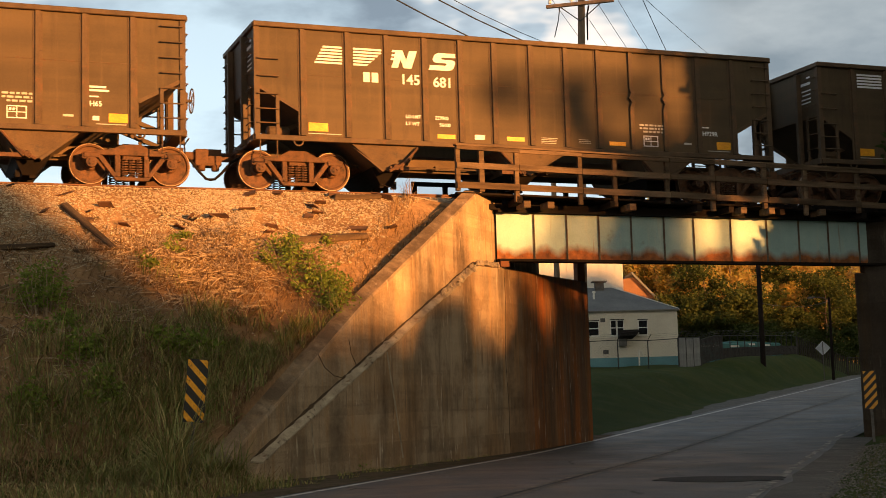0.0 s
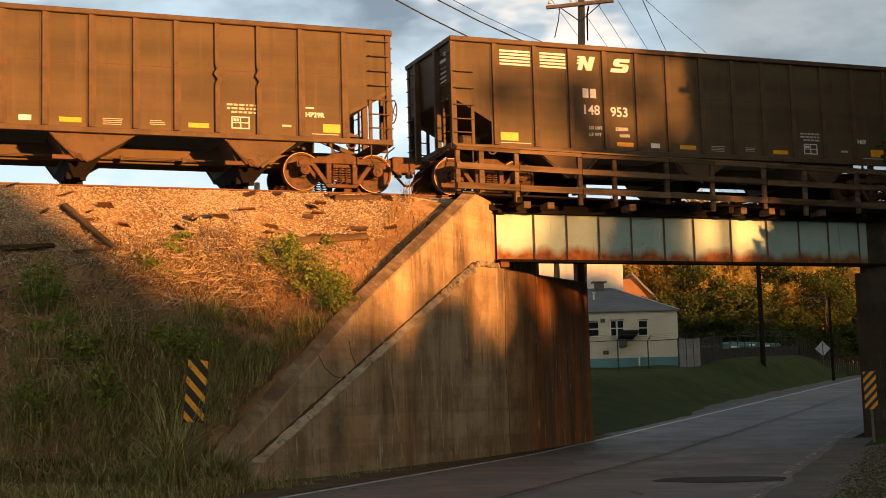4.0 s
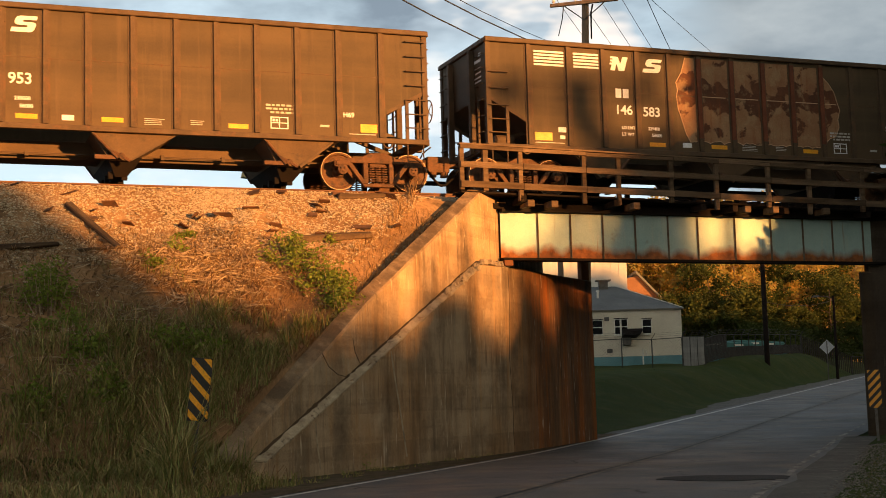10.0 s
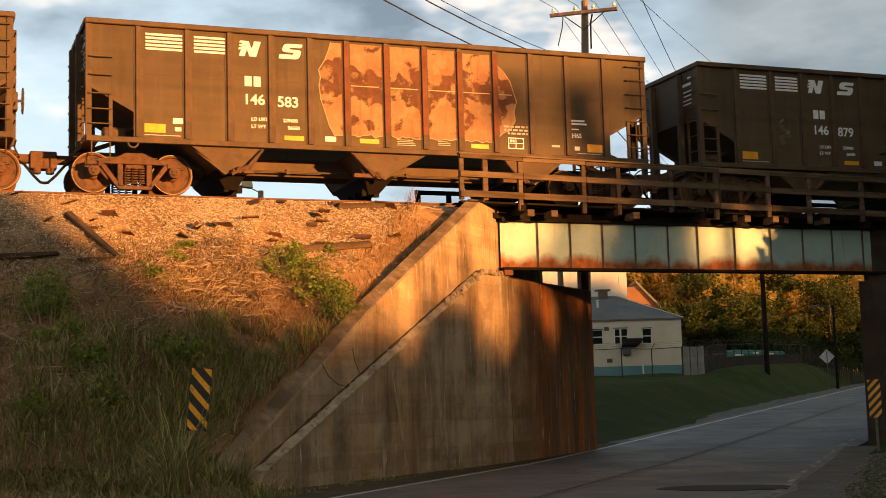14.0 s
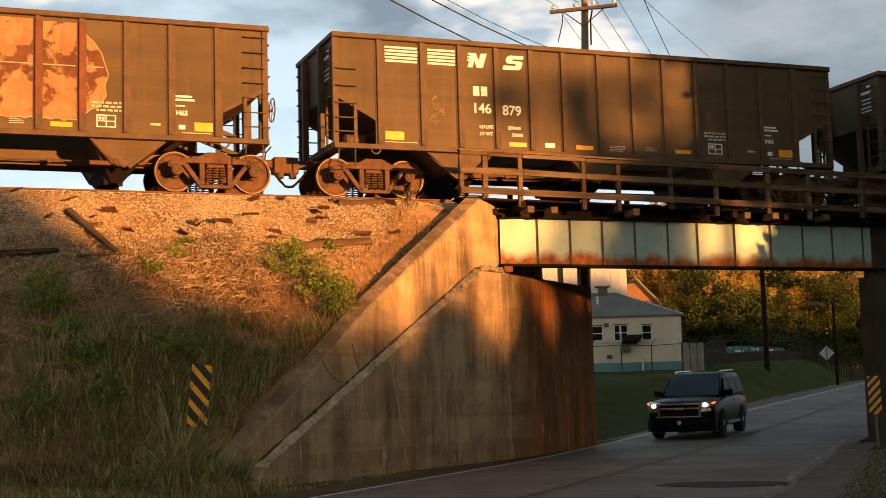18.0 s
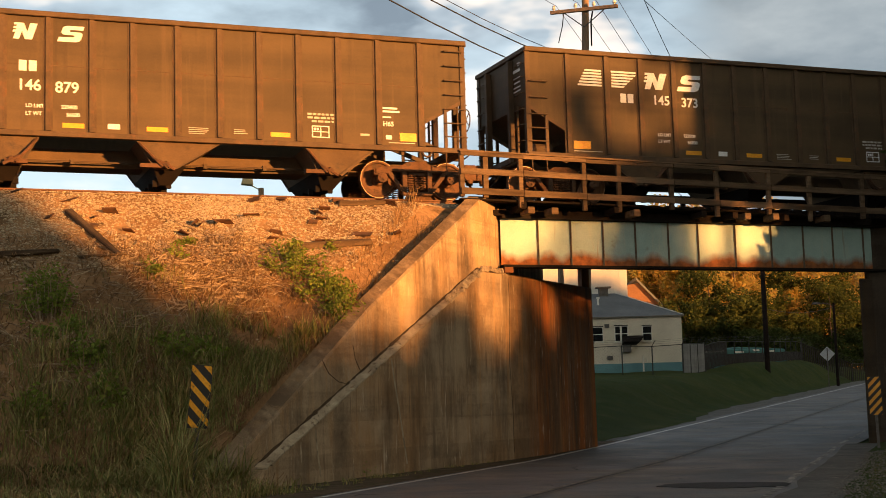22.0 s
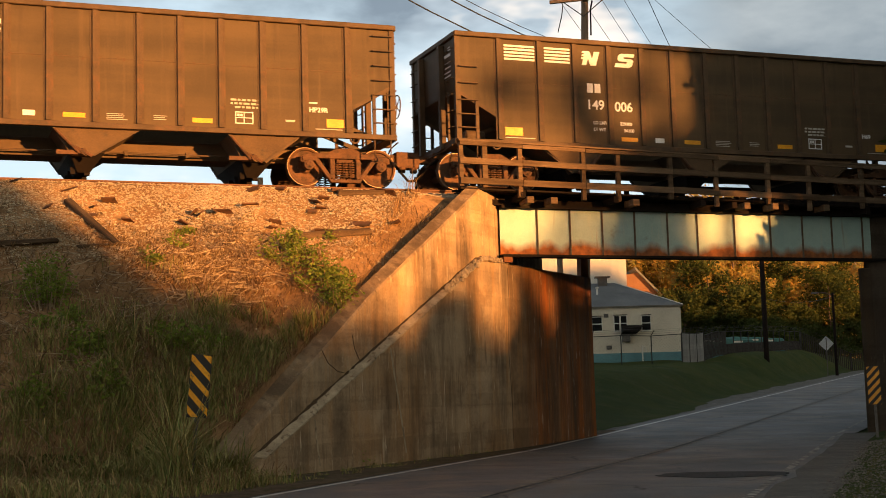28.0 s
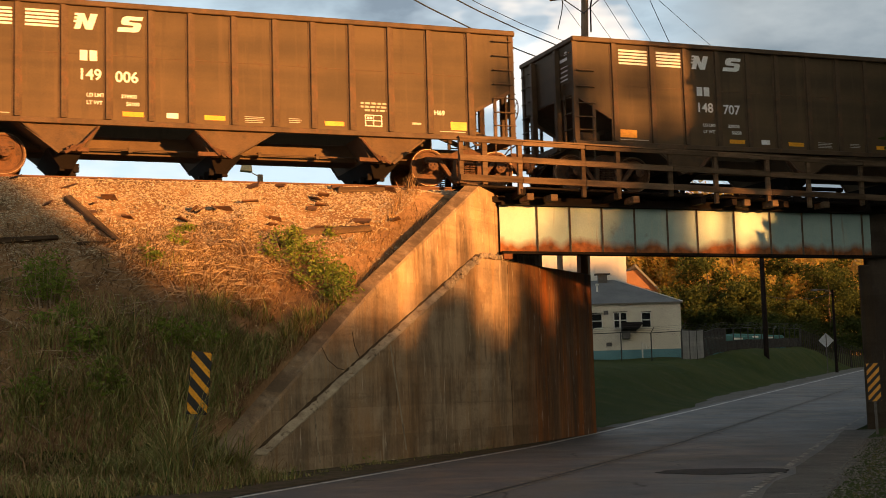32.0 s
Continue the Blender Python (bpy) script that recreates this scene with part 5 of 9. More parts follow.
    marks(yel, -5.70, 1.28, 0.47, 0.20)
    part("reflector", yel, MARK_YELLOW, car, "yellow reflective plate")
    for x, w in ((-2.50, 0.46), (-0.68, 0.47), (2.14, 0.46)):
        yel = bmesh.new()
        marks(yel, x, 1.235 + 0.02 * rnd.random(), w, 0.105)
        part("reflector", yel, MARK_YELLOW, car, "yellow reflective strip")
    big = bmesh.new()
    marks(big, 5.28, 1.27, 0.42, 0.20)
    part("reflector", big, MARK_YELLOW, car, "yellow reflective plate")
    tag = bmesh.new()
    marks(tag, -1.53, 1.25, 0.26, 0.12)
    part("white_plate", tag, MARK_WHITE, car, "small white plate")
    marks(wht, -5.70, 1.215, 0.80, 0.018)
    marks(wht, 5.0, 1.215, 0.66, 0.018)
    for x in (0.25, 1.28):
        for j in range(3 + (x < 1)):
            marks(wht, x, 1.36 - 0.042 * j, 0.46 - 0.1 * rnd.random() - (0.12 if x > 1 else 0), 0.014)
    for j in range(3):
        x = 3.02
        while x < 3.72 - 0.12 * (j == 2):
            w = 0.05 + 0.09 * rnd.random()
            marks(wht, x + 0.1 * (j == 2), 1.80 - 0.085 * j, w, 0.045)
            x += w + 0.035
    marks(wht, 4.30, 1.36, 0.22, 0.05)
    part("stencil", wht, STENCIL, car, "small white stencilled lines")["kind"] = "stuff"
    fr = bmesh.new()
    ring_frame(fr, 3.12, 3.54, 1.27, 1.55, -HW - 0.003, 0.006, 0.022)
    marks(fr, 3.32, 1.29, 0.02, 0.24)
    marks(fr, 3.14, 1.40, 0.38, 0.018)
    marks(fr, 3.17, 1.44, 0.05, 0.06)
    marks(fr, 3.24, 1.44, 0.05, 0.06)
    part("inspection_panel", fr, MARK_WHITE, car)
    writing(code, 4.86, 1.62, 0.16, car, "class_code")
    if code != "H69":
        bm = bmesh.new()
        marks(bm, 4.86, 1.82, 0.2, 0.03)
        if code == "H65":
            for j in range(2):
                marks(bm, 4.86, 1.95 + 0.08 * j, 0.42 - 0.06 * j, 0.045)
            marks(bm, 4.93, 1.30, 0.14, 0.10)
        part("stencil", bm, MARK_WHITE, car)["kind"] = "stuff"
    # small lines on the end sheet
    bm = bmesh.new()
    for j, (w, z) in enumerate(((0.16, 3.42), (0.42, 3.27), (0.40, 3.10), (0.38, 2.99), (0.55, 2.87), (0.62, 2.77))):
        box(bm, -HALF - 0.006, -HALF - 0.002, -1.2, -1.2 + w, z, z + (0.075 if j < 2 else 0.035))
    part("end_lettering", bm, MARK_WHITE, car)["kind"] = "stuff"


CARS = [(-13.06, None, "old", "H65", "229900", "56100"), (2.47, ("145", "681"), "old", "HP29R", "229900", "56100"), (17.96, ("148", "953"), "new", "H69", "230000", "56000"),
        (33.45, ("146", "583"), "new", "H65", "229400", "56600"), (48.96, ("146", "879"), "new", "H65", "229400", "56600"), (64.53, ("145", "373"), "old", "HP29R", "229300", "56700"),
        (80.04, ("149", "006"), "new", "H69", "229900", "56100"), (95.62, ("148", "707"), "new", "H69", "229800", "56200")]


def car_pose(s):
    return TRK @ Matrix.Translation((s, MID_N, RAIL_Z))


def scorch(car):
    """Heat-bared paint across five panels: an uneven blister with a pale edge, one plate for each panel between the posts."""
    edge = {0: (-1.78, -1.06), 1: (-0.92, -0.08), 2: (0.08, 0.88), 3: (1.04, 1.79), 4: (1.95, 2.72), 5: (2.88, 3.30)}
    for k, (a, b) in edge.items():
        n = 9
        top = [3.62 if k < 4 else 3.58 for _ in range(n)]
        low = [1.42 + 0.10 * noise.noise((a * 3 + i * 0.7, 1.1, 0)) for i in range(n)]
        xs = [a + (b - a) * i / (n - 1) for i in range(n)]
        if k == 0:
            pts = [(-1.36, 3.62), (-1.06, 3.62), (-1.06, 1.42), (-1.30, 1.40), (-1.42, 1.62), (-1.52, 1.95), (-1.62, 2.25), (-1.66, 2.6), (-1.62, 2.75), (-1.66, 2.95), (-1.50, 3.2), (-1.42, 3.42)]
        elif k == 5:
            pts = [(2.88, 3.34), (3.06, 3.18), (3.22, 2.95), (3.33, 2.6), (3.38, 2.45), (3.30, 2.2), (3.33, 1.98), (3.18, 1.72), (3.0, 1.66), (2.88, 1.55)]
        else:
            pts = list(zip(xs, top)) + list(zip(xs, low))[::-1]
        bm = bmesh.new()
        prism(bm, pts, -HW - 0.0035, -HW - 0.0015)
        part("scorched_patch", bm, BURN, car, "paint burnt away to rusty orange metal")
        c = (sum(p[0] for p in pts) / len(pts), sum(p[1] for p in pts) / len(pts))
        bm = bmesh.new()
        rim_ = [p for p in pts]
        seg = [i for i in range(len(rim_)) if not (abs(rim_[i][0] - rim_[(i + 1) % len(rim_)][0]) < 0.001 and k not in (0, 5))]
        for i in seg:
            p, q = rim_[i], rim_[(i + 1) % len(rim_)]
            if p[1] > 3.5 and q[1] > 3.5:
                continue
            rod(bm, (p[0], -HW - 0.003, p[1]), (q[0], -HW - 0.003, q[1]), 0.012, 4)
        part("blistered_rim", bm, MARK_EDGE, car, "pale blistered edge of the burnt paint")


    for x in (-0.99, 0.0, 0.96, 1.87, 2.80):
        bm = bmesh.new()
        box(bm, x - 0.058, x + 0.058, -HW - 0.059, -HW - 0.014, 1.5, 3.6)
        part("scorched_post_face", bm, BURNT_POST, car, "post scorched to red rust")
        bm = bmesh.new()
        box(bm, x + 0.11, x + (0.80 if x < 2.5 else 0.46), -HW - 0.010, -HW - 0.004, 2.60, 2.622)
        part("scorched_seam", bm, MARK_EDGE, car, "pale weld seam bared by heat")


MARK_EDGE = surface("pale_burnt_edge", (0.55, 0.36, 0.22), (0.42, 0.26, 0.16), 4, 0.8, bump=0.1)
first = make_car()
CHALK = surface("faded_chalk", (0.30, 0.23, 0.13), (0.20, 0.15, 0.085), 8, 0.9, bump=0.0)


def scribble(car):
    """Faint chalk loops on one panel."""
    rnd = random.Random(8)
    for k in range(7):
        x, z = -4.55 + 0.42 * rnd.random(), 1.78 + 0.55 * rnd.random()
        pts = []
        for i in range(9):
            x += 0.075 * math.cos(1.1 * i + k) + 0.02 * rnd.uniform(-1, 1)
            z += 0.085 * math.sin(1.4 * i + 2 * k) + 0.02 * rnd.uniform(-1, 1)
            pts.append((max(-4.66, min(-3.90, x)), -HW - 0.001, z))
        bm = bmesh.new()
        tube(bm, pts, 0.006, 4)
        part("chalk_scribble", bm, CHALK, car, "faint chalk scribble")


TRAIN = [first] + [copy_thing(first, Matrix.Identity(4)) for _ in CARS[1:]]
for i, (c, (s0, number, style, code, limit, tare)) in enumerate(zip(TRAIN, CARS)):
    c.matrix_basis = car_pose(s0)
    letter_car(c, number, style, code, limit, tare, i)


def bend_posts(car, where):
    """Two posts knocked sideways near half height."""
    bm = bmesh.new()
    cuts = [(1.16, 0.0), (2.25, 0.0), (2.38, 0.05), (2.50, -0.03), (2.62, 0.03), (2.74, 0.0), (3.68, 0.0)]
    for (z0, d0), (z1, d1) in zip(cuts, cuts[1:]):
        a, b = 0.02 * (d0 != 0), 0.02 * (d1 != 0)
        hull(bm, [(d0 - 0.055, -HW, z0), (d0 + 0.055, -HW, z0), (d0 + 0.055, -HW - 0.055 - a, z0), (d0 - 0.055, -HW - 0.055 - a, z0)],
             [(d1 - 0.055, -HW, z1), (d1 + 0.055, -HW, z1), (d1 + 0.055, -HW - 0.055 - b, z1), (d1 - 0.055, -HW - 0.055 - b, z1)])
    me = mesh_of("bent_post", bm, CAR_TRIM)
    for c in car.children:
        if c.name.startswith("post") and c.data.vertices[0].co.y < 0 and min(abs(c.matrix_basis.translation.x - x) for x in where) < 0.01:
            c.data = me
            c["label"] = "steel post dented and bent at half height"


bend_posts(TRAIN[1], (2.80, 3.76))
scorch(TRAIN[3])
bm = bmesh.new()
marks(bm, -5.06, 1.50, 0.24, 0.13)
marks(bm, -5.02, 1.33, 0.14, 0.09)
part("paper_tag", bm, MARK_WHITE, TRAIN[3], "white paper tags beside the yellow plate")
scribble(TRAIN[4])
TRAIN[3]["label"] = "black coal hopper car with a large heat-scorched orange patch"
# ---- plants, stones and litter on the embankment ----
def ground_at(x, y):
    a, b = x - WALL_A.x, y - WALL_A.y
    det = WALL_D.x * TRK_T.y - TRK_T.x * WALL_D.y
    return terrain((a * TRK_T.y - TRK_T.x * b) / det, (WALL_D.x * b - WALL_D.y * a) / det)[1]


def slope_at(u, n):
    P = tk(u, n)
    return Vector((P.x, P.y, ground_at(P.x, P.y)))


def raw(name, verts, faces, material, label, category, kind="stuff", group="", smooth=False):
    me = bpy.data.meshes.new(name)
    me.from_pydata(verts, [], faces)
    me.materials.append(material)
    if smooth:
        me.polygons.foreach_set("use_smooth", [True] * len(faces))
    return tagged(new(name, me), label, category, group, kind)


STONE = surface("crushed_stone", (0.42, 0.32, 0.22), (0.30, 0.22, 0.15), 2.0, 0.95, bump=0.2, fine=30,
                island=[(0.25, 0.19, 0.12), (0.47, 0.37, 0.235), (0.56, 0.45, 0.295), (0.40, 0.305, 0.19), (0.66, 0.55, 0.39)], spec=0.1)
GRIT = surface("grey_grit", (0.12, 0.105, 0.09), (0.09, 0.08, 0.068), 2.0, 0.95, bump=0.2, fine=30,
               island=[(0.07, 0.062, 0.055), (0.13, 0.115, 0.10), (0.22, 0.195, 0.165), (0.10, 0.085, 0.07)], spec=0.1)
STRAW = surface("dry_straw", (0.36, 0.24, 0.12), (0.28, 0.18, 0.09), 2, 0.9, bump=0.0,
                island=[(0.34, 0.20, 0.095), (0.20, 0.11, 0.052), (0.09, 0.052, 0.028), (0.40, 0.26, 0.13), (0.13, 0.072, 0.037), (0.22, 0.125, 0.062)], spec=0.1)
GRASS = surface("tall_grass", (0.10, 0.13, 0.035), (0.07, 0.10, 0.03), 1.5, 0.75, bump=0.0,
                island=[(0.085, 0.10, 0.03), (0.25, 0.26, 0.07), (0.15, 0.165, 0.045), (0.58, 0.40, 0.19), (0.34, 0.31, 0.10), (0.44, 0.27, 0.13), (0.19, 0.21, 0.058), (0.52, 0.43, 0.18)], spec=0.12)
LEAF = surface("bush_leaves", (0.13, 0.17, 0.03), (0.09, 0.12, 0.025), 3, 0.6, bump=0.0,
               island=[(0.12, 0.17, 0.03), (0.26, 0.32, 0.05), (0.18, 0.25, 0.045), (0.34, 0.36, 0.075)], leafy=0.4, spec=0.12)
STICK = surface("dead_wood", (0.24, 0.155, 0.09), (0.15, 0.095, 0.055), 4, 0.9, bump=0.2, fine=60,
                island=[(0.14, 0.085, 0.05), (0.36, 0.25, 0.15), (0.52, 0.40, 0.26), (0.22, 0.135, 0.08)])


def stones(count, rnd, place, size, verts, faces):
    for _ in range(count):
        c = place(rnd)
        r = size * (0.5 + 1.1 * rnd.random() ** 2)
        i = len(verts)
        a = rnd.random() * 6.28
        ca, sa = math.cos(a), math.sin(a)
        for dx, dy, dz in ((1, 0, 0), (0, 1, 0), (-1, 0, 0), (0, -1, 0), (0.15, 0.1, 0.8), (0, 0, -0.6)):
            k = r * (0.7 + 0.6 * rnd.random())
            verts.append((c.x + (dx * ca - dy * sa) * k, c.y + (dx * sa + dy * ca) * k * 0.8, c.z + dz * k * 0.8 + r * 0.15))
        for f in ((0, 1, 4), (1, 2, 4), (2, 3, 4), (3, 0, 4), (1, 0, 5), (2, 1, 5), (3, 2, 5), (0, 3, 5)):
            faces.append(tuple(i + k for k in f))


def clear_of_wall(u, n):
    """Left of the wing wall."""
    P = tk(u, n)
    return (P - WALL_A).dot(Vector((WALL_D.y, -WALL_D.x, 0))) < -1.15


def make_stones():
    rnd = random.Random(11)
    verts, faces = [], []

    def crest(r):
        u = -17 + 17.2 * r.random()
        n = -0.75 + 1.5 * r.random()
        z = 5.92 + 0.12 * smooth(-0.75, -0.35, n) + 0.06 * smooth(-0.35, 0.3, n)
        P = tk(u, n, z + 0.03 * noise.noise((u * 2.1, n * 2, 9)))
        return P

    def side(r):
        u = -17 + 17.0 * r.random()
        n = -0.8 - 3.2 * r.random() ** 1.25
        if not clear_of_wall(u, n):
            u -= 5
        return slope_at(u, n)

    def low(r):
        u = -17 + 15 * r.random()
        return slope_at(u, -2.5 - 3.5 * r.random() ** 2)
    stones(9500, rnd, crest, 0.034, verts, faces)
    stones(44000, rnd, side, 0.026, verts, faces)
    stones(1100, rnd, low, 0.04, verts, faces)
    raw("ballast_stones", verts, faces, STONE, "loose pale crushed stone spilling down the embankment", "ballast")
    verts, faces = [], []

    def verge(r):
        y = 12 + 20 * r.random()
        x = road_right(y) + 0.12 + 2.1 * r.random() ** 1.3
        return Vector((x, y, ground_at(x, y) + 0.01))
    stones(9000, rnd, verge, 0.016, verts, faces)
    raw("gravel", verts, faces, GRIT, "loose grey gravel on the road shoulder", "gravel")


make_stones()


def blades(count, seed, place, height, width, lean, name, material, label, category):
    rnd = random.Random(seed)
    verts, faces = [], []
    for _ in range(count):
        c = place(rnd)
        if c is None:
            continue
        h = height * (0.45 + 0.9 * rnd.random())
        a = rnd.random() * 6.28
        w = width * (0.6 + 0.8 * rnd.random())
        b = a + 1.57 + rnd.random()
        l = lean * h * (0.3 + rnd.random())
        sx, sy, lx, ly = math.cos(a) * w, math.sin(a) * w, math.cos(b) * l, math.sin(b) * l
        i = len(verts)
        z = c.z - 0.03
        verts += [(c.x - sx, c.y - sy, z), (c.x + sx, c.y + sy, z), (c.x - sx * 0.8 + lx * 0.35, c.y - sy * 0.8 + ly * 0.35, z + h * 0.6),
                  (c.x + sx * 0.8 + lx * 0.35, c.y + sy * 0.8 + ly * 0.35, z + h * 0.6), (c.x + lx, c.y + ly, z + h * (1.0 - 0.25 * lean))]
        faces += [(i, i + 1, i + 3, i + 2), (i + 2, i + 3, i + 4)]
    return raw(name, verts, faces, material, label, category)


def patchy(P, f, cut):
    return noise.noise((P.x * f, P.y * f, 2.2)) > cut


def tall(r):
    u, n = -16 + 12.5 * r.random(), -5.5 - 4.7 * r.random()
    if not clear_of_wall(u, n):
        return None
    P = slope_at(u, n)
    return P if patchy(P, 0.9, 0.0 - 0.75 * smooth(-5.6, -7.6, n)) else None


def rim(r):
    u, n = -16 + 9.0 * r.random(), -3.8 - 2.0 * r.random()
    if not clear_of_wall(u, n):
        return None
    P = slope_at(u, n)
    return P if patchy(P, 1.1, 0.15) else None


def toe(r):
    u, n = -17 + 14 * r.random(), -7.5 - 4.5 * r.random()
    P = tk(u, n)
    if P.x > road_left(P.y) - 0.9:
        return None
    if (P - WALL_A).dot(Vector((WALL_D.y, -WALL_D.x, 0))) > -0.9 and (P - WALL_A).dot(WALL_D) > -17.3:
        return None
    return Vector((P.x, P.y, ground_at(P.x, P.y)))


def straw(r):
    u, n = -16 + 15.5 * r.random(), -2.7 - 4.8 * r.random()
    if not clear_of_wall(u, n):
        return None
    P = slope_at(u, n)
    return P if patchy(P, 0.8, -0.4) else None


blades(10000, 1, tall, 0.34, 0.008, 1.2, "tall_grass", GRASS, "tall green and straw-coloured grass on the bank", "grass")
blades(3500, 2, rim, 0.30, 0.008, 0.6, "bank_weeds", GRASS, "low weeds among dry litter on the bank", "weeds")
blades(16000, 3, toe, 0.30, 0.008, 0.9, "verge_grass", GRASS, "trampled grass beside the road", "grass")
blades(30000, 4, straw, 0.16, 0.006, 2.4, "dry_straw", STRAW, "flattened dry straw and stalks on the bank", "straw")
blades(3500, 12, toe, 0.42, 0.006, 1.2, "dry_stalks", STRAW, "dry bent stalks beside the road", "stalks")
blades(2600, 5, tall, 0.62, 0.007, 0.8, "dry_stalks", STRAW, "tall dry stalks standing in the grass", "stalks")


def tufts(count, seed, place, per, length, width, name, material, label, category):
    """Clumps of long blades that rise from one root and arch over under their weight."""
    rnd = random.Random(seed)
    verts, faces = [], []
    for _ in range(count):
        c = place(rnd)
        if c is None:
            continue
        big = 0.6 + 0.7 * rnd.random()
        for _ in range(rnd.randint(per // 2, per)):
            a, l = rnd.random() * 6.283, length * big * (0.5 + 0.7 * rnd.random())
            droop = 0.25 + 1.3 * rnd.random() ** 1.6
            w = width * (0.6 + 0.8 * rnd.random())
            sx, sy = -math.sin(a) * w, math.cos(a) * w
            x, y, z = c.x + rnd.gauss(0, 0.05), c.y + rnd.gauss(0, 0.05), c.z - 0.03
            tilt = 0.10 + 0.35 * rnd.random()
            i = len(verts)
            for k in range(4):
                f = (1.0, 0.95, 0.7, 0.1)[k]
                verts += [(x - sx * f, y - sy * f, z), (x + sx * f, y + sy * f, z)]
                x += math.cos(a) * math.sin(tilt) * l / 3
                y += math.sin(a) * math.sin(tilt) * l / 3
                z += math.cos(tilt) * l / 3
                tilt += droop * 0.75
            faces += [(i + 2 * k, i + 2 * k + 1, i + 2 * k + 3, i + 2 * k + 2) for k in range(3)]
    return raw(name, verts, faces, material, label, category)


def thick_grass(r):
    u, n = -12.5 + 10.2 * r.random(), -4.5 - 6.4 * r.random()
    if not clear_of_wall(u, n) or n > -5.4 - 0.9 * smooth(-6.5, -9.5, u) + 0.5 * noise.noise((u, 4.0, 0.0)):
        return None
    P = slope_at(u, n)
    return P if patchy(P, 0.55, -0.06 - 0.25 * smooth(-6.0, -8.0, n) + 0.30 * smooth(-8.5, -10.5, u)) else None


tufts(2300, 101, thick_grass, 16, 0.62, 0.009, "tall_grass", GRASS, "long arching green grass in clumps on the bank", "grass")
tufts(260, 102, thick_grass, 9, 0.85, 0.007, "dry_stalks", STRAW, "long dry bent stalks among the green grass", "stalks")


def trampled(r):
    u, n = -13 + 8.0 * r.random(), -8.6 - 3.2 * r.random()
    P = tk(u, n)
    if P.x > road_left(P.y) - 1.2 or not clear_of_wall(u, n):
        return None
    P.z = ground_at(P.x, P.y)
    return P if patchy(P, 0.8, -0.05) else None


blades(9000, 103, trampled, 0.36, 0.006, 2.6, "dry_straw", STRAW, "flattened dry grass stalks beside the road", "straw")


def brush(r):
    s, k = r.random(), r.random()
    u = -3.0 + 2.2 * s - 0.5 * k
    n = -4.2 + 2.9 * s + 0.3 * k
    return slope_at(u, n) if clear_of_wall(u, n) else None


def wallside(r):
    s, k = r.random(), r.random()
    P = WALL_A - WALL_D * (14.2 + 2.8 * s) - TRK_T * (1.0 + 1.6 * k)
    return Vector((P.x, P.y, ground_at(P.x, P.y)))


def wall_end(r):
    P = WALL_A - WALL_D * (16.6 + 2.9 * r.random()) + TRK_T * (-1.4 + 1.75 * r.random())
    return Vector((P.x, P.y, ground_at(P.x, P.y))) if (P - WALL_A).dot(WALL_D) < -17.4 else None


def wall_back(r):
    P = WALL_A - WALL_D * (12.5 + 5.4 * r.random()) - TRK_T * (0.66 + 0.7 * r.random())
    return Vector((P.x, P.y, ground_at(P.x, P.y)))


tufts(190, 104, wall_back, 12, 0.42, 0.008, "wall_weeds", GRASS, "long grass hanging over the top of the wing wall", "weeds")
def wall_foot(r):
    P = WALL_A - WALL_D * (16.9 + 1.5 * r.random()) + TRK_T * (-1.3 + 1.5 * r.random())
    return Vector((P.x, P.y, max(ground_at(P.x, P.y), 0.05))) if (P - WALL_A).dot(WALL_D) < -17.35 else None


tufts(150, 107, wall_foot, 15, 0.72, 0.009, "wall_weeds", GRASS, "rank grass burying the low end of the wall", "weeds")
tufts(120, 105, wall_end, 16, 0.55, 0.009, "wall_weeds", GRASS, "clumps of long grass at the low end of the wall", "weeds")
blades(3600, 18, wall_end, 0.42, 0.008, 0.8, "wall_weeds", GRASS, "tall grass hiding the low end of the wall", "weeds")


def wallstrip(r):
    s, k = r.random(), r.random()
    P = WALL_A - WALL_D * (7.5 + 9.5 * s) - TRK_T * (0.62 + 1.3 * k * k)
    return Vector((P.x, P.y, ground_at(P.x, P.y)))


blades(4200, 14, wallstrip, 0.22, 0.006, 1.8, "dry_litter", STRAW, "dry litter caught behind the wing wall", "litter")
blades(2600, 9, wallside, 0.34, 0.008, 0.8, "wall_weeds", GRASS, "grass and weeds against the wing wall", "weeds")
blades(700, 8, brush, 0.55, 0.006, 0.7, "dry_brush", STRAW, "dry upright brush beside the wing wall", "brush")


def right_verge(r):
    y = 14 + 26 * r.random()
    x = road_right(y) + 1.3 + 5 * r.random() ** 1.5
    if y > 35.5:
        return None
    return Vector((x, y, ground_at(x, y)))


VERGE = surface("dull_verge_grass", (0.08, 0.07, 0.025), (0.06, 0.055, 0.02), 1.5, 0.9, bump=0.0,
                island=[(0.05, 0.058, 0.018), (0.10, 0.088, 0.034), (0.15, 0.115, 0.05), (0.08, 0.082, 0.026)], spec=0.05)
blades(4000, 6, right_verge, 0.08, 0.006, 1.3, "verge_grass", VERGE, "short grass on the road verge", "grass")
blades(6000, 16, right_verge, 0.09, 0.005, 1.8, "dry_verge", VERGE, "dry trampled grass on the road verge", "grass")


def footing(r):
    y = 19 + 19 * r.random()
    x = road_left(y) - 0.75 - 0.6 * r.random()
    return Vector((x, y, road_z(y) + 0.03)) if noise.noise((x * 1.7, y * 1.7, 3)) > 0.1 else None


blades(3500, 17, footing, 0.12, 0.007, 1.0, "wall_weeds", GRASS, "sparse weeds at the foot of the wall", "weeds")


def lawn(r):
    y = 42 + 45 * r.random()
    x = road_left(y) - 1.9 - 12 * r.random()
    return Vector((x, y, ground_at(x, y)))


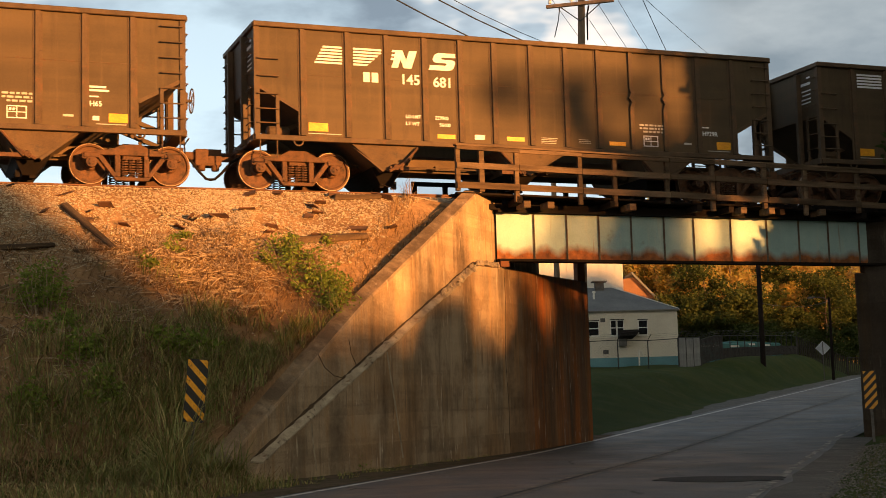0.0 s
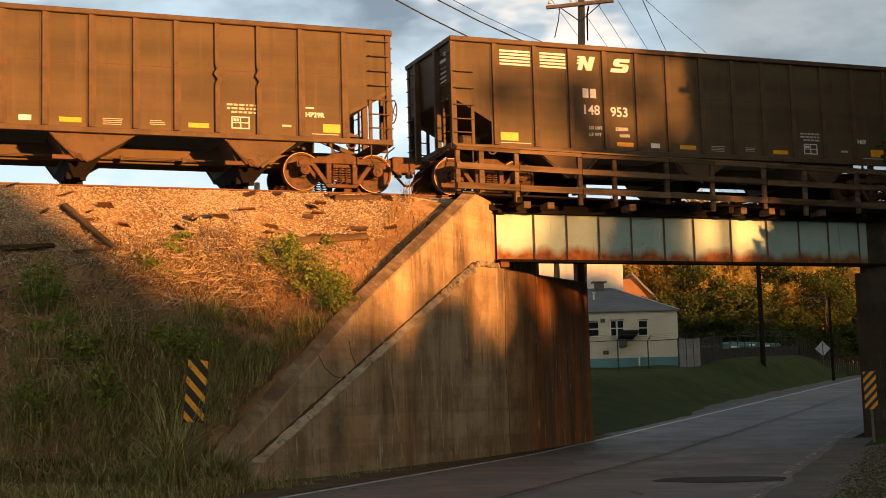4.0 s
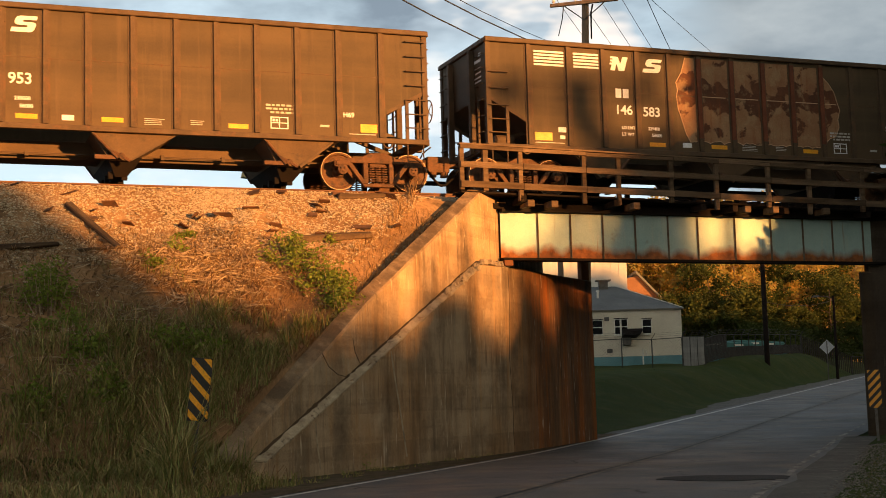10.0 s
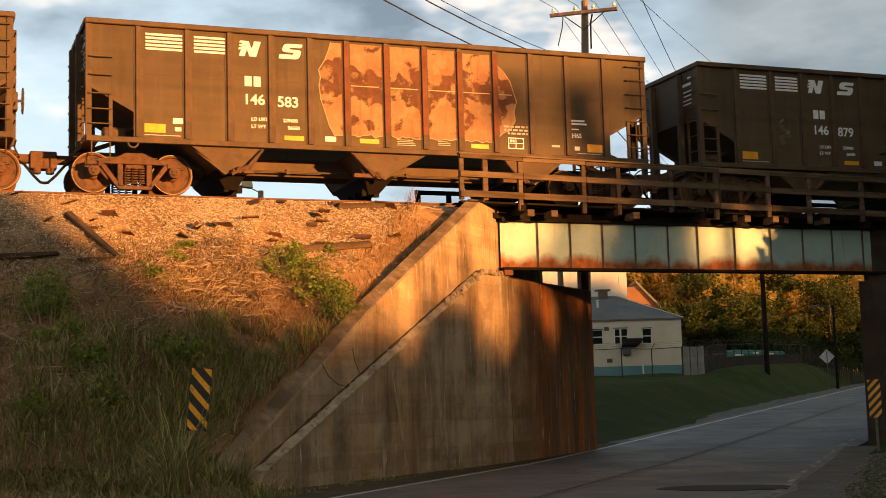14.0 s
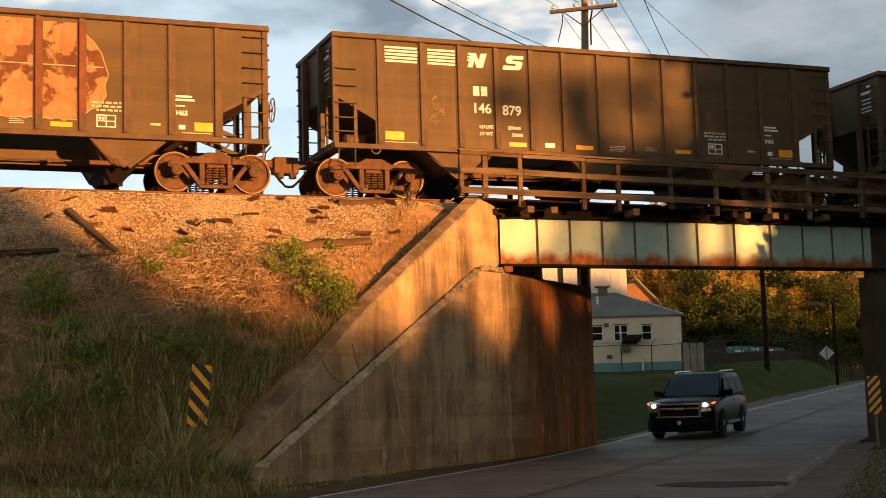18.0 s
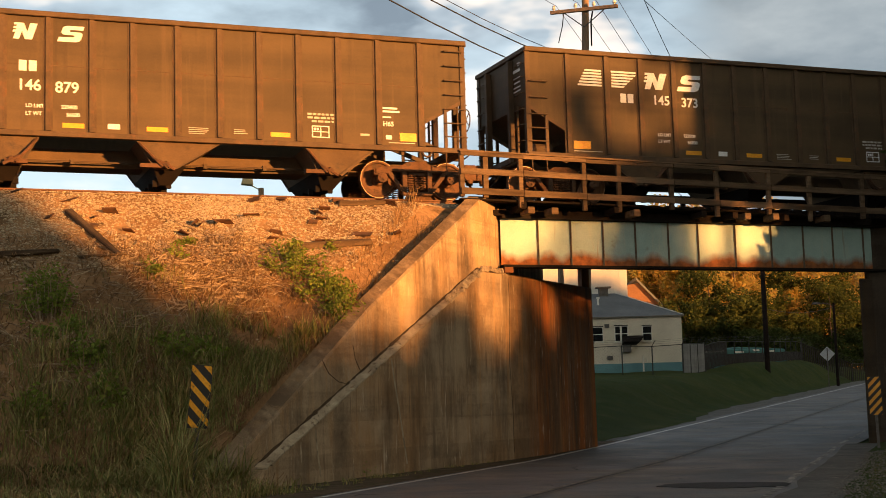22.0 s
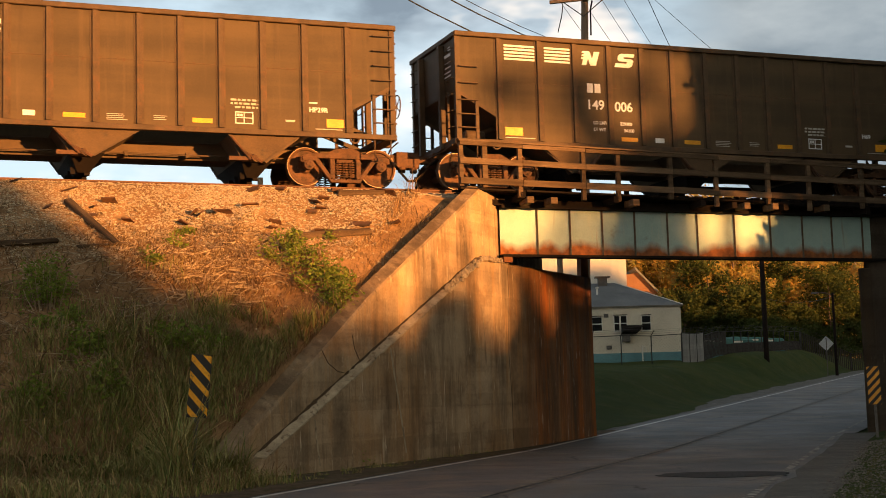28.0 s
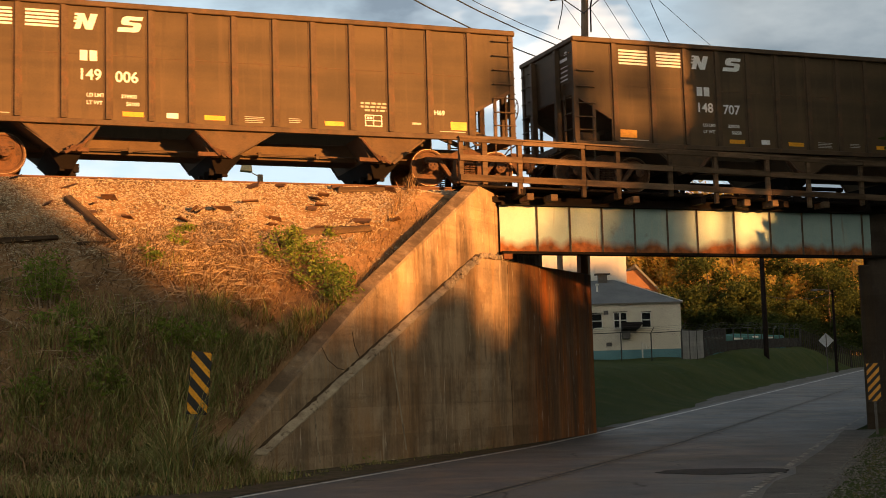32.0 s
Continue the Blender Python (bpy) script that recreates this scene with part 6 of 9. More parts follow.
LAWN = surface("mown_lawn", (0.05, 0.08, 0.018), (0.04, 0.06, 0.014), 0.4, 0.9, bump=0.0,
               island=[(0.03, 0.055, 0.012), (0.065, 0.10, 0.022), (0.10, 0.125, 0.032), (0.16, 0.14, 0.05)], spec=0.05)
blades(16000, 7, lawn, 0.035, 0.02, 2.5, "lawn_grass", LAWN, "mown grass rising to the fence", "grass")


def sticks(count, seed, place, length, radius, name, label):
    rnd = random.Random(seed)
    bm = bmesh.new()
    for _ in range(count):
        c = place(rnd)
        if c is None or (c - WALL_A).dot(Vector((WALL_D.y, -WALL_D.x, 0))) > -1.3 - length:
            continue
        l = length * (0.3 + 1.1 * rnd.random())
        a = rnd.random() * 6.28
        d = TRK_T * math.cos(a) + (TRK_B + Vector((0, 0, 0.7))) * math.sin(a) * 0.7
        r = radius * (0.5 + rnd.random())
        p = c + Vector((0, 0, 0.03 + 0.06 * rnd.random()))
        m = p + d * l * 0.5 + Vector((0, 0, 0.06 * l * rnd.random()))
        e = p + d * l + Vector((0, 0, (rnd.random() - 0.3) * 0.25 * l))
        rod(bm, p, m, r, 5, r * 0.9)
        rod(bm, m, e, r * 0.9, 5, r * 0.5)
    me = mesh_of(name, bm, STICK)
    return tagged(new(name, me), label, "sticks", kind="stuff")


sticks(2400, 21, straw, 0.5, 0.008, "dead_branches", "brown dead branches strewn on the bank")
def heap(r):
    u, n = -6.3 + 1.0 * r.gauss(0, 1), -4.2 + 0.75 * r.gauss(0, 1)
    return slope_at(u, n) if clear_of_wall(u + 0.3, n) and n < -2.2 else None


blades(5200, 19, heap, 0.20, 0.007, 2.2, "dry_straw", STRAW, "heaped dry straw and broken stalks on the bank", "straw")
sticks(900, 27, heap, 0.42, 0.009, "dead_branches", "pale broken stalks heaped on the bank")
sticks(45, 28, straw, 1.0, 0.022, "dead_branches", "thick dead branches lying on the bank")


sticks(420, 23, tall, 0.7, 0.008, "dead_branches", "brown dead stalks lying in the bank grass")
sticks(300, 24, rim, 0.5, 0.010, "dead_branches", "dry brown twigs on the shaded bank")


def leaf_cloud(rnd, centres, per, spread, size, verts, faces, flat=0.8):
    for c in centres:
        for _ in range(per):
            while True:
                o = Vector((rnd.uniform(-1, 1), rnd.uniform(-1, 1), rnd.uniform(-1, 1)))
                if o.length < 1:
                    break
            p = Vector(c) + Vector((o.x * spread, o.y * spread, o.z * spread * flat))
            s = size * (0.55 + 0.9 * rnd.random())
            d = Vector((rnd.uniform(-1, 1), rnd.uniform(-1, 1), rnd.uniform(-0.7, 0.5))).normalized()
            t = d.orthogonal().normalized()
            t = (t * math.cos(rnd.random() * 6.28) + d.cross(t) * math.sin(rnd.random() * 6.28)).normalized()
            i = len(verts)
            nrm = d.cross(t) * s * 0.12
            verts += [tuple(p - d * s * 0.6), tuple(p + t * s * 0.34 + nrm), tuple(p + d * s * 0.6), tuple(p - t * s * 0.34 + nrm)]
            faces += [(i, i + 1, i + 2), (i, i + 2, i + 3)]


def make_bush(u, n, w, h, count, seed, size, label):
    rnd = random.Random(seed)
    base = slope_at(u, n)
    b = thing("bush", label, "bush", Matrix.Translation(base))
    tips, bm = [], bmesh.new()
    for _ in range(count):
        a, q = rnd.random() * 6.28, rnd.random() ** 0.6
        du, dn = math.cos(a) * q * w, math.sin(a) * q * w * 0.75
        e = slope_at(u + du, n + dn) - base + Vector((0, 0, h * (0.35 + 0.65 * rnd.random()) * (1.1 - 0.5 * q)))
        s = (slope_at(u + du * 0.6, n + dn * 0.6) - base)
        rod(bm, s, e, 0.012, 4, 0.005)
        tips += [tuple(e), tuple(s.lerp(e, 0.6))]
    part("branchwork", bm, STICK, b)["kind"] = "stuff"
    verts, faces = [], []
    for tip in tips:
        leaf_cloud(rnd, [tip], rnd.randint(8, 34), rnd.uniform(0.10, 0.26), size, verts, faces)
    me = bpy.data.meshes.new("foliage")
    me.from_pydata(verts, [], faces)
    me.materials.append(LEAF)
    part("foliage", me, None, b)
    return b


make_bush(-4.75, -3.75, 0.62, 0.50, 34, 31, 0.055, "bright green leafy bush on the embankment")
make_bush(-4.30, -4.45, 0.60, 0.46, 36, 32, 0.055, "green leafy bush spreading down the embankment")
make_bush(-4.05, -5.15, 0.50, 0.50, 26, 38, 0.055, "green leafy bush low on the embankment by the wall")
make_bush(-9.6, -5.1, 0.5, 0.95, 40, 33, 0.055, "dark green shrub on the shaded bank")
make_bush(-7.0, -3.3, 0.16, 0.12, 5, 34, 0.06, "small green weed clump on the bank")
make_bush(-6.7, -2.75, 0.22, 0.10, 5, 35, 0.06, "small green weed clump on the bank")
make_bush(-7.6, -4.0, 0.16, 0.2, 6, 36, 0.07, "small green weed clump on the bank")
make_bush(-3.75, -2.95, 0.14, 0.16, 6, 37, 0.05, "small green weed by an old timber")


rnd_w = random.Random(91)
for k in range(13):
    u, n = -11.5 + 7.2 * rnd_w.random(), -5.6 - 2.6 * rnd_w.random()
    if clear_of_wall(u + 0.4, n):
        make_bush(u, n, 0.28 + 0.2 * rnd_w.random(), 0.25 + 0.3 * rnd_w.random(), 12, 200 + k, 0.075, "leafy green weed standing in the bank grass")


def old_timber(u0, n0, u1, n1, w, h, label, roll=0.0, lift=0.0, name="old_timber", wood=None):
    a, b = slope_at(u0, n0), slope_at(u1, n1)
    a.z += lift
    b.z += lift
    bm = bmesh.new()
    l = (b - a).length
    rnd = random.Random(int(abs(u0) * 100))
    pts0 = [(-w / 2, -h / 2), (w / 2, -h / 2), (w / 2 * 0.9, h / 2), (-w / 2, h / 2 * 0.85)]
    cuts = [0.0, 0.3, 0.62, 1.0]
    rings = [[bm.verts.new((l * c + 0.06 * rnd.uniform(-1, 1), y * (1 - 0.2 * c) + 0.012 * rnd.uniform(-1, 1), z * (1 - 0.25 * c) + 0.015 * rnd.uniform(-1, 1))) for y, z in pts0] for c in cuts]
    for ra, rb in zip(rings, rings[1:]):
        for i in range(4):
            bm.faces.new((ra[i], ra[(i + 1) % 4], rb[(i + 1) % 4], rb[i]))
    bm.faces.new(rings[0][::-1])
    bm.faces.new(rings[-1])
    d = (b - a).normalized()
    m = Matrix.Translation(a + Vector((0, 0, h * 0.3))) @ d.to_track_quat('X', 'Z').to_matrix().to_4x4() @ pose(0, 0, 0, roll, 0, 0)
    return solid(name, bm, wood or OLD_WOOD, label, "timber", m, bevel=0.02, group="old timbers on the bank")


old_timber(-4.55, -2.95, -2.75, -2.70, 0.24, 0.17, "weathered discarded railway tie lying on the bank", 8, 0.05)
old_timber(-8.95, -1.9, -8.15, -3.5, 0.15, 0.12, "dark rotten timber sliding down the bank", 15, 0.02, wood=OLD_WOOD)
old_timber(-10.6, -3.45, -9.3, -3.4, 0.16, 0.12, "grey timber half buried in the bank", 0, 0.04)
old_timber(-8.9, -3.6, -8.0, -3.45, 0.07, 0.06, "pale broken branch on the bank", 0, 0.05)
old_timber(-3.05, -1.25, -1.9, -1.15, 0.20, 0.16, "old tie end sunk in the ballast", 0, -0.02)
rnd_d = random.Random(77)
for k in range(26):
    u, n = -10 + 8.2 * rnd_d.random(), -1.0 - 1.7 * rnd_d.random()
    P = slope_at(u, n)
    w, d = 0.10 + 0.16 * rnd_d.random(), 0.05 + 0.07 * rnd_d.random()
    bm = bmesh.new()
    hull(bm, [(-w, -d, 0), (w * 0.9, -d * 0.8, 0), (w, d, 0), (-w * 0.8, d * 0.9, 0)], [(-w * 0.9, -d, 0.03), (w * 0.9, -d * 0.7, 0.035), (w, d, 0.03), (-w * 0.7, d * 0.9, 0.025)])
    solid("wood_scrap", bm, RUST, "rust-brown flat scrap lying on the ballast slope", "scrap", Matrix.Translation(P + Vector((0, 0, 0.05))) @ pose(0, 0, 0, 30 * rnd_d.random() + 15, 20 * (rnd_d.random() - 0.5), 360 * rnd_d.random()), group="scraps on the bank")


# ---- trees ----
BARK = surface("grey_brown_bark", (0.15, 0.105, 0.075), (0.09, 0.065, 0.048), 3, 0.95, bump=0.6, fine=25, stretch=(1, 1, 0.3))
AUTUMN = surface("autumn_leaves", (0.50, 0.42, 0.13), (0.32, 0.31, 0.10), 0.35, 0.7, bump=0.0,
                 island=[(0.26, 0.25, 0.07), (0.44, 0.34, 0.10), (0.50, 0.32, 0.10), (0.40, 0.22, 0.085), (0.34, 0.33, 0.09), (0.46, 0.27, 0.09)], leafy=0.6, spec=0.05)
GREEN = surface("dark_green_leaves", (0.05, 0.07, 0.02), (0.035, 0.05, 0.016), 0.5, 0.7, bump=0.0,
                island=[(0.03, 0.045, 0.012), (0.06, 0.08, 0.02), (0.09, 0.10, 0.03), (0.045, 0.06, 0.018)], leafy=0.35, spec=0.06)


def make_tree(seed, height, spread, leaf, per, material, label, bare=0.28):
    rnd = random.Random(seed)
    t = thing("tree", label, "tree")
    bm = bmesh.new()
    p, r = Vector((0, 0, -0.3)), height * 0.018
    tips = []
    for k in range(6):
        q = p + Vector((rnd.uniform(-1, 1) * 0.03 * height, rnd.uniform(-1, 1) * 0.03 * height, height * 0.15))
        rod(bm, p, q, r, 8, r * 0.8)
        p, r = q, r * 0.8
        if q.z > height * bare:
            for _ in range(3 if k < 5 else 4):
                a = rnd.random() * 6.28
                l = spread * (0.55 + 0.6 * rnd.random()) * (1.15 - 0.55 * abs(q.z / height - 0.5) * 2)
                mid_ = q + Vector((math.cos(a) * l * 0.5, math.sin(a) * l * 0.5, height * 0.06))
                e = q + Vector((math.cos(a) * l, math.sin(a) * l, height * (0.05 + 0.12 * rnd.random())))
                rod(bm, q, mid_, r * 0.5, 5, r * 0.35)
                rod(bm, mid_, e, r * 0.35, 5, r * 0.12)
                for f in (0.35, 0.6, 0.85, 1.05):
                    c = q.lerp(e, f) + Vector((rnd.uniform(-1, 1), rnd.uniform(-1, 1), rnd.uniform(-0.5, 1))) * spread * 0.22
                    tips.append(tuple(c))
    part("trunk", bm, BARK, t)
    verts, faces = [], []
    leaf_cloud(rnd, tips, per, spread * 0.26, leaf, verts, faces, 0.75)
    me = bpy.data.meshes.new("crown")
    me.from_pydata(verts, [], faces)
    me.materials.append(material)
    part("crown", me, None, t)
    return t


def plant(src, x, y, rz, s, z=None):
    ob = copy_thing(src, pose(x, y, ground_at(x, y) if z is None else z, 0, 0, rz))
    ob.scale = (s, s, s * (0.9 + 0.2 * ((x * 7.3) % 1)))
    return ob


TREES = [make_tree(41, 13, 4.2, 0.33, 80, AUTUMN, "broad tree turning yellow and brown in autumn"),
         make_tree(42, 15, 3.8, 0.32, 80, AUTUMN, "tall tree turning yellow-green in autumn"),
         make_tree(43, 11, 4.0, 0.32, 80, GREEN, "dark green broad-leaved tree"),
         make_tree(44, 7, 3.4, 0.3, 80, GREEN, "dense dark green undergrowth tree", 0.12)]
for src, (x, y, r) in zip(TREES, ((27, 158, 20), (33, 163, 70), (40, 168, 10), (30, 148, 50))):
    src.matrix_basis = pose(x, y, ground_at(x, y), 0, 0, r)
rnd_t = random.Random(5)
for k in range(46):
    row = k % 4
    x = (23 if row in (0, 3) else 18) + 34 * (k // 4 + rnd_t.random()) / 12
    y = (154, 164, 174, 143)[row] + 5 * rnd_t.random() + 0.85 * (x - 20)
    src = TREES[(0, 1, 0, 3)[row] if rnd_t.random() < 0.9 else 2]
    plant(src, x, y, 360 * rnd_t.random(), (0.95 + 0.35 * rnd_t.random()) * (1.0, 1.0, 1.3, 0.72)[row])
# Unseen trees on the right, added to block sky light and reflections.
for x, y, r, sc in ((26.5, 30, 10, 1.0), (29, 38, 80, 1.1), (33, 45, 200, 1.0), (38, 37, 300, 1.2), (30, 55, 150, 1.0), (40, 54, 250, 1.1), (35, 66, 40, 1.0), (16.8, 33.6, 120, 0.95), (21, 36, 190, 1.05), (24, 33, 60, 1.0), (28.5, 27.5, 310, 1.15)):
    plant(TREES[2], x, y, r, sc)


def far_woods():
    """A wooded hillside that closes the view behind the nearer trees."""
    rnd = random.Random(71)
    verts, faces = [], []
    xs = spaced([(-10, 130, 3.0)])
    rows = [(0.0, 0.0), (1.5, 6.0), (5.0, 11.0), (11.0, 16.0), (22.0, 18.5), (40.0, 20.0)]
    for x in xs:
        for d, z in rows:
            y = 172 + 0.85 * (x - 20) + d + 2.0 * noise.noise((x * 0.2, d, 4.4))
            verts.append((x, y, 2.0 + z + 1.2 * noise.noise((x * 0.35, d * 0.3, 1.7))))
    m = len(rows)
    for i in range(len(xs) - 1):
        for j in range(m - 1):
            faces.append((i * m + j, (i + 1) * m + j, (i + 1) * m + j + 1, i * m + j + 1))
    for _ in range(420):
        x = rnd.uniform(10, 75)
        d, z = rows[min(4, int(rnd.random() ** 1.3 * 5))]
        c = (x, 171 + 0.85 * (x - 20) + d + rnd.uniform(-2, 1), 2.0 + z + rnd.uniform(-1, 2.2))
        leaf_cloud(rnd, [c], 130, 1.8, 0.50, verts, faces, 0.8)
    raw("far_woods", verts, faces, AUTUMN, "autumn woods in yellow, brown and green on a far slope", "woods")
    rnd = random.Random(72)
    verts, faces = [], []
    for _ in range(260):
        x = rnd.uniform(22, 62)
        y = 140 + 0.85 * (x - 20) + rnd.uniform(0, 8)
        if road_left(y) - 3 < x < road_right(y) + 3:
            continue
        c = (x, y, ground_at(x, y) + rnd.uniform(0.3, 4.2))
        leaf_cloud(rnd, [c], 90, 1.25, 0.33, verts, faces, 0.9)
    raw("thicket", verts, faces, GREEN, "dark green thicket at the foot of the woods", "thicket")


far_woods()
# ---- signs, poles, wires ----
SIGN_YELLOW = surface("worn_yellow_sign", (0.86, 0.37, 0.012), (0.72, 0.29, 0.012), 5, 0.5, bump=0.05, fine=60, spots=(0.10, 0.06, 0.02), spot_at=(0.58, 0.66))
SIGN_BLACK = surface("worn_black_sign", (0.022, 0.019, 0.016), (0.032, 0.026, 0.02), 5, 0.6, bump=0.05)
SIGN_GREY = surface("bare_sign_back", (0.42, 0.44, 0.46), (0.34, 0.36, 0.38), 3, 0.45, 0.5, bump=0.05)
STEEL_POST = surface("galvanised_post", (0.12, 0.11, 0.10), (0.08, 0.072, 0.064), 6, 0.6, 0.4, bump=0.1)
POLE_WOOD = surface("weathered_pole_wood", (0.30, 0.20, 0.125), (0.20, 0.135, 0.09), 1.5, 0.9, bump=0.4, fine=30, stretch=(3, 3, 0.25))
WIRE = plain("black_cable", (0.02, 0.02, 0.02), 0.6)
PORCELAIN = plain("white_porcelain", (0.75, 0.74, 0.70), 0.25)


def marker(m, flip, label, low, gap=0.25, band=0.105, paint_=None):
    """An object-marker board, 0.305 m by 0.914 m, with diagonal stripes on a steel post."""
    s = thing("object_marker_sign", label, "road sign", m)
    bm = bmesh.new()
    box(bm, -0.03, 0.03, 0.012, 0.05, low, 1.5)
    part("post", bm, STEEL_POST, s)
    bm = bmesh.new()
    box(bm, -0.1525, 0.1525, -0.004, 0.0, 0.75, 1.664)
    part("panel", bm, SIGN_BLACK, s, bevel=0.001)
    for k in range(-2, 6):
        z0 = 0.75 + k * gap + 0.03
        a, b = (-0.145, 0.145)
        zl, zr = (z0 + 0.29, z0) if not flip else (z0, z0 + 0.29)
        quad = [(a, zl), (b, zr), (b, zr + band), (a, zl + band)]
        # trim the band to the board
        poly = quad
        for lim, sign in ((0.758, 1), (1.655, -1)):
            out = []
            for (x0, y0), (x1, y1) in zip(poly, poly[1:] + poly[:1]):
                in0, in1 = sign * (y0 - lim) >= 0, sign * (y1 - lim) >= 0
                if in0:
                    out.append((x0, y0))
                if in0 != in1:
                    t = (lim - y0) / (y1 - y0)
                    out.append((x0 + t * (x1 - x0), lim))
            poly = out
        if len(poly) > 2:
            bm = bmesh.new()
            prism(bm, poly, -0.008, -0.0045)
            part("stripe", bm, paint_ or SIGN_YELLOW, s)
    return s


def sign_side(r):
    P = Vector((-3.94 + 0.10 * r.gauss(0, 1), 19.98 + 0.12 * r.gauss(0, 1), 0))
    return Vector((P.x, P.y, ground_at(P.x, P.y)))


tufts(26, 106, sign_side, 14, 1.75, 0.007, "tall_grass", GRASS, "tall grass grown up round the striped marker", "grass")
marker(Matrix.Translation((-3.75, 20.33, 0.33)) @ pose(0, 0, 0, 0, 5.5, 4), False, "leaning yellow and black striped marker sign in tall grass", -0.5)
marker(Matrix.Translation((10.1, 33.5, 0.08)) @ pose(0, 0, 0, 0, -1.0, -12), True, "orange and black striped marker sign beside the abutment", -0.25, 0.20, 0.10, surface("faded_orange_sign", (0.66, 0.30, 0.035), (0.54, 0.23, 0.03), 5, 0.55, bump=0.05, fine=60))


def diamond():
    s = thing("diamond_sign", "grey back of a diamond road sign on a steel post", "road sign", pose(28.3, 105.3, ground_at(28.3, 105.3), 0, 0, -8))
    top = 4.58 - ground_at(28.3, 105.3)
    bm = bmesh.new()
    prism(bm, [(-0.56, top), (0, top - 0.56), (0.56, top), (0, top + 0.56)], -0.004, 0.0)
    part("panel", bm, SIGN_GREY, s)
    bm = bmesh.new()
    box(bm, -0.035, 0.035, -0.05, -0.006, -0.3, top + 0.45)
    part("post", bm, STEEL_POST, s)


diamond()


def hanging(a, b, sag, k=14):
    a, b = Vector(a), Vector(b)
    return [a.lerp(b, i / k) + Vector((0, 0, -sag * 4 * (i / k) * (1 - i / k))) for i in range(k + 1)]


def wire(a, b, sag, r, label="thin black overhead wire"):
    bm = bmesh.new()
    tube(bm, hanging(a, b, sag), r, 4)
    return solid("overhead_wire", bm, WIRE, label, "wire", group="overhead wires")


def pole(x, y, top, label, arm=True, r=0.14, lean=0.0, wood=None):
    wood = wood or POLE_WOOD
    z = ground_at(x, y)
    p = thing("utility_pole", label, "utility pole", pose(x, y, z, 0, lean, 0) @ pose(0, 0, 0, 0, 0, -22), group="poles along the road")
    bm = bmesh.new()
    rod(bm, (0, 0, -0.4), (0, 0, top - z), r * 1.25, 12, r * 0.85)
    part("pole", bm, wood, p)
    if arm:
        h = top - z - 0.45
        bm = bmesh.new()
        box(bm, -1.2, 1.2, -0.24, -0.13, h - 0.06, h + 0.06)
        part("crossarm", bm, wood, p, bevel=0.01)
        for s in (-1, 1):
            bm = bmesh.new()
            rod(bm, (s * 0.7, -0.12, h - 0.05), (0, -0.13, h - 0.6), 0.02, 5)
            part("brace", bm, STEEL_POST, p)
        for q in (-1.08, -0.3, 0.35, 1.08):
            bm = bmesh.new()
            turned(bm, [(0.02, h + 0.06), (0.025, h + 0.10), (0.065, h + 0.12), (0.07, h + 0.16), (0.045, h + 0.19), (0.055, h + 0.22), (0.02, h + 0.25)], 10, 'Z')
            part("insulator", bm, PORCELAIN, p, m=pose(q, -0.185, 0))
        bm = bmesh.new()
        tube(bm, [(-0.72, -0.2, h - 0.08), (-0.76, -0.2, h - 0.5), (-0.9, -0.2, h - 1.1)], 0.018, 5)
        part("jumper", bm, WIRE, p)
        bm = bmesh.new()
        tube(bm, [(0.32, -0.2, h - 0.1), (0.26, -0.2, h - 0.4), (0.27, -0.18, h - 1.3)], 0.03, 5)
        part("jumper", bm, DARK_STEEL, p)
    return p


pole(4.5, 46.95, 15.2, "sunlit wooden utility pole with a crossarm and insulators", lean=2.0)
# Near-black timber on this pole stands for the shade it is in.
pole(21.3, 94.3, 14.8, "wooden utility pole on the grass bank, dark for its shade", r=0.15, wood=TIE_WOOD)
slim = pole(29.45, 107.0, 8.5, "slim wooden lamp pole beside the road", arm=False, r=0.1, wood=TIE_WOOD)
top_ = 8.5 - ground_at(29.45, 107.0)
bm = bmesh.new()
tube(bm, [(0, 0, top_ - 0.25), (-0.5, 0, top_ + 0.02), (-1.1, 0, top_ + 0.05)], 0.035, 6)
arm_ = part("lamp_arm", bm, STEEL_POST, slim)
bm = bmesh.new()
hull(bm, [(-1.65, -0.13, top_ - 0.02), (-1.05, -0.10, top_ - 0.02), (-1.05, 0.10, top_ - 0.02), (-1.65, 0.13, top_ - 0.02)], [(-1.55, -0.09, top_ + 0.12), (-1.05, -0.07, top_ + 0.12), (-1.05, 0.07, top_ + 0.12), (-1.55, 0.09, top_ + 0.12)])
part("lamp_head", bm, STEEL_POST, arm_)
pole(4.1, 50.5, 11.0, "wooden pole standing behind the bridge", arm=False, r=0.1)
pole(-13.0, 3.5, 15.2, "wooden utility pole beside the road", r=0.15)
pole(33.8, 12.8, 16.0, "wooden utility pole across the road", r=0.15)
PREV, P1, P2 = (-13.0, 3.5), (5.02, 46.9), (21.3, 94.3)
for dx, h0, h1, sag, r in ((0.0, 12.6, 12.0, 1.5, 0.018), (0.05, 13.2, 12.65, 1.6, 0.018), (0.12, 13.3, 12.85, 1.6, 0.010)):
    wire((PREV[0] + dx, PREV[1], h0), (P1[0] + dx - 0.15, P1[1] - 0.2, h1), sag, r, "thick black overhead cable")
    wire((P1[0] + dx - 0.15, P1[1] + 0.2, h1), (P2[0] + dx, P2[1], h1 - 1), 0.8, r, "thick black overhead cable")
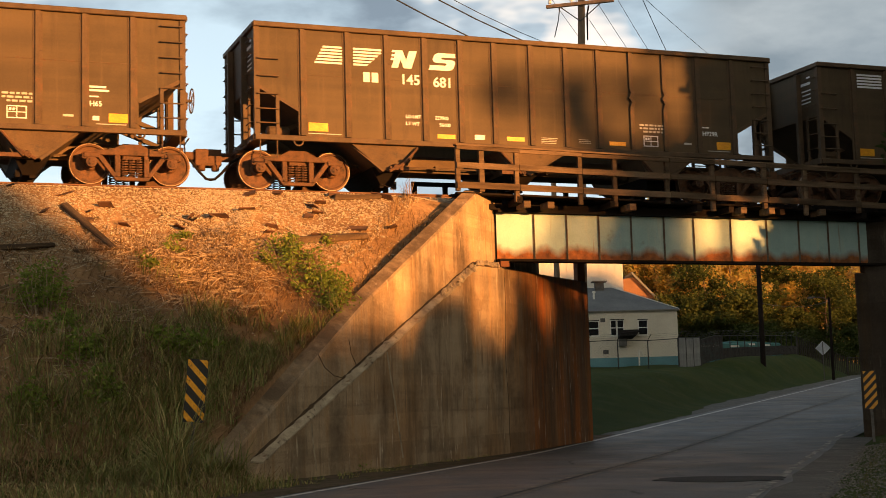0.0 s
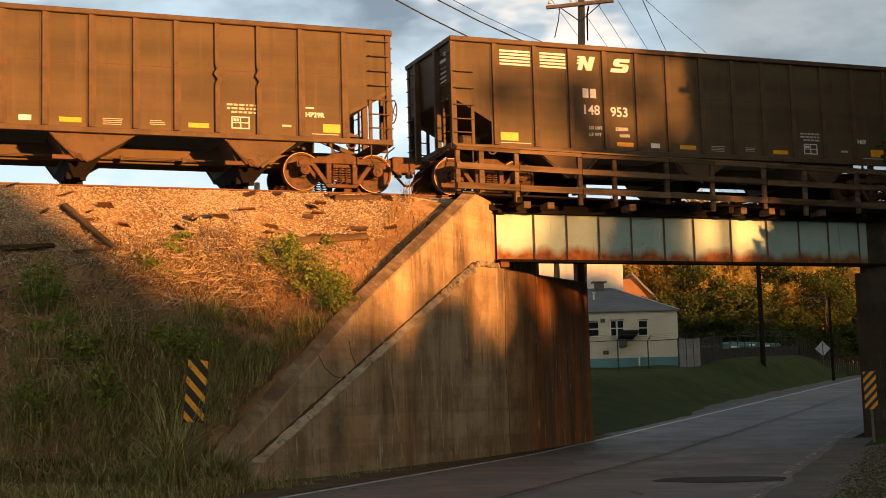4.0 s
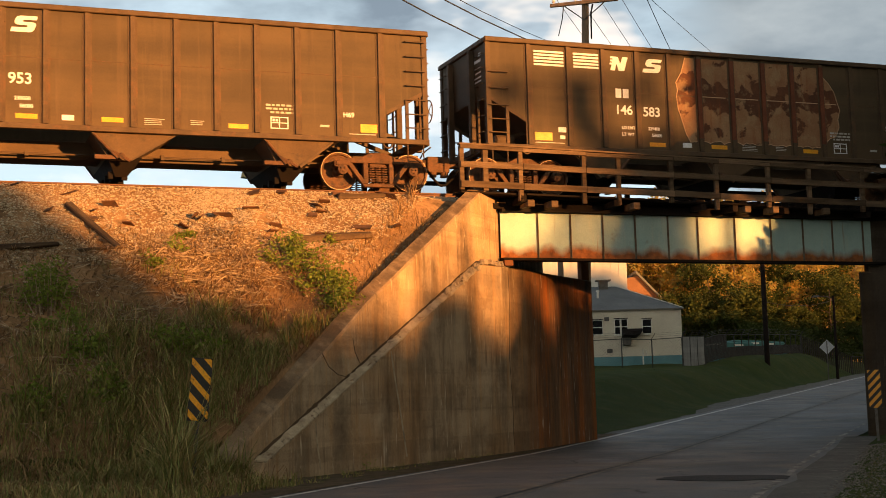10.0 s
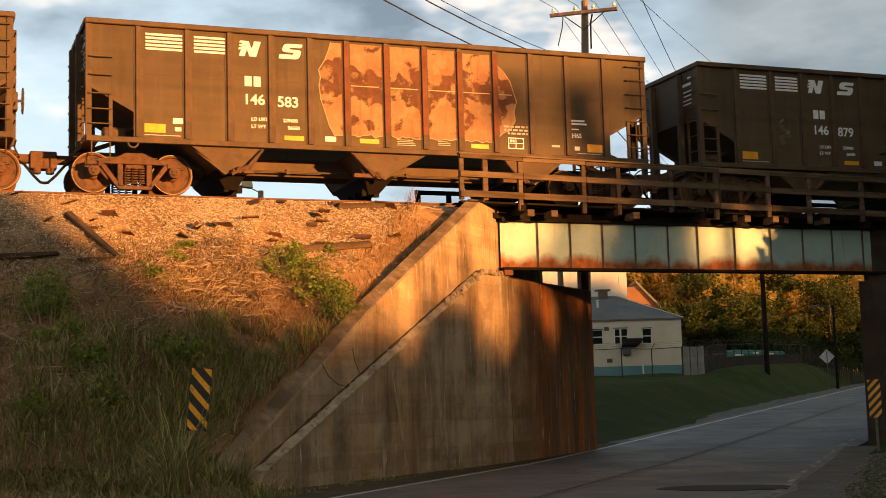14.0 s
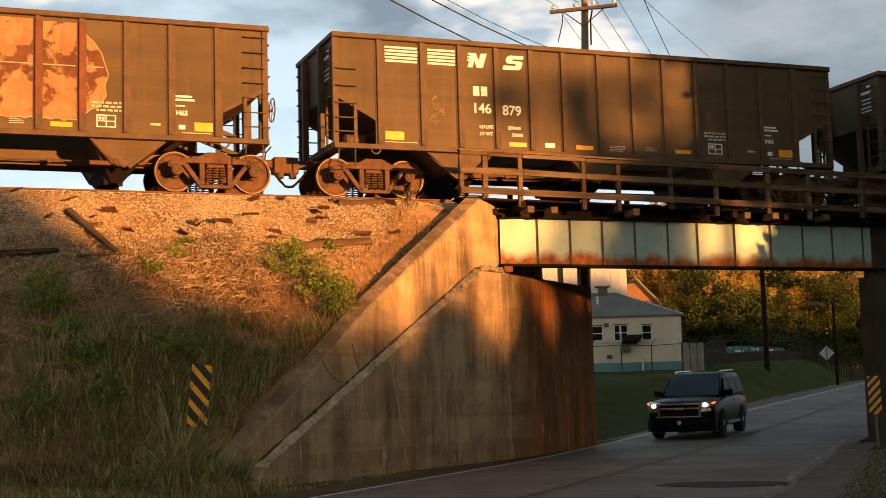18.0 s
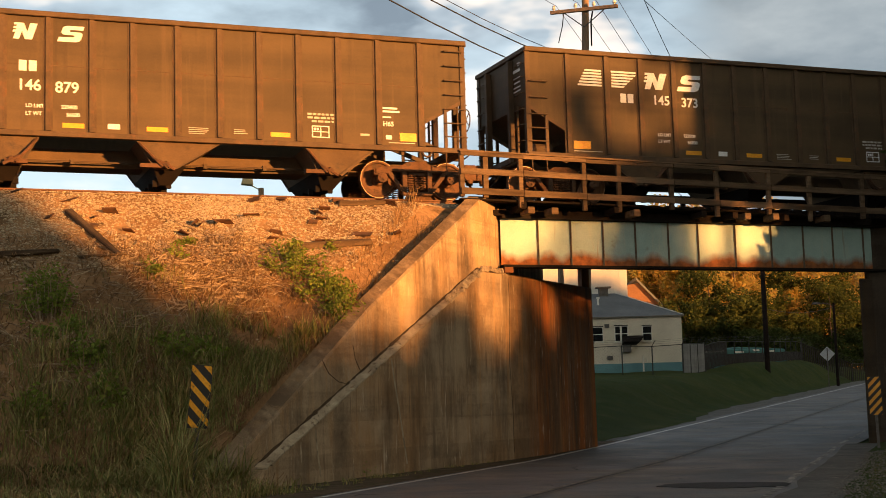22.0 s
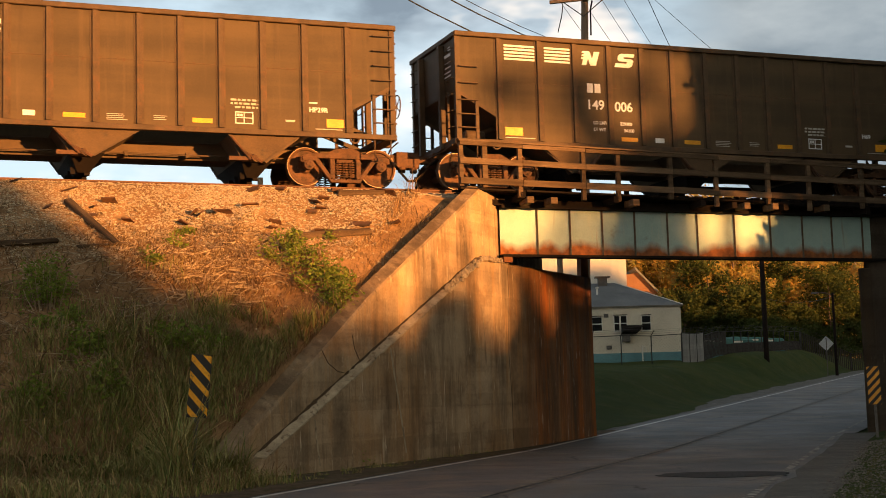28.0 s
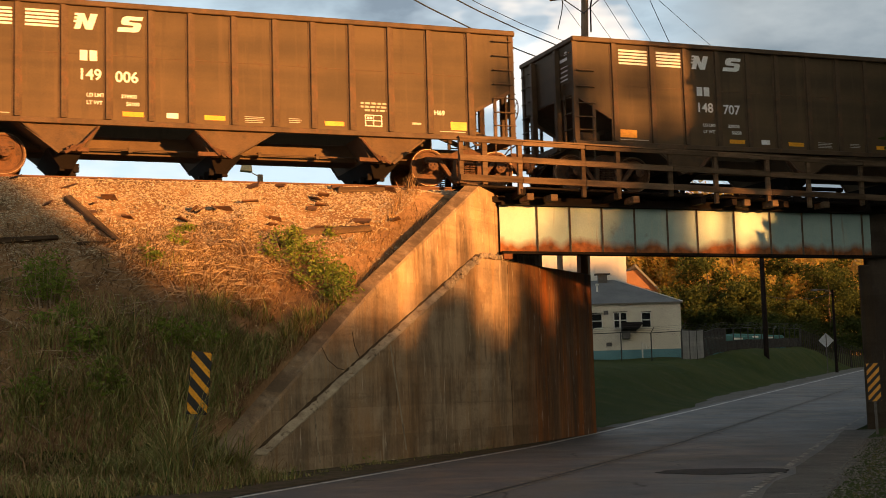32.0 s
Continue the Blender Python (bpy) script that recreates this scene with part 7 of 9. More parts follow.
for q in (-1.08, -0.3, 0.35, 1.08):
    ox, oy = q * math.cos(radians(-22)), q * math.sin(radians(-22))
    wire((PREV[0] + ox, PREV[1] + oy, 15.0), (P1[0] + ox, P1[1] + oy - 0.15, 15.0), 1.0, 0.009)
    wire((P1[0] + ox, P1[1] + oy - 0.15, 15.0), (P2[0] + ox, P2[1] + oy, 14.6), 1.2, 0.009)
wire((21.3, 94.3, 7.4), (29.4, 107.0, 8.2), 0.35, 0.016)
wire((5.7, 38.99, 13.1), (14.0, 70.0, 14.2), 0.4, 0.012)
wire((5.46, 38.99, 13.1), (26, 92.0, 18.0), 0.5, 0.008)
LAMP_BOX = surface("cream_lamp_housing", (0.55, 0.45, 0.24), (0.45, 0.36, 0.2), 3, 0.6, bump=0.05)
lamp = thing("floodlight", "small pale floodlight on a post behind the track", "floodlight", pose(-8.0, 59.3, ground_at(-8.0, 59.3), 0, 0, 15))
zl = 10.9 - ground_at(-8.0, 59.3)
bm = bmesh.new()
rod(bm, (0.1, 0, -0.3), (0.1, 0, zl), 0.12, 8)
part("post", bm, POLE_WOOD, lamp)
bm = bmesh.new()
hull(bm, [(-0.75, -0.2, zl + 0.15), (-0.25, -0.2, zl + 0.1), (-0.25, 0.2, zl + 0.1), (-0.75, 0.2, zl + 0.15)], [(-0.62, -0.15, zl + 0.65), (-0.3, -0.15, zl + 0.6), (-0.3, 0.15, zl + 0.6), (-0.62, 0.15, zl + 0.65)])
rod(bm, (-0.3, 0, zl + 0.1), (0.1, 0, zl - 0.1), 0.03, 6)
part("lamp_head", bm, LAMP_BOX, lamp, bevel=0.02)

# ---- the far railing of the bridge ----
far = thing("far_handrail", "dark timber handrail on the far side of the bridge", "handrail", TRK)
for k, u in enumerate((0.72, 1.6, 3.4, 5.2, 7.0, 8.8, 10.6, 12.4, 14.2)):
    bm = bmesh.new()
    box(bm, u - 0.06, u + 0.06, 3.82, 3.92, 6.0, 7.14)
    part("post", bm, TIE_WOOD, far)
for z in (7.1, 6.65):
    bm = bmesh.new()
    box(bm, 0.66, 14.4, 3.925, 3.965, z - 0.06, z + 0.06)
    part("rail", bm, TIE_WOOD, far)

# ---- the white house behind the bridge ----
SIDING = surface("cream_clapboard", (0.62, 0.56, 0.44), (0.52, 0.46, 0.36), 0.6, 0.8, bump=0.1, fine=30, streak=(0.40, 0.34, 0.25), streak_at=(0.6, 0.9))
BLUE_SKIRT = surface("faded_blue_foundation", (0.13, 0.27, 0.29), (0.09, 0.20, 0.22), 0.9, 0.85, bump=0.2, fine=30)
ROOFING = surface("grey_asphalt_shingle", (0.15, 0.155, 0.16), (0.115, 0.12, 0.125), 0.7, 0.9, bump=0.4, fine=20)
TRIM_WHITE = surface("white_trim", (0.68, 0.65, 0.58), (0.58, 0.55, 0.48), 2, 0.7, bump=0.05)
DARK_GLASS = plain("dark_window_glass", (0.012, 0.014, 0.016), 0.06, 0.0, spec=0.6)


GUTTER = surface("weathered_eaves_board", (0.20, 0.18, 0.15), (0.13, 0.115, 0.095), 2.0, 0.85, bump=0.1)


def house():
    z0 = 2.9
    h = thing("house", "small cream clapboard house with a grey hip roof and blue foundation", "house", pose(14.94, 90.0, z0))
    W, D, base, eave, ridge = 15.0, 9.6, 0.95, 3.95, 5.85
    bm = bmesh.new()
    n = 20
    for k in range(n):
        a, b = base + (eave - base) * k / n, base + (eave - base) * (k + 1) / n
        for f, (p, q, nx, ny) in enumerate((((-W, 0), (0, 0), 0, -1), ((0, 0), (0, D), 1, 0))):
            lo = [(p[0] + nx * 0.02, p[1] + ny * 0.02, a), (q[0] + nx * 0.02, q[1] + ny * 0.02, a), (q[0] - nx * 0.1, q[1] - ny * 0.1, a), (p[0] - nx * 0.1, p[1] - ny * 0.1, a)]
            hi = [(p[0], p[1], b), (q[0], q[1], b), (q[0] - nx * 0.1, q[1] - ny * 0.1, b), (p[0] - nx * 0.1, p[1] - ny * 0.1, b)]
            hull(bm, lo, hi)
    part("siding", bm, SIDING, h, "cream horizontal clapboards")
    bm = bmesh.new()
    box(bm, -W + 0.05, -0.05, 0.06, D, base, eave)
    part("wall", bm, SIDING, h)
    bm = bmesh.new()
    box(bm, -W - 0.03, 0.03, -0.03, D, -0.6, base)
    part("foundation", bm, BLUE_SKIRT, h, "faded blue painted foundation")
    bm = bmesh.new()
    e = 0.14
    lo = [(-W - e, -e, eave), (e, -e, eave), (e, D + e, eave), (-W - e, D + e, eave)]
    r1, r2 = (-W + 3.6, D / 2, ridge), (-3.6, D / 2, ridge)
    v = [bm.verts.new(p) for p in lo]
    a, b = bm.verts.new(r1), bm.verts.new(r2)
    bm.faces.new((v[0], v[1], b, a))
    bm.faces.new((v[1], v[2], b))
    bm.faces.new((v[2], v[3], a, b))
    bm.faces.new((v[3], v[0], a))
    bm.faces.new(v[::-1])
    part("roof", bm, ROOFING, h, "grey shingled hip roof")
    bm = bmesh.new()
    box(bm, -W - e, e, -e - 0.03, -e + 0.0, eave - 0.06, eave + 0.015)
    box(bm, e, e + 0.03, -e - 0.03, D + e, eave - 0.06, eave + 0.015)
    part("fascia", bm, GUTTER, h, "weathered grey eaves board")
    bm = bmesh.new()
    turned(bm, [(0.001, -0.2), (0.07, -0.2), (0.07, 0.42), (0.12, 0.44), (0.12, 0.52), (0.001, 0.55)], 8, 'Z')
    part("vent_pipe", bm, TRIM_WHITE, h, "white roof vent pipe", m=pose(-5.05, 2.4, eave + 0.95))
    bm = bmesh.new()
    rod(bm, (e, -e, eave + 0.04), (-3.6, D / 2, ridge + 0.03), 0.03, 6)
    part("hip_cap", bm, TRIM_WHITE, h)
    bm = bmesh.new()
    box(bm, -4.75, -4.15, 4.2, 4.8, ridge - 0.3, ridge + 0.35)
    box(bm, -4.95, -3.95, 4.0, 5.0, ridge + 0.35, ridge + 0.42)
    part("roof_vent", bm, STEEL_POST, h)
    for x0, x1, z1, z2 in ((-5.70, -5.10, 2.42, 3.28), (-4.28, -3.98, 2.40, 3.32), (-3.86, -3.50, 2.40, 3.32), (-2.50, -1.97, 2.40, 3.28), (-8.6, -7.9, 2.42, 3.28)):
        bm = bmesh.new()
        box(bm, x0 - 0.055, x1 + 0.055, -0.07, 0.05, z1 - 0.06, z2 + 0.05)
        box(bm, x0 - 0.08, x1 + 0.08, -0.11, 0.05, z1 - 0.11, z1 - 0.06)
        w = part("window", bm, TRIM_WHITE, h)
        # Dark strip put in for the shadow line over each window.
        bm = bmesh.new()
        box(bm, x0 - 0.07, x1 + 0.07, -0.12, 0.0, z2 + 0.055, z2 + 0.10)
        part("head_shadow", bm, DARK_STEEL, w)
        for za, zb in ((z1, (z1 + z2) / 2 - 0.03), ((z1 + z2) / 2 + 0.03, z2)):
            bm = bmesh.new()
            box(bm, x0, x1, -0.08, -0.073, za, zb)
            part("pane", bm, DARK_GLASS, w)
    bm = bmesh.new()
    hull(bm, [(-3.88, -0.85, 2.32), (-2.78, -0.85, 2.32), (-2.95, -0.13, 2.12), (-3.88, -0.13, 2.12)], [(-3.85, -0.70, 2.48), (-2.55, -0.70, 2.60), (-2.55, -0.13, 2.72), (-3.85, -0.13, 2.72)])
    part("awning", bm, DARK_STEEL, h, "dark metal awning over a hatch")
    bm = bmesh.new()
    box(bm, -3.84, -3.34, -0.5, -0.03, 1.66, 2.14)
    part("air_conditioner", bm, STEEL_POST, h, bevel=0.02)
    bm = bmesh.new()
    box(bm, -4.95, -4.65, -0.06, 0.0, 3.25, 3.5)
    box(bm, -4.85, -4.5, -0.06, 0.0, 1.2, 1.45)
    part("vent_grille", bm, STEEL_POST, h)
    bm = bmesh.new()
    tube(bm, [(-2.6, -0.35, -0.2), (-2.6, -0.35, 1.4), (-2.4, -0.35, 1.25), (-2.35, -0.35, 0.95)], 0.05, 6)
    part("standpipe", bm, TRIM_WHITE, h)


house()


def white_shed():
    b = thing("warehouse", "tall pale metal-clad warehouse behind the house", "warehouse", pose(18.0, 140.0, 3.0))
    bm = bmesh.new()
    for k in range(20):
        box(bm, -16 + 0.8 * k, -16 + 0.8 * k + 0.76, 0, 12, 0, 14.5)
        box(bm, -16 + 0.8 * k + 0.76, -16 + 0.8 * k + 0.8, 0.03, 12, 0, 14.5)
    part("cladding", bm, surface("pale_metal_cladding", (0.60, 0.57, 0.52), (0.52, 0.49, 0.44), 0.3, 0.6, bump=0.05, streak=(0.42, 0.38, 0.33), streak_at=(0.6, 0.9)), b)
    bm = bmesh.new()
    prism(bm, [(-16.3, 14.5), (0.3, 14.5), (0.3, 14.75), (-16.3, 14.75)], -0.2, 12.2)
    part("roof", bm, STEEL_POST, b)
    s = thing("brick_building", "red brick building with a grey roof among the trees", "building", pose(16.9, 147.0, 3.0))
    bm = bmesh.new()
    prism(bm, [(0, 0), (6.4, 0), (6.4, 7.3), (3.2, 10.9), (0, 10.5)], 0, 9)
    part("wall", bm, surface("red_brick_wall", (0.22, 0.11, 0.065), (0.17, 0.085, 0.05), 1, 0.9, bump=0.2, fine=20), s)
    bm = bmesh.new()
    prism(bm, [(2.9, 11.2), (6.9, 6.8), (6.9, 7.1), (2.9, 11.5)], -0.4, 9.4)
    part("roof", bm, ROOFING, s)


white_shed()

# ---- fences ----
MESH_WIRE = plain("galvanised_wire", (0.05, 0.05, 0.048), 0.7, 0.0)
SLAT = surface("grey_fence_slats", (0.22, 0.215, 0.20), (0.14, 0.135, 0.13), 1.5, 0.7, bump=0.1, rand=0.15)
SLAT_DARK = surface("brown_fence_boards", (0.034, 0.027, 0.022), (0.02, 0.017, 0.014), 1.5, 0.9, bump=0.1, rand=0.3)


FENCE_STEEL = surface("dull_fence_steel", (0.05, 0.048, 0.045), (0.03, 0.029, 0.027), 4, 0.8, bump=0.1)


def fence_run(name, pts, label, high, post_gap, slats=None, mesh=True, pitch=0.16, slat_top=0.06):
    f = thing(name, label, "fence")
    for (x0, y0), (x1, y1) in zip(pts, pts[1:]):
        a, b = Vector((x0, y0, ground_at(x0, y0))), Vector((x1, y1, ground_at(x1, y1)))
        l = (b - a).length
        n = max(1, round(l / post_gap))
        nodes = []
        for k in range(n + 1):
            p = a.lerp(b, k / n)
            p.z = ground_at(p.x, p.y)
            nodes.append(p)
        for p in nodes:
            bm = bmesh.new()
            rod(bm, p - Vector((0, 0, 0.2)), p + Vector((0, 0, high)), 0.035, 6)
            rod(bm, p + Vector((0, 0, high)), p + Vector((0.18, -0.22, high + 0.32)), 0.022, 5)
            part("post", bm, FENCE_STEEL, f)
        for p, q in zip(nodes, nodes[1:]):
            bm = bmesh.new()
            rod(bm, p + Vector((0, 0, high - 0.02)), q + Vector((0, 0, high - 0.02)), 0.024, 5)
            part("top_rail", bm, FENCE_STEEL, f)
            bm = bmesh.new()
            for j in (0.35, 0.7, 1.0):
                o = Vector((0.18 * j, -0.22 * j, high + 0.32 * j))
                rod(bm, p + o, q + o, 0.006, 4)
            part("barbed_wire", bm, MESH_WIRE, f)
            if mesh:
                bm = bmesh.new()
                m = 10
                for k in range(-m, m):
                    for s in (1, -1):
                        t0, t1 = k / m, k / m + 1.0
                        c0, c1 = max(0, t0), min(1, t1)
                        g0, g1 = (c0 - t0), (c1 - t0)
                        if s < 0:
                            g0, g1 = 1 - g0, 1 - g1
                        rod(bm, p.lerp(q, c0) + Vector((0, 0, g0 * high)), p.lerp(q, c1) + Vector((0, 0, g1 * high)), 0.003, 3)
                part("chain_link", bm, MESH_WIRE, f)
            if slats:
                d = (q - p)
                m = max(3, int(d.length / pitch))
                sb = bmesh.new()
                box(sb, -0.06, 0.06, -0.012, 0.012, 0.05, high - slat_top)
                sm = mesh_of("slat", sb, slats)
                ang = math.degrees(math.atan2(d.y, d.x))
                for k in range(m):
                    c = p.lerp(q, (k + 0.5) / m)
                    part("slat", sm, None, f, m=pose(c.x, c.y + 0.03, c.z, 0, 0, ang))
    return f


fence_run("chain_link_fence", [(3.0, 82.2), (13.62, 82.2)], "chain-link fence topped with barbed wire before the house", 1.72, 1.78)
fence_run("slatted_fence", [(13.66, 82.25), (15.6, 86.0)], "pale slatted corner of the fence with barbed wire", 1.8, 1.4, SLAT, False)
fence_run("yard_fence", [(15.65, 86.1), (18.2, 92.4)], "dark slatted yard fence with barbed wire", 1.62, 2.6, SLAT_DARK, False, 0.23)
fence_run("yard_fence", [(18.24, 92.5), (30.5, 122.0)], "dark low-slatted yard fence with barbed wire", 1.62, 2.6, SLAT_DARK, False, 0.23, 0.85)
fence_run("yard_fence", [(30.6, 122.1), (46.0, 131.0)], "dark boundary fence in front of the trees", 1.62, 3.0, SLAT_DARK, False, 0.23)
TEAL = surface("teal_tarpaulin", (0.05, 0.16, 0.15), (0.035, 0.11, 0.105), 1.0, 0.6, bump=0.3, fine=8)
for k, (x, y, w, zt) in enumerate(((18.6, 100.0, 1.6, 1.5), (21.2, 106.0, 1.7, 1.45), (23.6, 111.5, 1.7, 1.5), (26.2, 117.5, 1.8, 1.45))):
    g = ground_at(x, y)
    c = thing("covered_load", "teal tarpaulin over stacked goods behind the fence", "covered load", pose(x, y, g, 0, 0, 20), group="covered loads in the yard")
    bm = bmesh.new()
    hull(bm, [(-w, -1, 0), (w, -1, 0), (w, 1, 0), (-w, 1, 0)], [(-w * 0.9, -0.8, zt), (w * 0.92, -0.8, zt - 0.1), (w * 0.9, 0.8, zt), (-w * 0.9, 0.8, zt)])
    part("tarpaulin", bm, TEAL, c, bevel=0.08)
    bm = bmesh.new()
    box(bm, -w * 0.8, w * 0.3, -1.02, -0.9, zt - 0.35, zt - 0.22)
    part("white_rail", bm, TRIM_WHITE, c)
# ---- the two cars on the road ----
TYRE = surface("black_tyre_rubber", (0.018, 0.017, 0.016), (0.026, 0.025, 0.024), 6, 0.9, bump=0.2)
ALLOY = plain("silver_alloy_rim", (0.55, 0.55, 0.55), 0.3, 0.9)
CHROME = plain("chrome_trim", (0.75, 0.75, 0.74), 0.12, 1.0)
BLACK_TRIM = plain("black_plastic_trim", (0.008, 0.008, 0.009), 0.6, spec=0.08)
TINT = plain("tinted_car_glass", (0.006, 0.007, 0.009), 0.3, 0.0, spec=0.02)
# The blue base of both screen glasses stands in for reflected sky.
DARK_SCREEN = plain("dark_blue_screen_glass", (0.012, 0.028, 0.055), 0.08, 0.0, spec=0.35)
SKY_GLASS = plain("sky_reflection_blue_glass", (0.016, 0.045, 0.095), 0.05, 0.0, spec=0.8)
HEAD = plain("lit_headlamp", (0.9, 0.85, 0.7), 0.1, 0.0, 14.0, (1.0, 0.78, 0.45))
LENS = plain("clear_lamp_lens", (0.22, 0.21, 0.19), 0.12, 0.4)
AMBER = plain("amber_marker_lamp", (0.8, 0.12, 0.02), 0.2, 0.0, 1.2, (1.0, 0.16, 0.04))
TAIL = plain("red_tail_lamp", (0.36, 0.006, 0.005), 0.25, 0.0, 0.08, (1.0, 0.02, 0.01), spec=0.2)
REVERSE = plain("pink_tail_lens", (0.45, 0.16, 0.12), 0.2, spec=0.2)
PLATE = plain("blue_grey_licence_plate", (0.10, 0.12, 0.20), 0.5)
PLATE_BAR = plain("pale_plate_marks", (0.6, 0.62, 0.68), 0.5)


def paint(name, color, metal):
    mat = plain(name, color, 0.28, metal, spec=0.5 if metal > 0.3 else 0.06)
    bs = mat.node_tree.nodes["Principled BSDF"]
    bs.inputs["Coat Weight"].default_value = 0.35 if metal > 0.3 else 0.02
    bs.inputs["Coat Roughness"].default_value = 0.06
    nt = mat.node_tree
    t = nt.nodes.new("ShaderNodeTexNoise")
    t.inputs["Scale"].default_value = 3.0
    r = nt.nodes.new("ShaderNodeMapRange")
    r.inputs["To Min"].default_value, r.inputs["To Max"].default_value = 0.22, 0.42
    nt.links.new(t.outputs["Fac"], r.inputs["Value"])
    nt.links.new(r.outputs[0], bs.inputs["Roughness"])
    return mat


SILVER = paint("silver_car_paint", (0.42, 0.435, 0.44), 0.85)
BLACK_PAINT = paint("black_car_paint", (0.006, 0.007, 0.010), 0.0)


def loft(bm, rings):
    rs = [[bm.verts.new(p) for p in ring] for ring in rings]
    n = len(rs[0])
    for a, b in zip(rs, rs[1:]):
        for i in range(n):
            bm.faces.new((a[i], a[(i + 1) % n], b[(i + 1) % n], b[i]))
    bm.faces.new(rs[0][::-1])
    bm.faces.new(rs[-1])


def hull_ring(x, w, zl, zb, crown, tuck=0.06):
    """A body section across: sill, flank, shoulder and a slightly crowned top."""
    half = [(w - tuck, zl), (w - 0.01, zl + 0.12), (w, zl + 0.35 * (zb - zl)), (w - 0.012, zl + 0.7 * (zb - zl)), (w - 0.045, zb - 0.05), (w - 0.12, zb), (w * 0.5, zb + crown), (0.0, zb + crown * 1.25)]
    return [(x, y, z) for y, z in half] + [(x, -y, z) for y, z in half[-2::-1]] + [(x, 0.0, zl - 0.01)]


def wheel(parent, x, y, r, width, name="wheel"):
    bm = bmesh.new()
    h = width / 2
    turned(bm, [(r * 0.66, -h), (r * 0.93, -h), (r, -h * 0.7), (r, h * 0.7), (r * 0.93, h), (r * 0.66, h)], 28)
    w = part(name, bm, TYRE, parent, m=pose(x, y, r), smooth=False)
    s = 1 if y > 0 else -1
    bm = bmesh.new()
    turned(bm, [(r * 0.66, s * (h - 0.015)), (r * 0.60, s * (h - 0.01)), (r * 0.56, s * (h - 0.06)), (0.02, s * (h - 0.055))], 24)
    for k in range(6):
        a = 2 * math.pi * k / 6
        c, d = math.cos(a), math.sin(a)
        t = Vector((-d, 0, c)) * 0.035
        p, q = Vector((0.03 * c, s * (h - 0.02), 0.03 * d)), Vector((r * 0.62 * c, s * (h - 0.015), r * 0.62 * d))
        hull(bm, [p - t, p + t, q + t * 1.3, q - t * 1.3], [v + Vector((0, s * 0.015, 0)) for v in (p - t, p + t, q + t * 1.3, q - t * 1.3)])
    turned(bm, [(0.07, s * (h - 0.05)), (0.07, s * (h - 0.0)), (0.03, s * (h + 0.005))], 12)
    part("rim", bm, ALLOY, w)
    return w


def arch(parent, x, y, r, s):
    bm = bmesh.new()
    n = 18
    pts = [(x + r * math.cos(math.pi * i / n), r * math.sin(math.pi * i / n)) for i in range(n + 1)]
    prism(bm, [(px, pz + 0.36) for px, pz in pts], y, y + s * 0.008)
    part("wheel_arch", bm, BLACK_TRIM, parent)


def panel(parent, name, pts, out, thick, material, label=""):
    """A flat plate through given corners, thickened outwards."""
    bm = bmesh.new()
    o = Vector(out).normalized() * thick
    hull(bm, [Vector(p) for p in pts], [Vector(p) + o for p in pts])
    return part(name, bm, material, parent, label)


def side_glass(car, quads, y_of, s, mat=None):
    """Side windows: each a list of (x, z) on the leaning flank given by y_of(z)."""
    for q in quads:
        panel(car, "side_window", [(x, s * (y_of(z) + 0.002), z) for x, z in q], (0, s, 0.25), 0.006, mat or TINT)


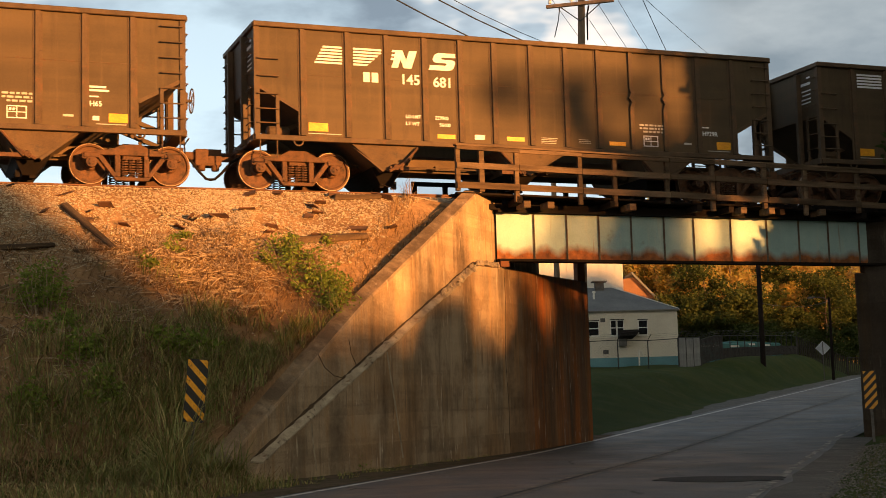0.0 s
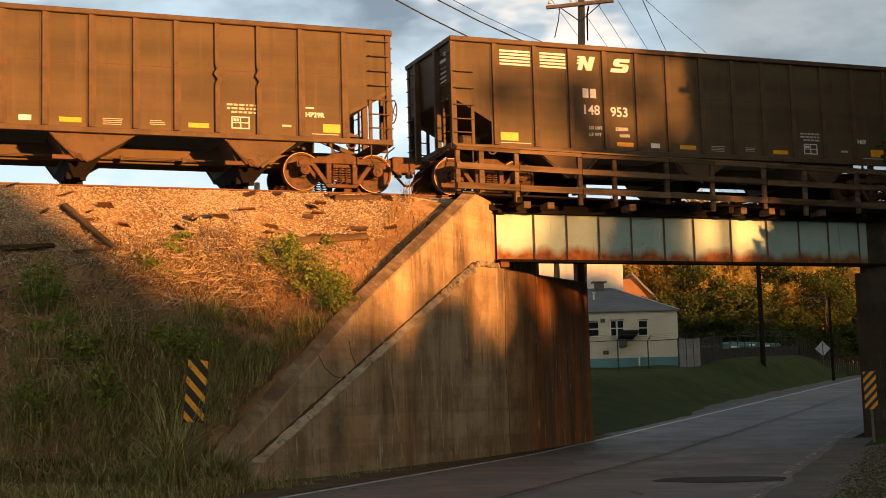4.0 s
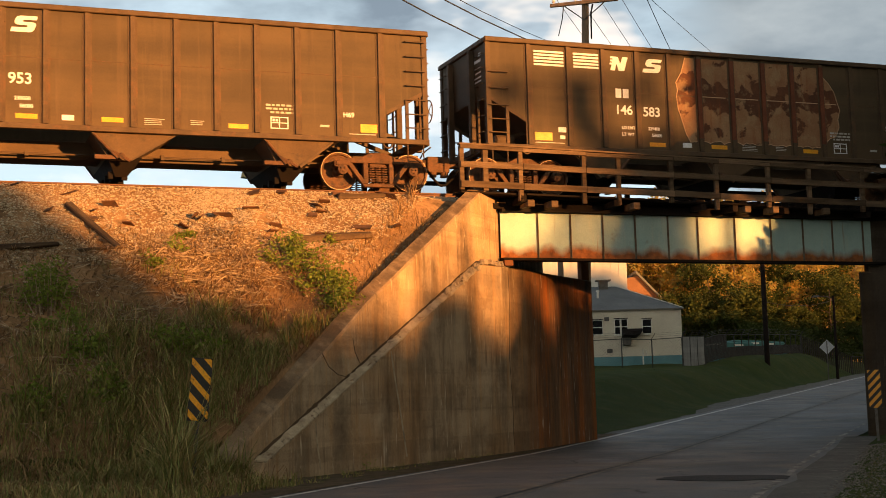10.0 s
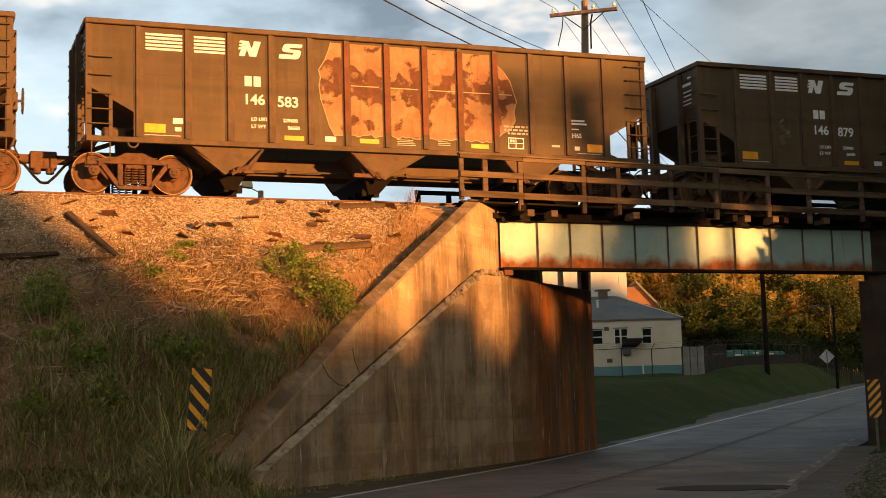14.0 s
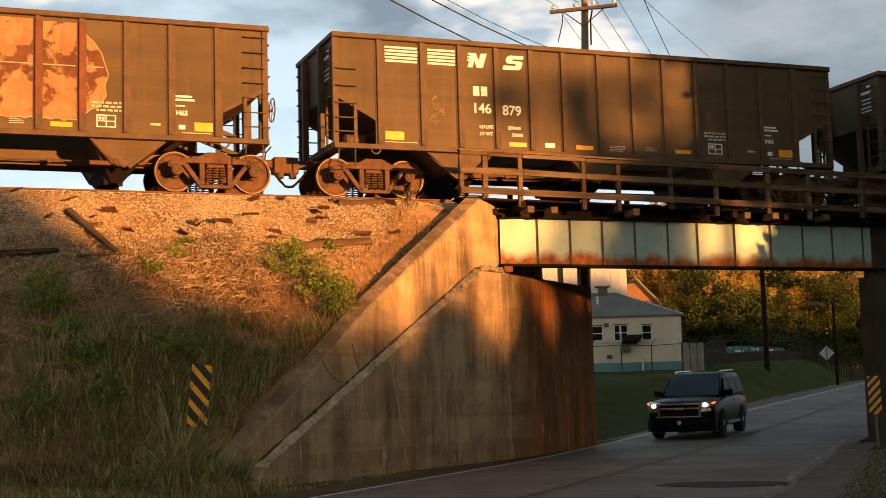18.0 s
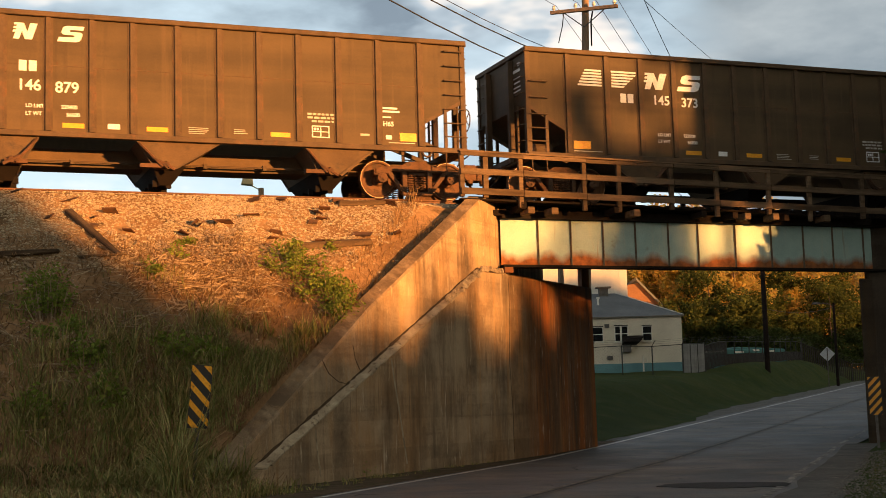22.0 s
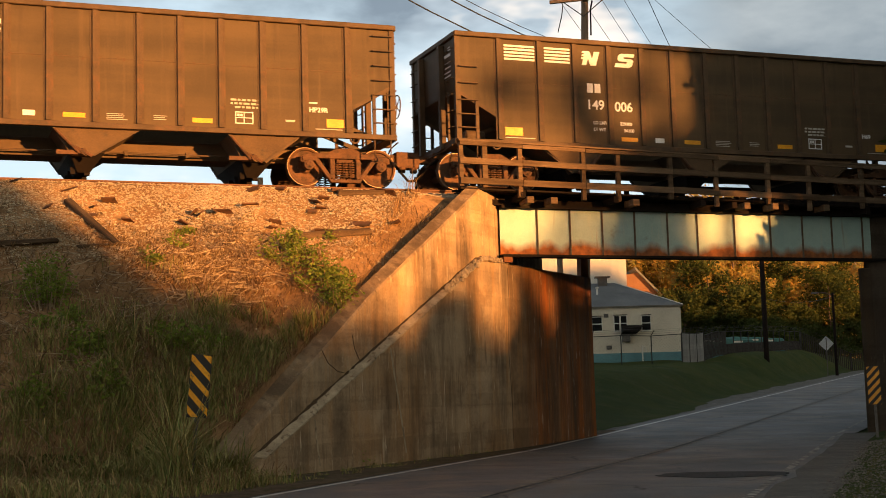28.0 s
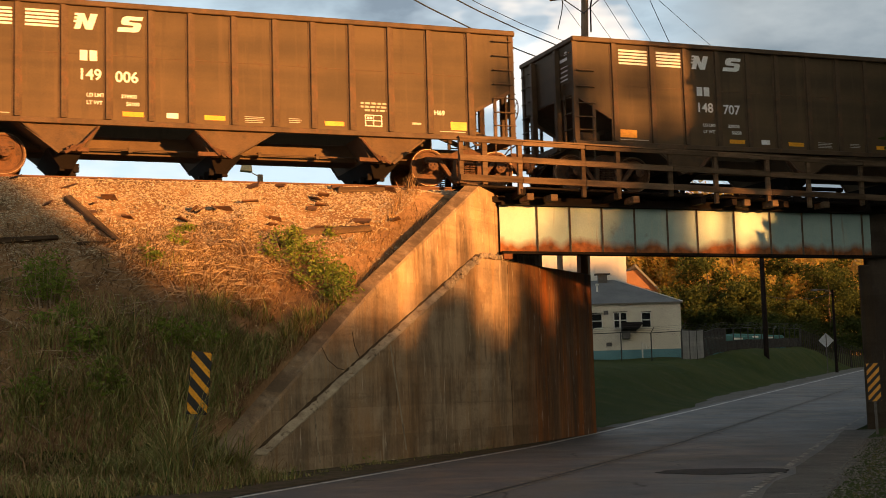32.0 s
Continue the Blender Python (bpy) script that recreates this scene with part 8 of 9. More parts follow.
def make_sedan():
    c = thing("sedan", "silver four-door sedan with red tail lamps", "car")
    rings = [hull_ring(-2.30, 0.70, 0.32, 0.86, 0.03), hull_ring(-2.27, 0.80, 0.26, 0.97, 0.03), hull_ring(-2.1, 0.86, 0.22, 1.03, 0.02), hull_ring(-1.4, 0.88, 0.20, 1.02, 0.02), hull_ring(0.0, 0.88, 0.20, 0.93, 0.03),
             hull_ring(0.9, 0.88, 0.20, 0.93, 0.06), hull_ring(1.7, 0.86, 0.22, 0.80, 0.08), hull_ring(2.2, 0.78, 0.26, 0.66, 0.06), hull_ring(2.34, 0.62, 0.32, 0.55, 0.03)]
    bm = bmesh.new()
    loft(bm, rings)
    part("body", bm, SILVER, c, smooth=True)

    def cab(x, wb, wt, zb, zt):
        return [(x, wb, zb), (x, wt + 0.015, zt - 0.10), (x, wt - 0.06, zt - 0.015), (x, wt * 0.5, zt), (x, 0, zt + 0.008), (x, -wt * 0.5, zt), (x, -wt + 0.06, zt - 0.015), (x, -wt - 0.015, zt - 0.10), (x, -wb, zb)]
    bm = bmesh.new()
    loft(bm, [cab(-1.75, 0.74, 0.72, 0.94, 1.0), cab(-1.35, 0.78, 0.64, 0.94, 1.20), cab(-0.80, 0.80, 0.60, 0.92, 1.42), cab(-0.3, 0.81, 0.60, 0.92, 1.455), cab(0.2, 0.81, 0.59, 0.92, 1.42), cab(0.7, 0.80, 0.62, 0.90, 1.20), cab(1.2, 0.76, 0.72, 0.88, 0.97)])
    part("cabin", bm, SILVER, c, smooth=True)
    yo = lambda z: 0.815 - (z - 0.94) * 0.46
    for s in (-1, 1):
        side_glass(c, [[(-0.42, 0.97), (-1.28, 0.98), (-1.05, 1.22), (-0.78, 1.34), (-0.45, 1.36)], [(0.95, 0.95), (-0.36, 0.97), (-0.38, 1.36), (0.1, 1.35), (0.42, 1.24)]], yo, s)
        for x in (-1.55, 1.12):
            arch(c, x, s * 0.878, 0.37, s)
        panel(c, "door_handle", [(-0.75, s * 0.878, 0.84), (-0.57, s * 0.878, 0.84), (-0.57, s * 0.878, 0.87), (-0.75, s * 0.878, 0.87)], (0, s, 0), 0.02, SILVER)
        panel(c, "door_handle", [(0.35, s * 0.878, 0.82), (0.53, s * 0.878, 0.82), (0.53, s * 0.878, 0.85), (0.35, s * 0.878, 0.85)], (0, s, 0), 0.02, SILVER)
        bm = bmesh.new()
        hull(bm, [(0.70, s * 0.86, 0.95), (0.80, s * 0.86, 0.95), (0.86, s * 1.05, 0.95), (0.72, s * 1.05, 0.95)], [(0.70, s * 0.86, 1.08), (0.80, s * 0.86, 1.08), (0.86, s * 1.05, 1.10), (0.72, s * 1.05, 1.10)])
        part("mirror", bm, BLACK_TRIM, c, bevel=0.02)
        # tail lamps wrap round the corner
        bm = bmesh.new()
        hull(bm, [(-2.325, s * 0.30, 0.80), (-2.315, s * 0.66, 0.79), (-2.20, s * 0.845, 0.79), (-1.98, s * 0.872, 0.82), (-2.1, s * 0.6, 0.80)], [(-2.31, s * 0.26, 0.90), (-2.295, s * 0.66, 0.915), (-2.17, s * 0.83, 0.92), (-1.98, s * 0.86, 0.89), (-2.1, s * 0.6, 0.9)])
        lamp_ = part("tail_lamp", bm, TAIL, c)
        bm = bmesh.new()
        hull(bm, [(-2.332, s * 0.36, 0.82), (-2.330, s * 0.43, 0.82), (-2.31, s * 0.43, 0.82), (-2.31, s * 0.36, 0.82)], [(-2.322, s * 0.36, 0.88), (-2.319, s * 0.43, 0.88), (-2.29, s * 0.43, 0.88), (-2.29, s * 0.36, 0.88)])
        part("reversing_lamp", bm, REVERSE, lamp_)
        panel(c, "bumper_reflector", [(-2.335, s * 0.42, 0.40), (-2.325, s * 0.62, 0.40), (-2.325, s * 0.62, 0.435), (-2.335, s * 0.42, 0.435)], (-1, 0, 0), 0.006, TAIL)
        bm = bmesh.new()
        rod(bm, (-2.36, s * 0.50, 0.27), (-2.1, s * 0.50, 0.27), 0.045, 10)
        part("exhaust_tip", bm, DARK_STEEL, c)
    panel(c, "rear_window", [(-1.74, -0.63, 1.06), (-1.74, 0.63, 1.06), (-1.30, 0.585, 1.235), (-0.98, 0.52, 1.365), (-0.98, -0.52, 1.365), (-1.30, -0.585, 1.235)], (-0.4, 0, 0.9), 0.03, SKY_GLASS, "rear window with a blue sky reflection in its colour")
    panel(c, "windscreen", [(1.12, -0.62, 1.0), (1.12, 0.62, 1.0), (0.26, 0.52, 1.40), (0.26, -0.52, 1.40)], (0.42, 0, 0.9), 0.035, SKY_GLASS)
    panel(c, "plate_recess", [(-2.318, -0.36, 0.74), (-2.318, 0.36, 0.74), (-2.30, 0.30, 0.92), (-2.30, -0.30, 0.92)], (-1, 0, 0.1), 0.012, SILVER)
    pl = panel(c, "licence_plate", [(-2.333, -0.155, 0.77), (-2.333, 0.155, 0.77), (-2.318, 0.155, 0.90), (-2.318, -0.155, 0.90)], (-1, 0, 0.1), 0.008, PLATE)
    panel(pl, "plate_bar", [(-2.341, -0.10, 0.815), (-2.341, 0.10, 0.815), (-2.333, 0.10, 0.86), (-2.333, -0.10, 0.86)], (-1, 0, 0.1), 0.004, PLATE_BAR)
    bm = bmesh.new()
    loft(bm, [[(-2.38, y, 0.46), (-2.34, y, 0.50), (-2.28, y, 0.50), (-2.28, y, 0.44), (-2.34, y, 0.44)] if abs(y) < 0.7 else [(-2.20, y, 0.46), (-2.16, y, 0.50), (-2.1, y, 0.50), (-2.1, y, 0.44), (-2.16, y, 0.44)] for y in (-0.87, -0.69, -0.3, 0.0, 0.3, 0.69, 0.87)])
    part("bumper_lip", bm, SILVER, c, smooth=True)
    bm = bmesh.new()
    box(bm, -2.30, -2.0, -0.66, 0.66, 0.22, 0.38)
    part("rear_valance", bm, BLACK_TRIM, c, bevel=0.03)
    bm = bmesh.new()
    turned(bm, [(0.001, -0.006), (0.032, -0.005), (0.034, 0.002), (0.001, 0.004)], 12, 'X')
    part("trunk_emblem", bm, CHROME, c, m=pose(-2.325, 0, 0.965))
    for x in (-1.55, 1.12):
        for s in (-1, 1):
            wheel(c, x, s * 0.79, 0.32, 0.21)
    return c


def make_suv():
    c = thing("suv", "large black sport-utility vehicle with lit headlamps and chrome grille", "car")
    rings = [hull_ring(-2.58, 0.86, 0.45, 1.02, 0.02), hull_ring(-2.5, 0.97, 0.38, 1.12, 0.02), hull_ring(-1.5, 1.01, 0.32, 1.16, 0.02), hull_ring(0.0, 1.01, 0.30, 1.16, 0.02), hull_ring(0.95, 1.01, 0.32, 1.14, 0.04),
             hull_ring(1.6, 1.0, 0.34, 1.12, 0.05), hull_ring(2.25, 0.98, 0.36, 1.05, 0.05), hull_ring(2.50, 0.94, 0.38, 0.98, 0.03), hull_ring(2.60, 0.84, 0.42, 0.88, 0.02)]
    bm = bmesh.new()
    loft(bm, rings)
    part("body", bm, BLACK_PAINT, c, smooth=True)

    def cab(x, wb, wt, zb, zt):
        return [(x, wb, zb), (x, wt + 0.03, zt - 0.14), (x, wt - 0.05, zt - 0.02), (x, wt * 0.5, zt), (x, 0, zt + 0.008), (x, -wt * 0.5, zt), (x, -wt + 0.05, zt - 0.02), (x, -wt - 0.03, zt - 0.14), (x, -wb, zb)]
    bm = bmesh.new()
    loft(bm, [cab(-2.52, 0.90, 0.80, 1.05, 1.30), cab(-2.35, 0.92, 0.76, 1.05, 1.80), cab(-2.1, 0.93, 0.75, 1.08, 1.845), cab(-0.6, 0.94, 0.75, 1.1, 1.86), cab(0.15, 0.94, 0.74, 1.1, 1.83), cab(0.55, 0.93, 0.78, 1.1, 1.58), cab(1.08, 0.92, 0.86, 1.08, 1.17)])
    part("cabin", bm, BLACK_PAINT, c, smooth=True)
    yo = lambda z: 0.95 - (z - 1.12) * 0.25
    for s in (-1, 1):
        side_glass(c, [[(0.72, 1.18), (-0.28, 1.2), (-0.28, 1.70), (0.12, 1.70), (0.38, 1.55)], [(-0.36, 1.2), (-1.25, 1.22), (-1.25, 1.70), (-0.36, 1.70)], [(-1.33, 1.22), (-2.3, 1.25), (-2.22, 1.68), (-1.33, 1.70)]], yo, s)
        panel(c, "window_chrome", [(0.78, s * 0.955, 1.145), (-2.32, s * 0.955, 1.20), (-2.32, s * 0.955, 1.225), (0.78, s * 0.955, 1.168)], (0, s, 0), 0.012, CHROME)
        bm = bmesh.new()
        tube(bm, [(0.0, s * 0.66, 1.84), (-0.1, s * 0.68, 1.90), (-2.0, s * 0.68, 1.90), (-2.1, s * 0.66, 1.85)], 0.02, 6)
        part("roof_rail", bm, CHROME, c)
        bm = bmesh.new()
        hull(bm, [(0.55, s * 0.93, 1.18), (0.72, s * 0.93, 1.18), (0.78, s * 1.18, 1.18), (0.58, s * 1.18, 1.18)], [(0.55, s * 0.93, 1.34), (0.72, s * 0.93, 1.34), (0.78, s * 1.18, 1.38), (0.58, s * 1.18, 1.38)])
        part("mirror", bm, BLACK_PAINT, c, bevel=0.025)
        for x in (-1.45, 1.50):
            arch(c, x, s * 1.008, 0.47, s)
        bm = bmesh.new()
        hull(bm, [(2.62, s * 0.60, 0.90), (2.56, s * 0.88, 0.90), (2.30, s * 0.985, 0.92), (2.3, s * 0.6, 0.92)], [(2.56, s * 0.60, 1.03), (2.50, s * 0.87, 1.05), (2.22, s * 0.985, 1.08), (2.2, s * 0.6, 1.05)])
        hl = part("headlamp", bm, LENS, c)
        bm = bmesh.new()
        turned(bm, [(0.0, 2.60), (0.055, 2.61), (0.045, 2.635), (0.0, 2.64)], 14, 'X')
        part("lit_bulb", bm, HEAD, hl, "bright lit headlamp", m=pose(-0.02, s * 0.74, 0.97))
        panel(c, "side_marker", [(2.46, s * 0.90, 0.98), (2.32, s * 0.975, 1.0), (2.30, s * 0.975, 1.05), (2.44, s * 0.90, 1.03)], (0.4, s, 0), 0.012, AMBER)
        panel(c, "lower_lamp", [(2.63, s * 0.62, 0.78), (2.56, s * 0.90, 0.79), (2.55, s * 0.90, 0.87), (2.62, s * 0.62, 0.87)], (1, 0, 0), 0.015, LENS)
        panel(c, "running_board", [(0.95, s * 0.98, 0.36), (-0.9, s * 0.98, 0.36), (-0.9, s * 1.06, 0.36), (0.95, s * 1.06, 0.36)], (0, 0, 1), 0.05, CHROME)
        panel(c, "door_handle", [(-0.1, s * 1.008, 1.02), (-0.28, s * 1.008, 1.02), (-0.28, s * 1.008, 1.05), (-0.1, s * 1.008, 1.05)], (0, s, 0), 0.025, BLACK_PAINT)
    panel(c, "windscreen", [(1.06, -0.80, 1.18), (1.06, 0.80, 1.18), (0.66, 0.765, 1.50), (0.20, 0.62, 1.805), (0.20, -0.62, 1.805), (0.66, -0.765, 1.50)], (0.6, 0, 0.8), 0.03, DARK_SCREEN, "dark windscreen with a blue sky reflection in its colour")
    panel(c, "rear_window", [(-2.50, -0.72, 1.30), (-2.50, 0.72, 1.30), (-2.37, 0.66, 1.74), (-2.37, -0.66, 1.74)], (-1, 0, 0.25), 0.012, TINT)
    bm = bmesh.new()
    box(bm, 2.585, 2.625, -0.60, 0.60, 0.62, 1.0)
    gr = part("grille", bm, BLACK_TRIM, c, bevel=0.01)
    for z, h in ((1.0, 0.018), (0.875, 0.022), (0.64, 0.02)):
        bm = bmesh.new()
        box(bm, 2.60, 2.65, -0.66, 0.66, z - h, z + h)
        part("chrome_bar", bm, CHROME, gr, bevel=0.006)
    for s in (-1, 1):
        bm = bmesh.new()
        hull(bm, [(2.60, s * 0.55, 0.64), (2.65, s * 0.55, 0.64), (2.65, s * 0.60, 0.64), (2.60, s * 0.60, 0.64)], [(2.60, s * 0.58, 1.0), (2.65, s * 0.58, 1.0), (2.65, s * 0.66, 1.0), (2.60, s * 0.66, 1.0)])
        part("chrome_upright", bm, CHROME, gr)
    bm = bmesh.new()
    box(bm, 2.652, 2.672, -0.12, 0.12, 0.845, 0.905)
    part("grille_emblem", bm, plain("gold_emblem", (0.5, 0.33, 0.12), 0.3, 0.7), gr, "plain gold emblem bar")
    bm = bmesh.new()
    loft(bm, [[(x - 0.25, y, 0.21), (x - 0.03, y, 0.23), (x + 0.02, y, 0.42), (x + 0.02, y, 0.56), (x - 0.03, y, 0.60), (x - 0.25, y, 0.60)] for x, y in ((2.42, -0.98), (2.62, -0.80), (2.68, -0.3), (2.68, 0.3), (2.62, 0.80), (2.42, 0.98))])
    part("front_bumper", bm, BLACK_PAINT, c)
    bm = bmesh.new()
    turned(bm, [(0.0, 2.685), (0.065, 2.688), (0.06, 2.705), (0.0, 2.71)], 14, 'X')
    part("tow_cover", bm, plain("pale_plate_badge", (0.6, 0.45, 0.38), 0.5), c, m=pose(0, 0, 0.48))
    for x in (-1.45, 1.50):
        for s in (-1, 1):
            wheel(c, x, s * 0.90, 0.40, 0.27)
    return c


SEDAN, SUV = make_sedan(), make_suv()


def on_road(t, rows, offset, back, behind):
    """Pose of a car whose leading axle stands at y(t): rows of (seconds, y); offset from the left line; back: metres from that axle to the car's middle."""
    y = float(np.interp(t, [r[0] for r in rows], [r[1] for r in rows]))
    at = lambda q: Vector((road_left(q) + offset(q), q, road_z(q) + 0.025))
    p, d = at(y), (at(y + 3) - at(y - 3)).normalized()
    c = p + d * back
    yaw = math.degrees(math.atan2(d.y, d.x)) + (180 if behind else 0)
    pitch = math.degrees(math.asin(d.z)) * (1 if behind else -1)
    return pose(c.x, c.y, c.z, 0, pitch, yaw)


SUV_Y = [(0, 395), (10, 202), (14, 128), (15, 106), (15.5, 91.5), (17.5, 50.2), (18, 41.2), (18.5, 32.1), (19, 20.1), (19.5, 7.7), (20, -4.8), (21, -29), (32, -290)]
SEDAN_Y = [(0, -330), (10, -150), (16, -44), (18, -2.6), (18.4, 6.2), (18.6, 10.7), (19, 18.55), (19.5, 27.9), (20, 36.3), (21, 54.9), (22, 73), (25, 127), (32, 260)]
SUV_AT = lambda t: on_road(t, SUV_Y, lambda y: 1.45 + 0.0201 * min(45.0, max(0.0, y - 20)), 1.5, True)
SEDAN_AT = lambda t: on_road(t, SEDAN_Y, lambda y: min(5.62, max(4.0, 4.62 + (y - 19) * (0.08 if y < 19 else 0.07))), 1.55, False)
# ---- unseen woods added behind the camera, towards the sun, to cast the shade ----
ROW_S = Vector((math.sin(radians(SUN_AZ)), -math.cos(radians(SUN_AZ)), 0))
ROW_E = Vector((math.cos(radians(SUN_AZ)), math.sin(radians(SUN_AZ)), 0))


def row_top(w):
    """Height of the unseen hedgerow's crest along its line, shaped by the shade it must cast."""
    z = 13.2 - 4.0 * smooth(15.6, 16.85, w) - 0.75 * smooth(16.5, 18.4, w) + 0.5 * smooth(20.5, 22.5, w)
    z += (0.28 * smooth(17.9, 18.9, w) + 0.40 * smooth(21.4, 22.4, w)) * (1 - smooth(23.9, 25.0, w)) + 1.5 * smooth(26.3, 26.8, w)
    if 27.2 < w < 29.6:
        z = 10.45 - 0.66 * (w - 27.3)
    z += 2.6 * smooth(34.0, 35.6, w) + 5.5 * smooth(38, 68, w)
    z += 7.0 * smooth(98, 105, w) * (1 - smooth(117, 123, w)) + 1.6 * smooth(117, 123, w)
    return z


def make_shade_hedgerow():
    rnd = random.Random(61)
    verts, faces = [], []
    ws = spaced([(-40, 10, 2.0), (10, 45, 0.35), (45, 190, 2.0)])
    prof = [(-5.0, 0.0), (-3.6, 0.55), (-1.8, 0.9), (0.0, 1.0), (1.8, 0.9), (3.6, 0.55), (5.0, 0.0)]
    for w in ws:
        for j, (o, k) in enumerate(prof):
            P = ROW_E * w + ROW_S * (50 + o + 0.4 * noise.noise((w * 0.6, j, 3.3)))
            top = row_top(w) - 0.25 + 0.30 * noise.noise((w * 0.9, 0.2, 8.8)) * k
            verts.append((P.x, P.y, -0.3 + (top + 0.3) * k))
    m = len(prof)
    for i in range(len(ws) - 1):
        for j in range(m - 1):
            faces.append((i * m + j, i * m + j + 1, (i + 1) * m + j + 1, (i + 1) * m + j))
    for w in ws:
        for _ in range(26 if 10 < w < 45 else 40):
            P = ROW_E * (w + rnd.uniform(-0.6, 0.6)) + ROW_S * (50 + rnd.uniform(-1.5, 1.5))
            c = (P.x, P.y, row_top(w) - 0.15 + rnd.uniform(-0.5, 0.28))
            leaf_cloud(rnd, [c], 1, 0.1, 0.3, verts, faces)
    raw("hedgerow", verts, faces, GREEN, "unseen wooded hedgerow added to cast the evening shade", "hedgerow")


make_shade_hedgerow()


def sunward(x, y, dist):
    P = Vector((x, y, 0)) + ROW_S * dist
    return P.x, P.y


# Unseen tall trees, set where their crowns shade the right-hand cars.
tall_a = make_tree(51, 19.5, 4.3, 0.5, 95, GREEN, "unseen tall spreading tree added to shade the right-hand cars", 0.66)
x, y = sunward(10.6, 37.4, 66)
tall_a.matrix_basis = pose(x, y, ground_at(x, y), 0, 0, 30)
for px_, py_, d, s, r in ((11.4, 37.8, 74, 0.95, 250), (13.0, 38.4, 60, 0.86, 330), (15.0, 39.2, 70, 0.84, 120), (18.5, 40.5, 64, 0.86, 200), (23, 42.2, 66, 1.0, 290), (28, 44, 68, 1.05, 75), (34, 46, 66, 1.1, 10)):
    x, y = sunward(px_, py_, d)
    plant(tall_a, x, y, r, s)
# Unseen trees added to block sky light at the bridge's right end.
low_tree = make_tree(53, 16, 4.2, 0.42, 85, GREEN, "unseen broad dark green tree added to darken the bridge end", 0.10)
low_tree.matrix_basis = pose(21.0, 31.5, ground_at(21.0, 31.5), 0, 0, 15)
plant(low_tree, 16.4, 32.2, 75, 0.72)
plant(low_tree, 24.5, 27.0, 140, 0.9)
plant(low_tree, 28.0, 22.0, 230, 1.0)
# Unseen tree added to throw leafy shade on the cars.
small = make_tree(52, 15.2, 1.8, 0.34, 13, GREEN, "unseen slender half-bare tree added for leafy shade on the cars", 0.78)
x, y = sunward(3.0, 34.3, 68)
small.matrix_basis = pose(x, y, ground_at(x, y), 0, 0, 30)


def sprays():
    """Unseen loose leafy branch ends, added between the hedgerow and the tall crowns to dapple the light."""
    rnd = random.Random(63)
    verts, faces = [], []
    for _ in range(55):
        w = rnd.uniform(27.2, 30.4)
        P = ROW_E * w + ROW_S * (50 + rnd.uniform(-2, 2))
        leaf_cloud(rnd, [(P.x, P.y, rnd.uniform(10.6, 12.6))], 7, 0.55, 0.34, verts, faces)
    for _ in range(110):
        w = 33.0 - 4.6 * rnd.random() ** 1.6
        P = ROW_E * w + ROW_S * (50 + rnd.uniform(-2, 2))
        leaf_cloud(rnd, [(P.x, P.y, rnd.uniform(12.5, 13.4 + 0.12 * (w - 27.6)))], 13, 0.5, 0.34, verts, faces)
    for _ in range(300):
        w = rnd.uniform(31.8, 38.0)
        P = ROW_E * w + ROW_S * (50 + rnd.uniform(-2, 2))
        leaf_cloud(rnd, [(P.x, P.y, rnd.uniform(12.9 - 2.1 * smooth(32.8, 34.4, w), 16.2 + 1.3 * smooth(32.5, 34, w)))], 14, 0.6, 0.34, verts, faces)
    for _ in range(26):
        w = rnd.choice((27.0, 28.6, 29.7, 30.4)) + rnd.uniform(-0.5, 0.5)
        P = ROW_E * w + ROW_S * (50 + rnd.uniform(-2, 2))
        leaf_cloud(rnd, [(P.x, P.y, rnd.uniform(13.2, 15.2))], 14, 0.5, 0.34, verts, faces)
    for _ in range(34):
        w = rnd.uniform(28.3, 31.2)
        P = ROW_E * w + ROW_S * (50 + rnd.uniform(-1, 1))
        leaf_cloud(rnd, [(P.x, P.y, rnd.uniform(max(9.3, 10.85 - 1.25 * (w - 28.3)), 11.0))], 14, 0.28, 0.26, verts, faces)
    # thin outer twigs over the crest that break the light up
    for _ in range(80):
        w = rnd.uniform(14.8, 20.5)
        P = ROW_E * w + ROW_S * (50 + rnd.uniform(-2, 2))
        leaf_cloud(rnd, [(P.x, P.y, row_top(w) + 0.9 * rnd.random() ** 1.5)], 4, 0.35, 0.26, verts, faces)
    for _ in range(90):
        w = rnd.uniform(22.0, 28.6)
        P = ROW_E * w + ROW_S * (50 + rnd.uniform(-2, 2))
        leaf_cloud(rnd, [(P.x, P.y, rnd.uniform(8.7, 10.9))], 6, 0.32, 0.26, verts, faces)
    for _ in range(110):
        w = rnd.uniform(28.4, 30.6)
        P = ROW_E * w + ROW_S * (50 + rnd.uniform(-2, 2))
        leaf_cloud(rnd, [(P.x, P.y, rnd.uniform(10.7, 12.2))], 8, 0.35, 0.28, verts, faces)
    for _ in range(170):
        w = rnd.uniform(33.0, 38.5)
        P = ROW_E * w + ROW_S * (50 + rnd.uniform(-2, 2))
        leaf_cloud(rnd, [(P.x, P.y, rnd.uniform(9.2, 13.0))], 14, 0.55, 0.34, verts, faces)
    raw("dapple_sprays", verts, faces, GREEN, "unseen loose leafy branches added to dapple the light", "branches")


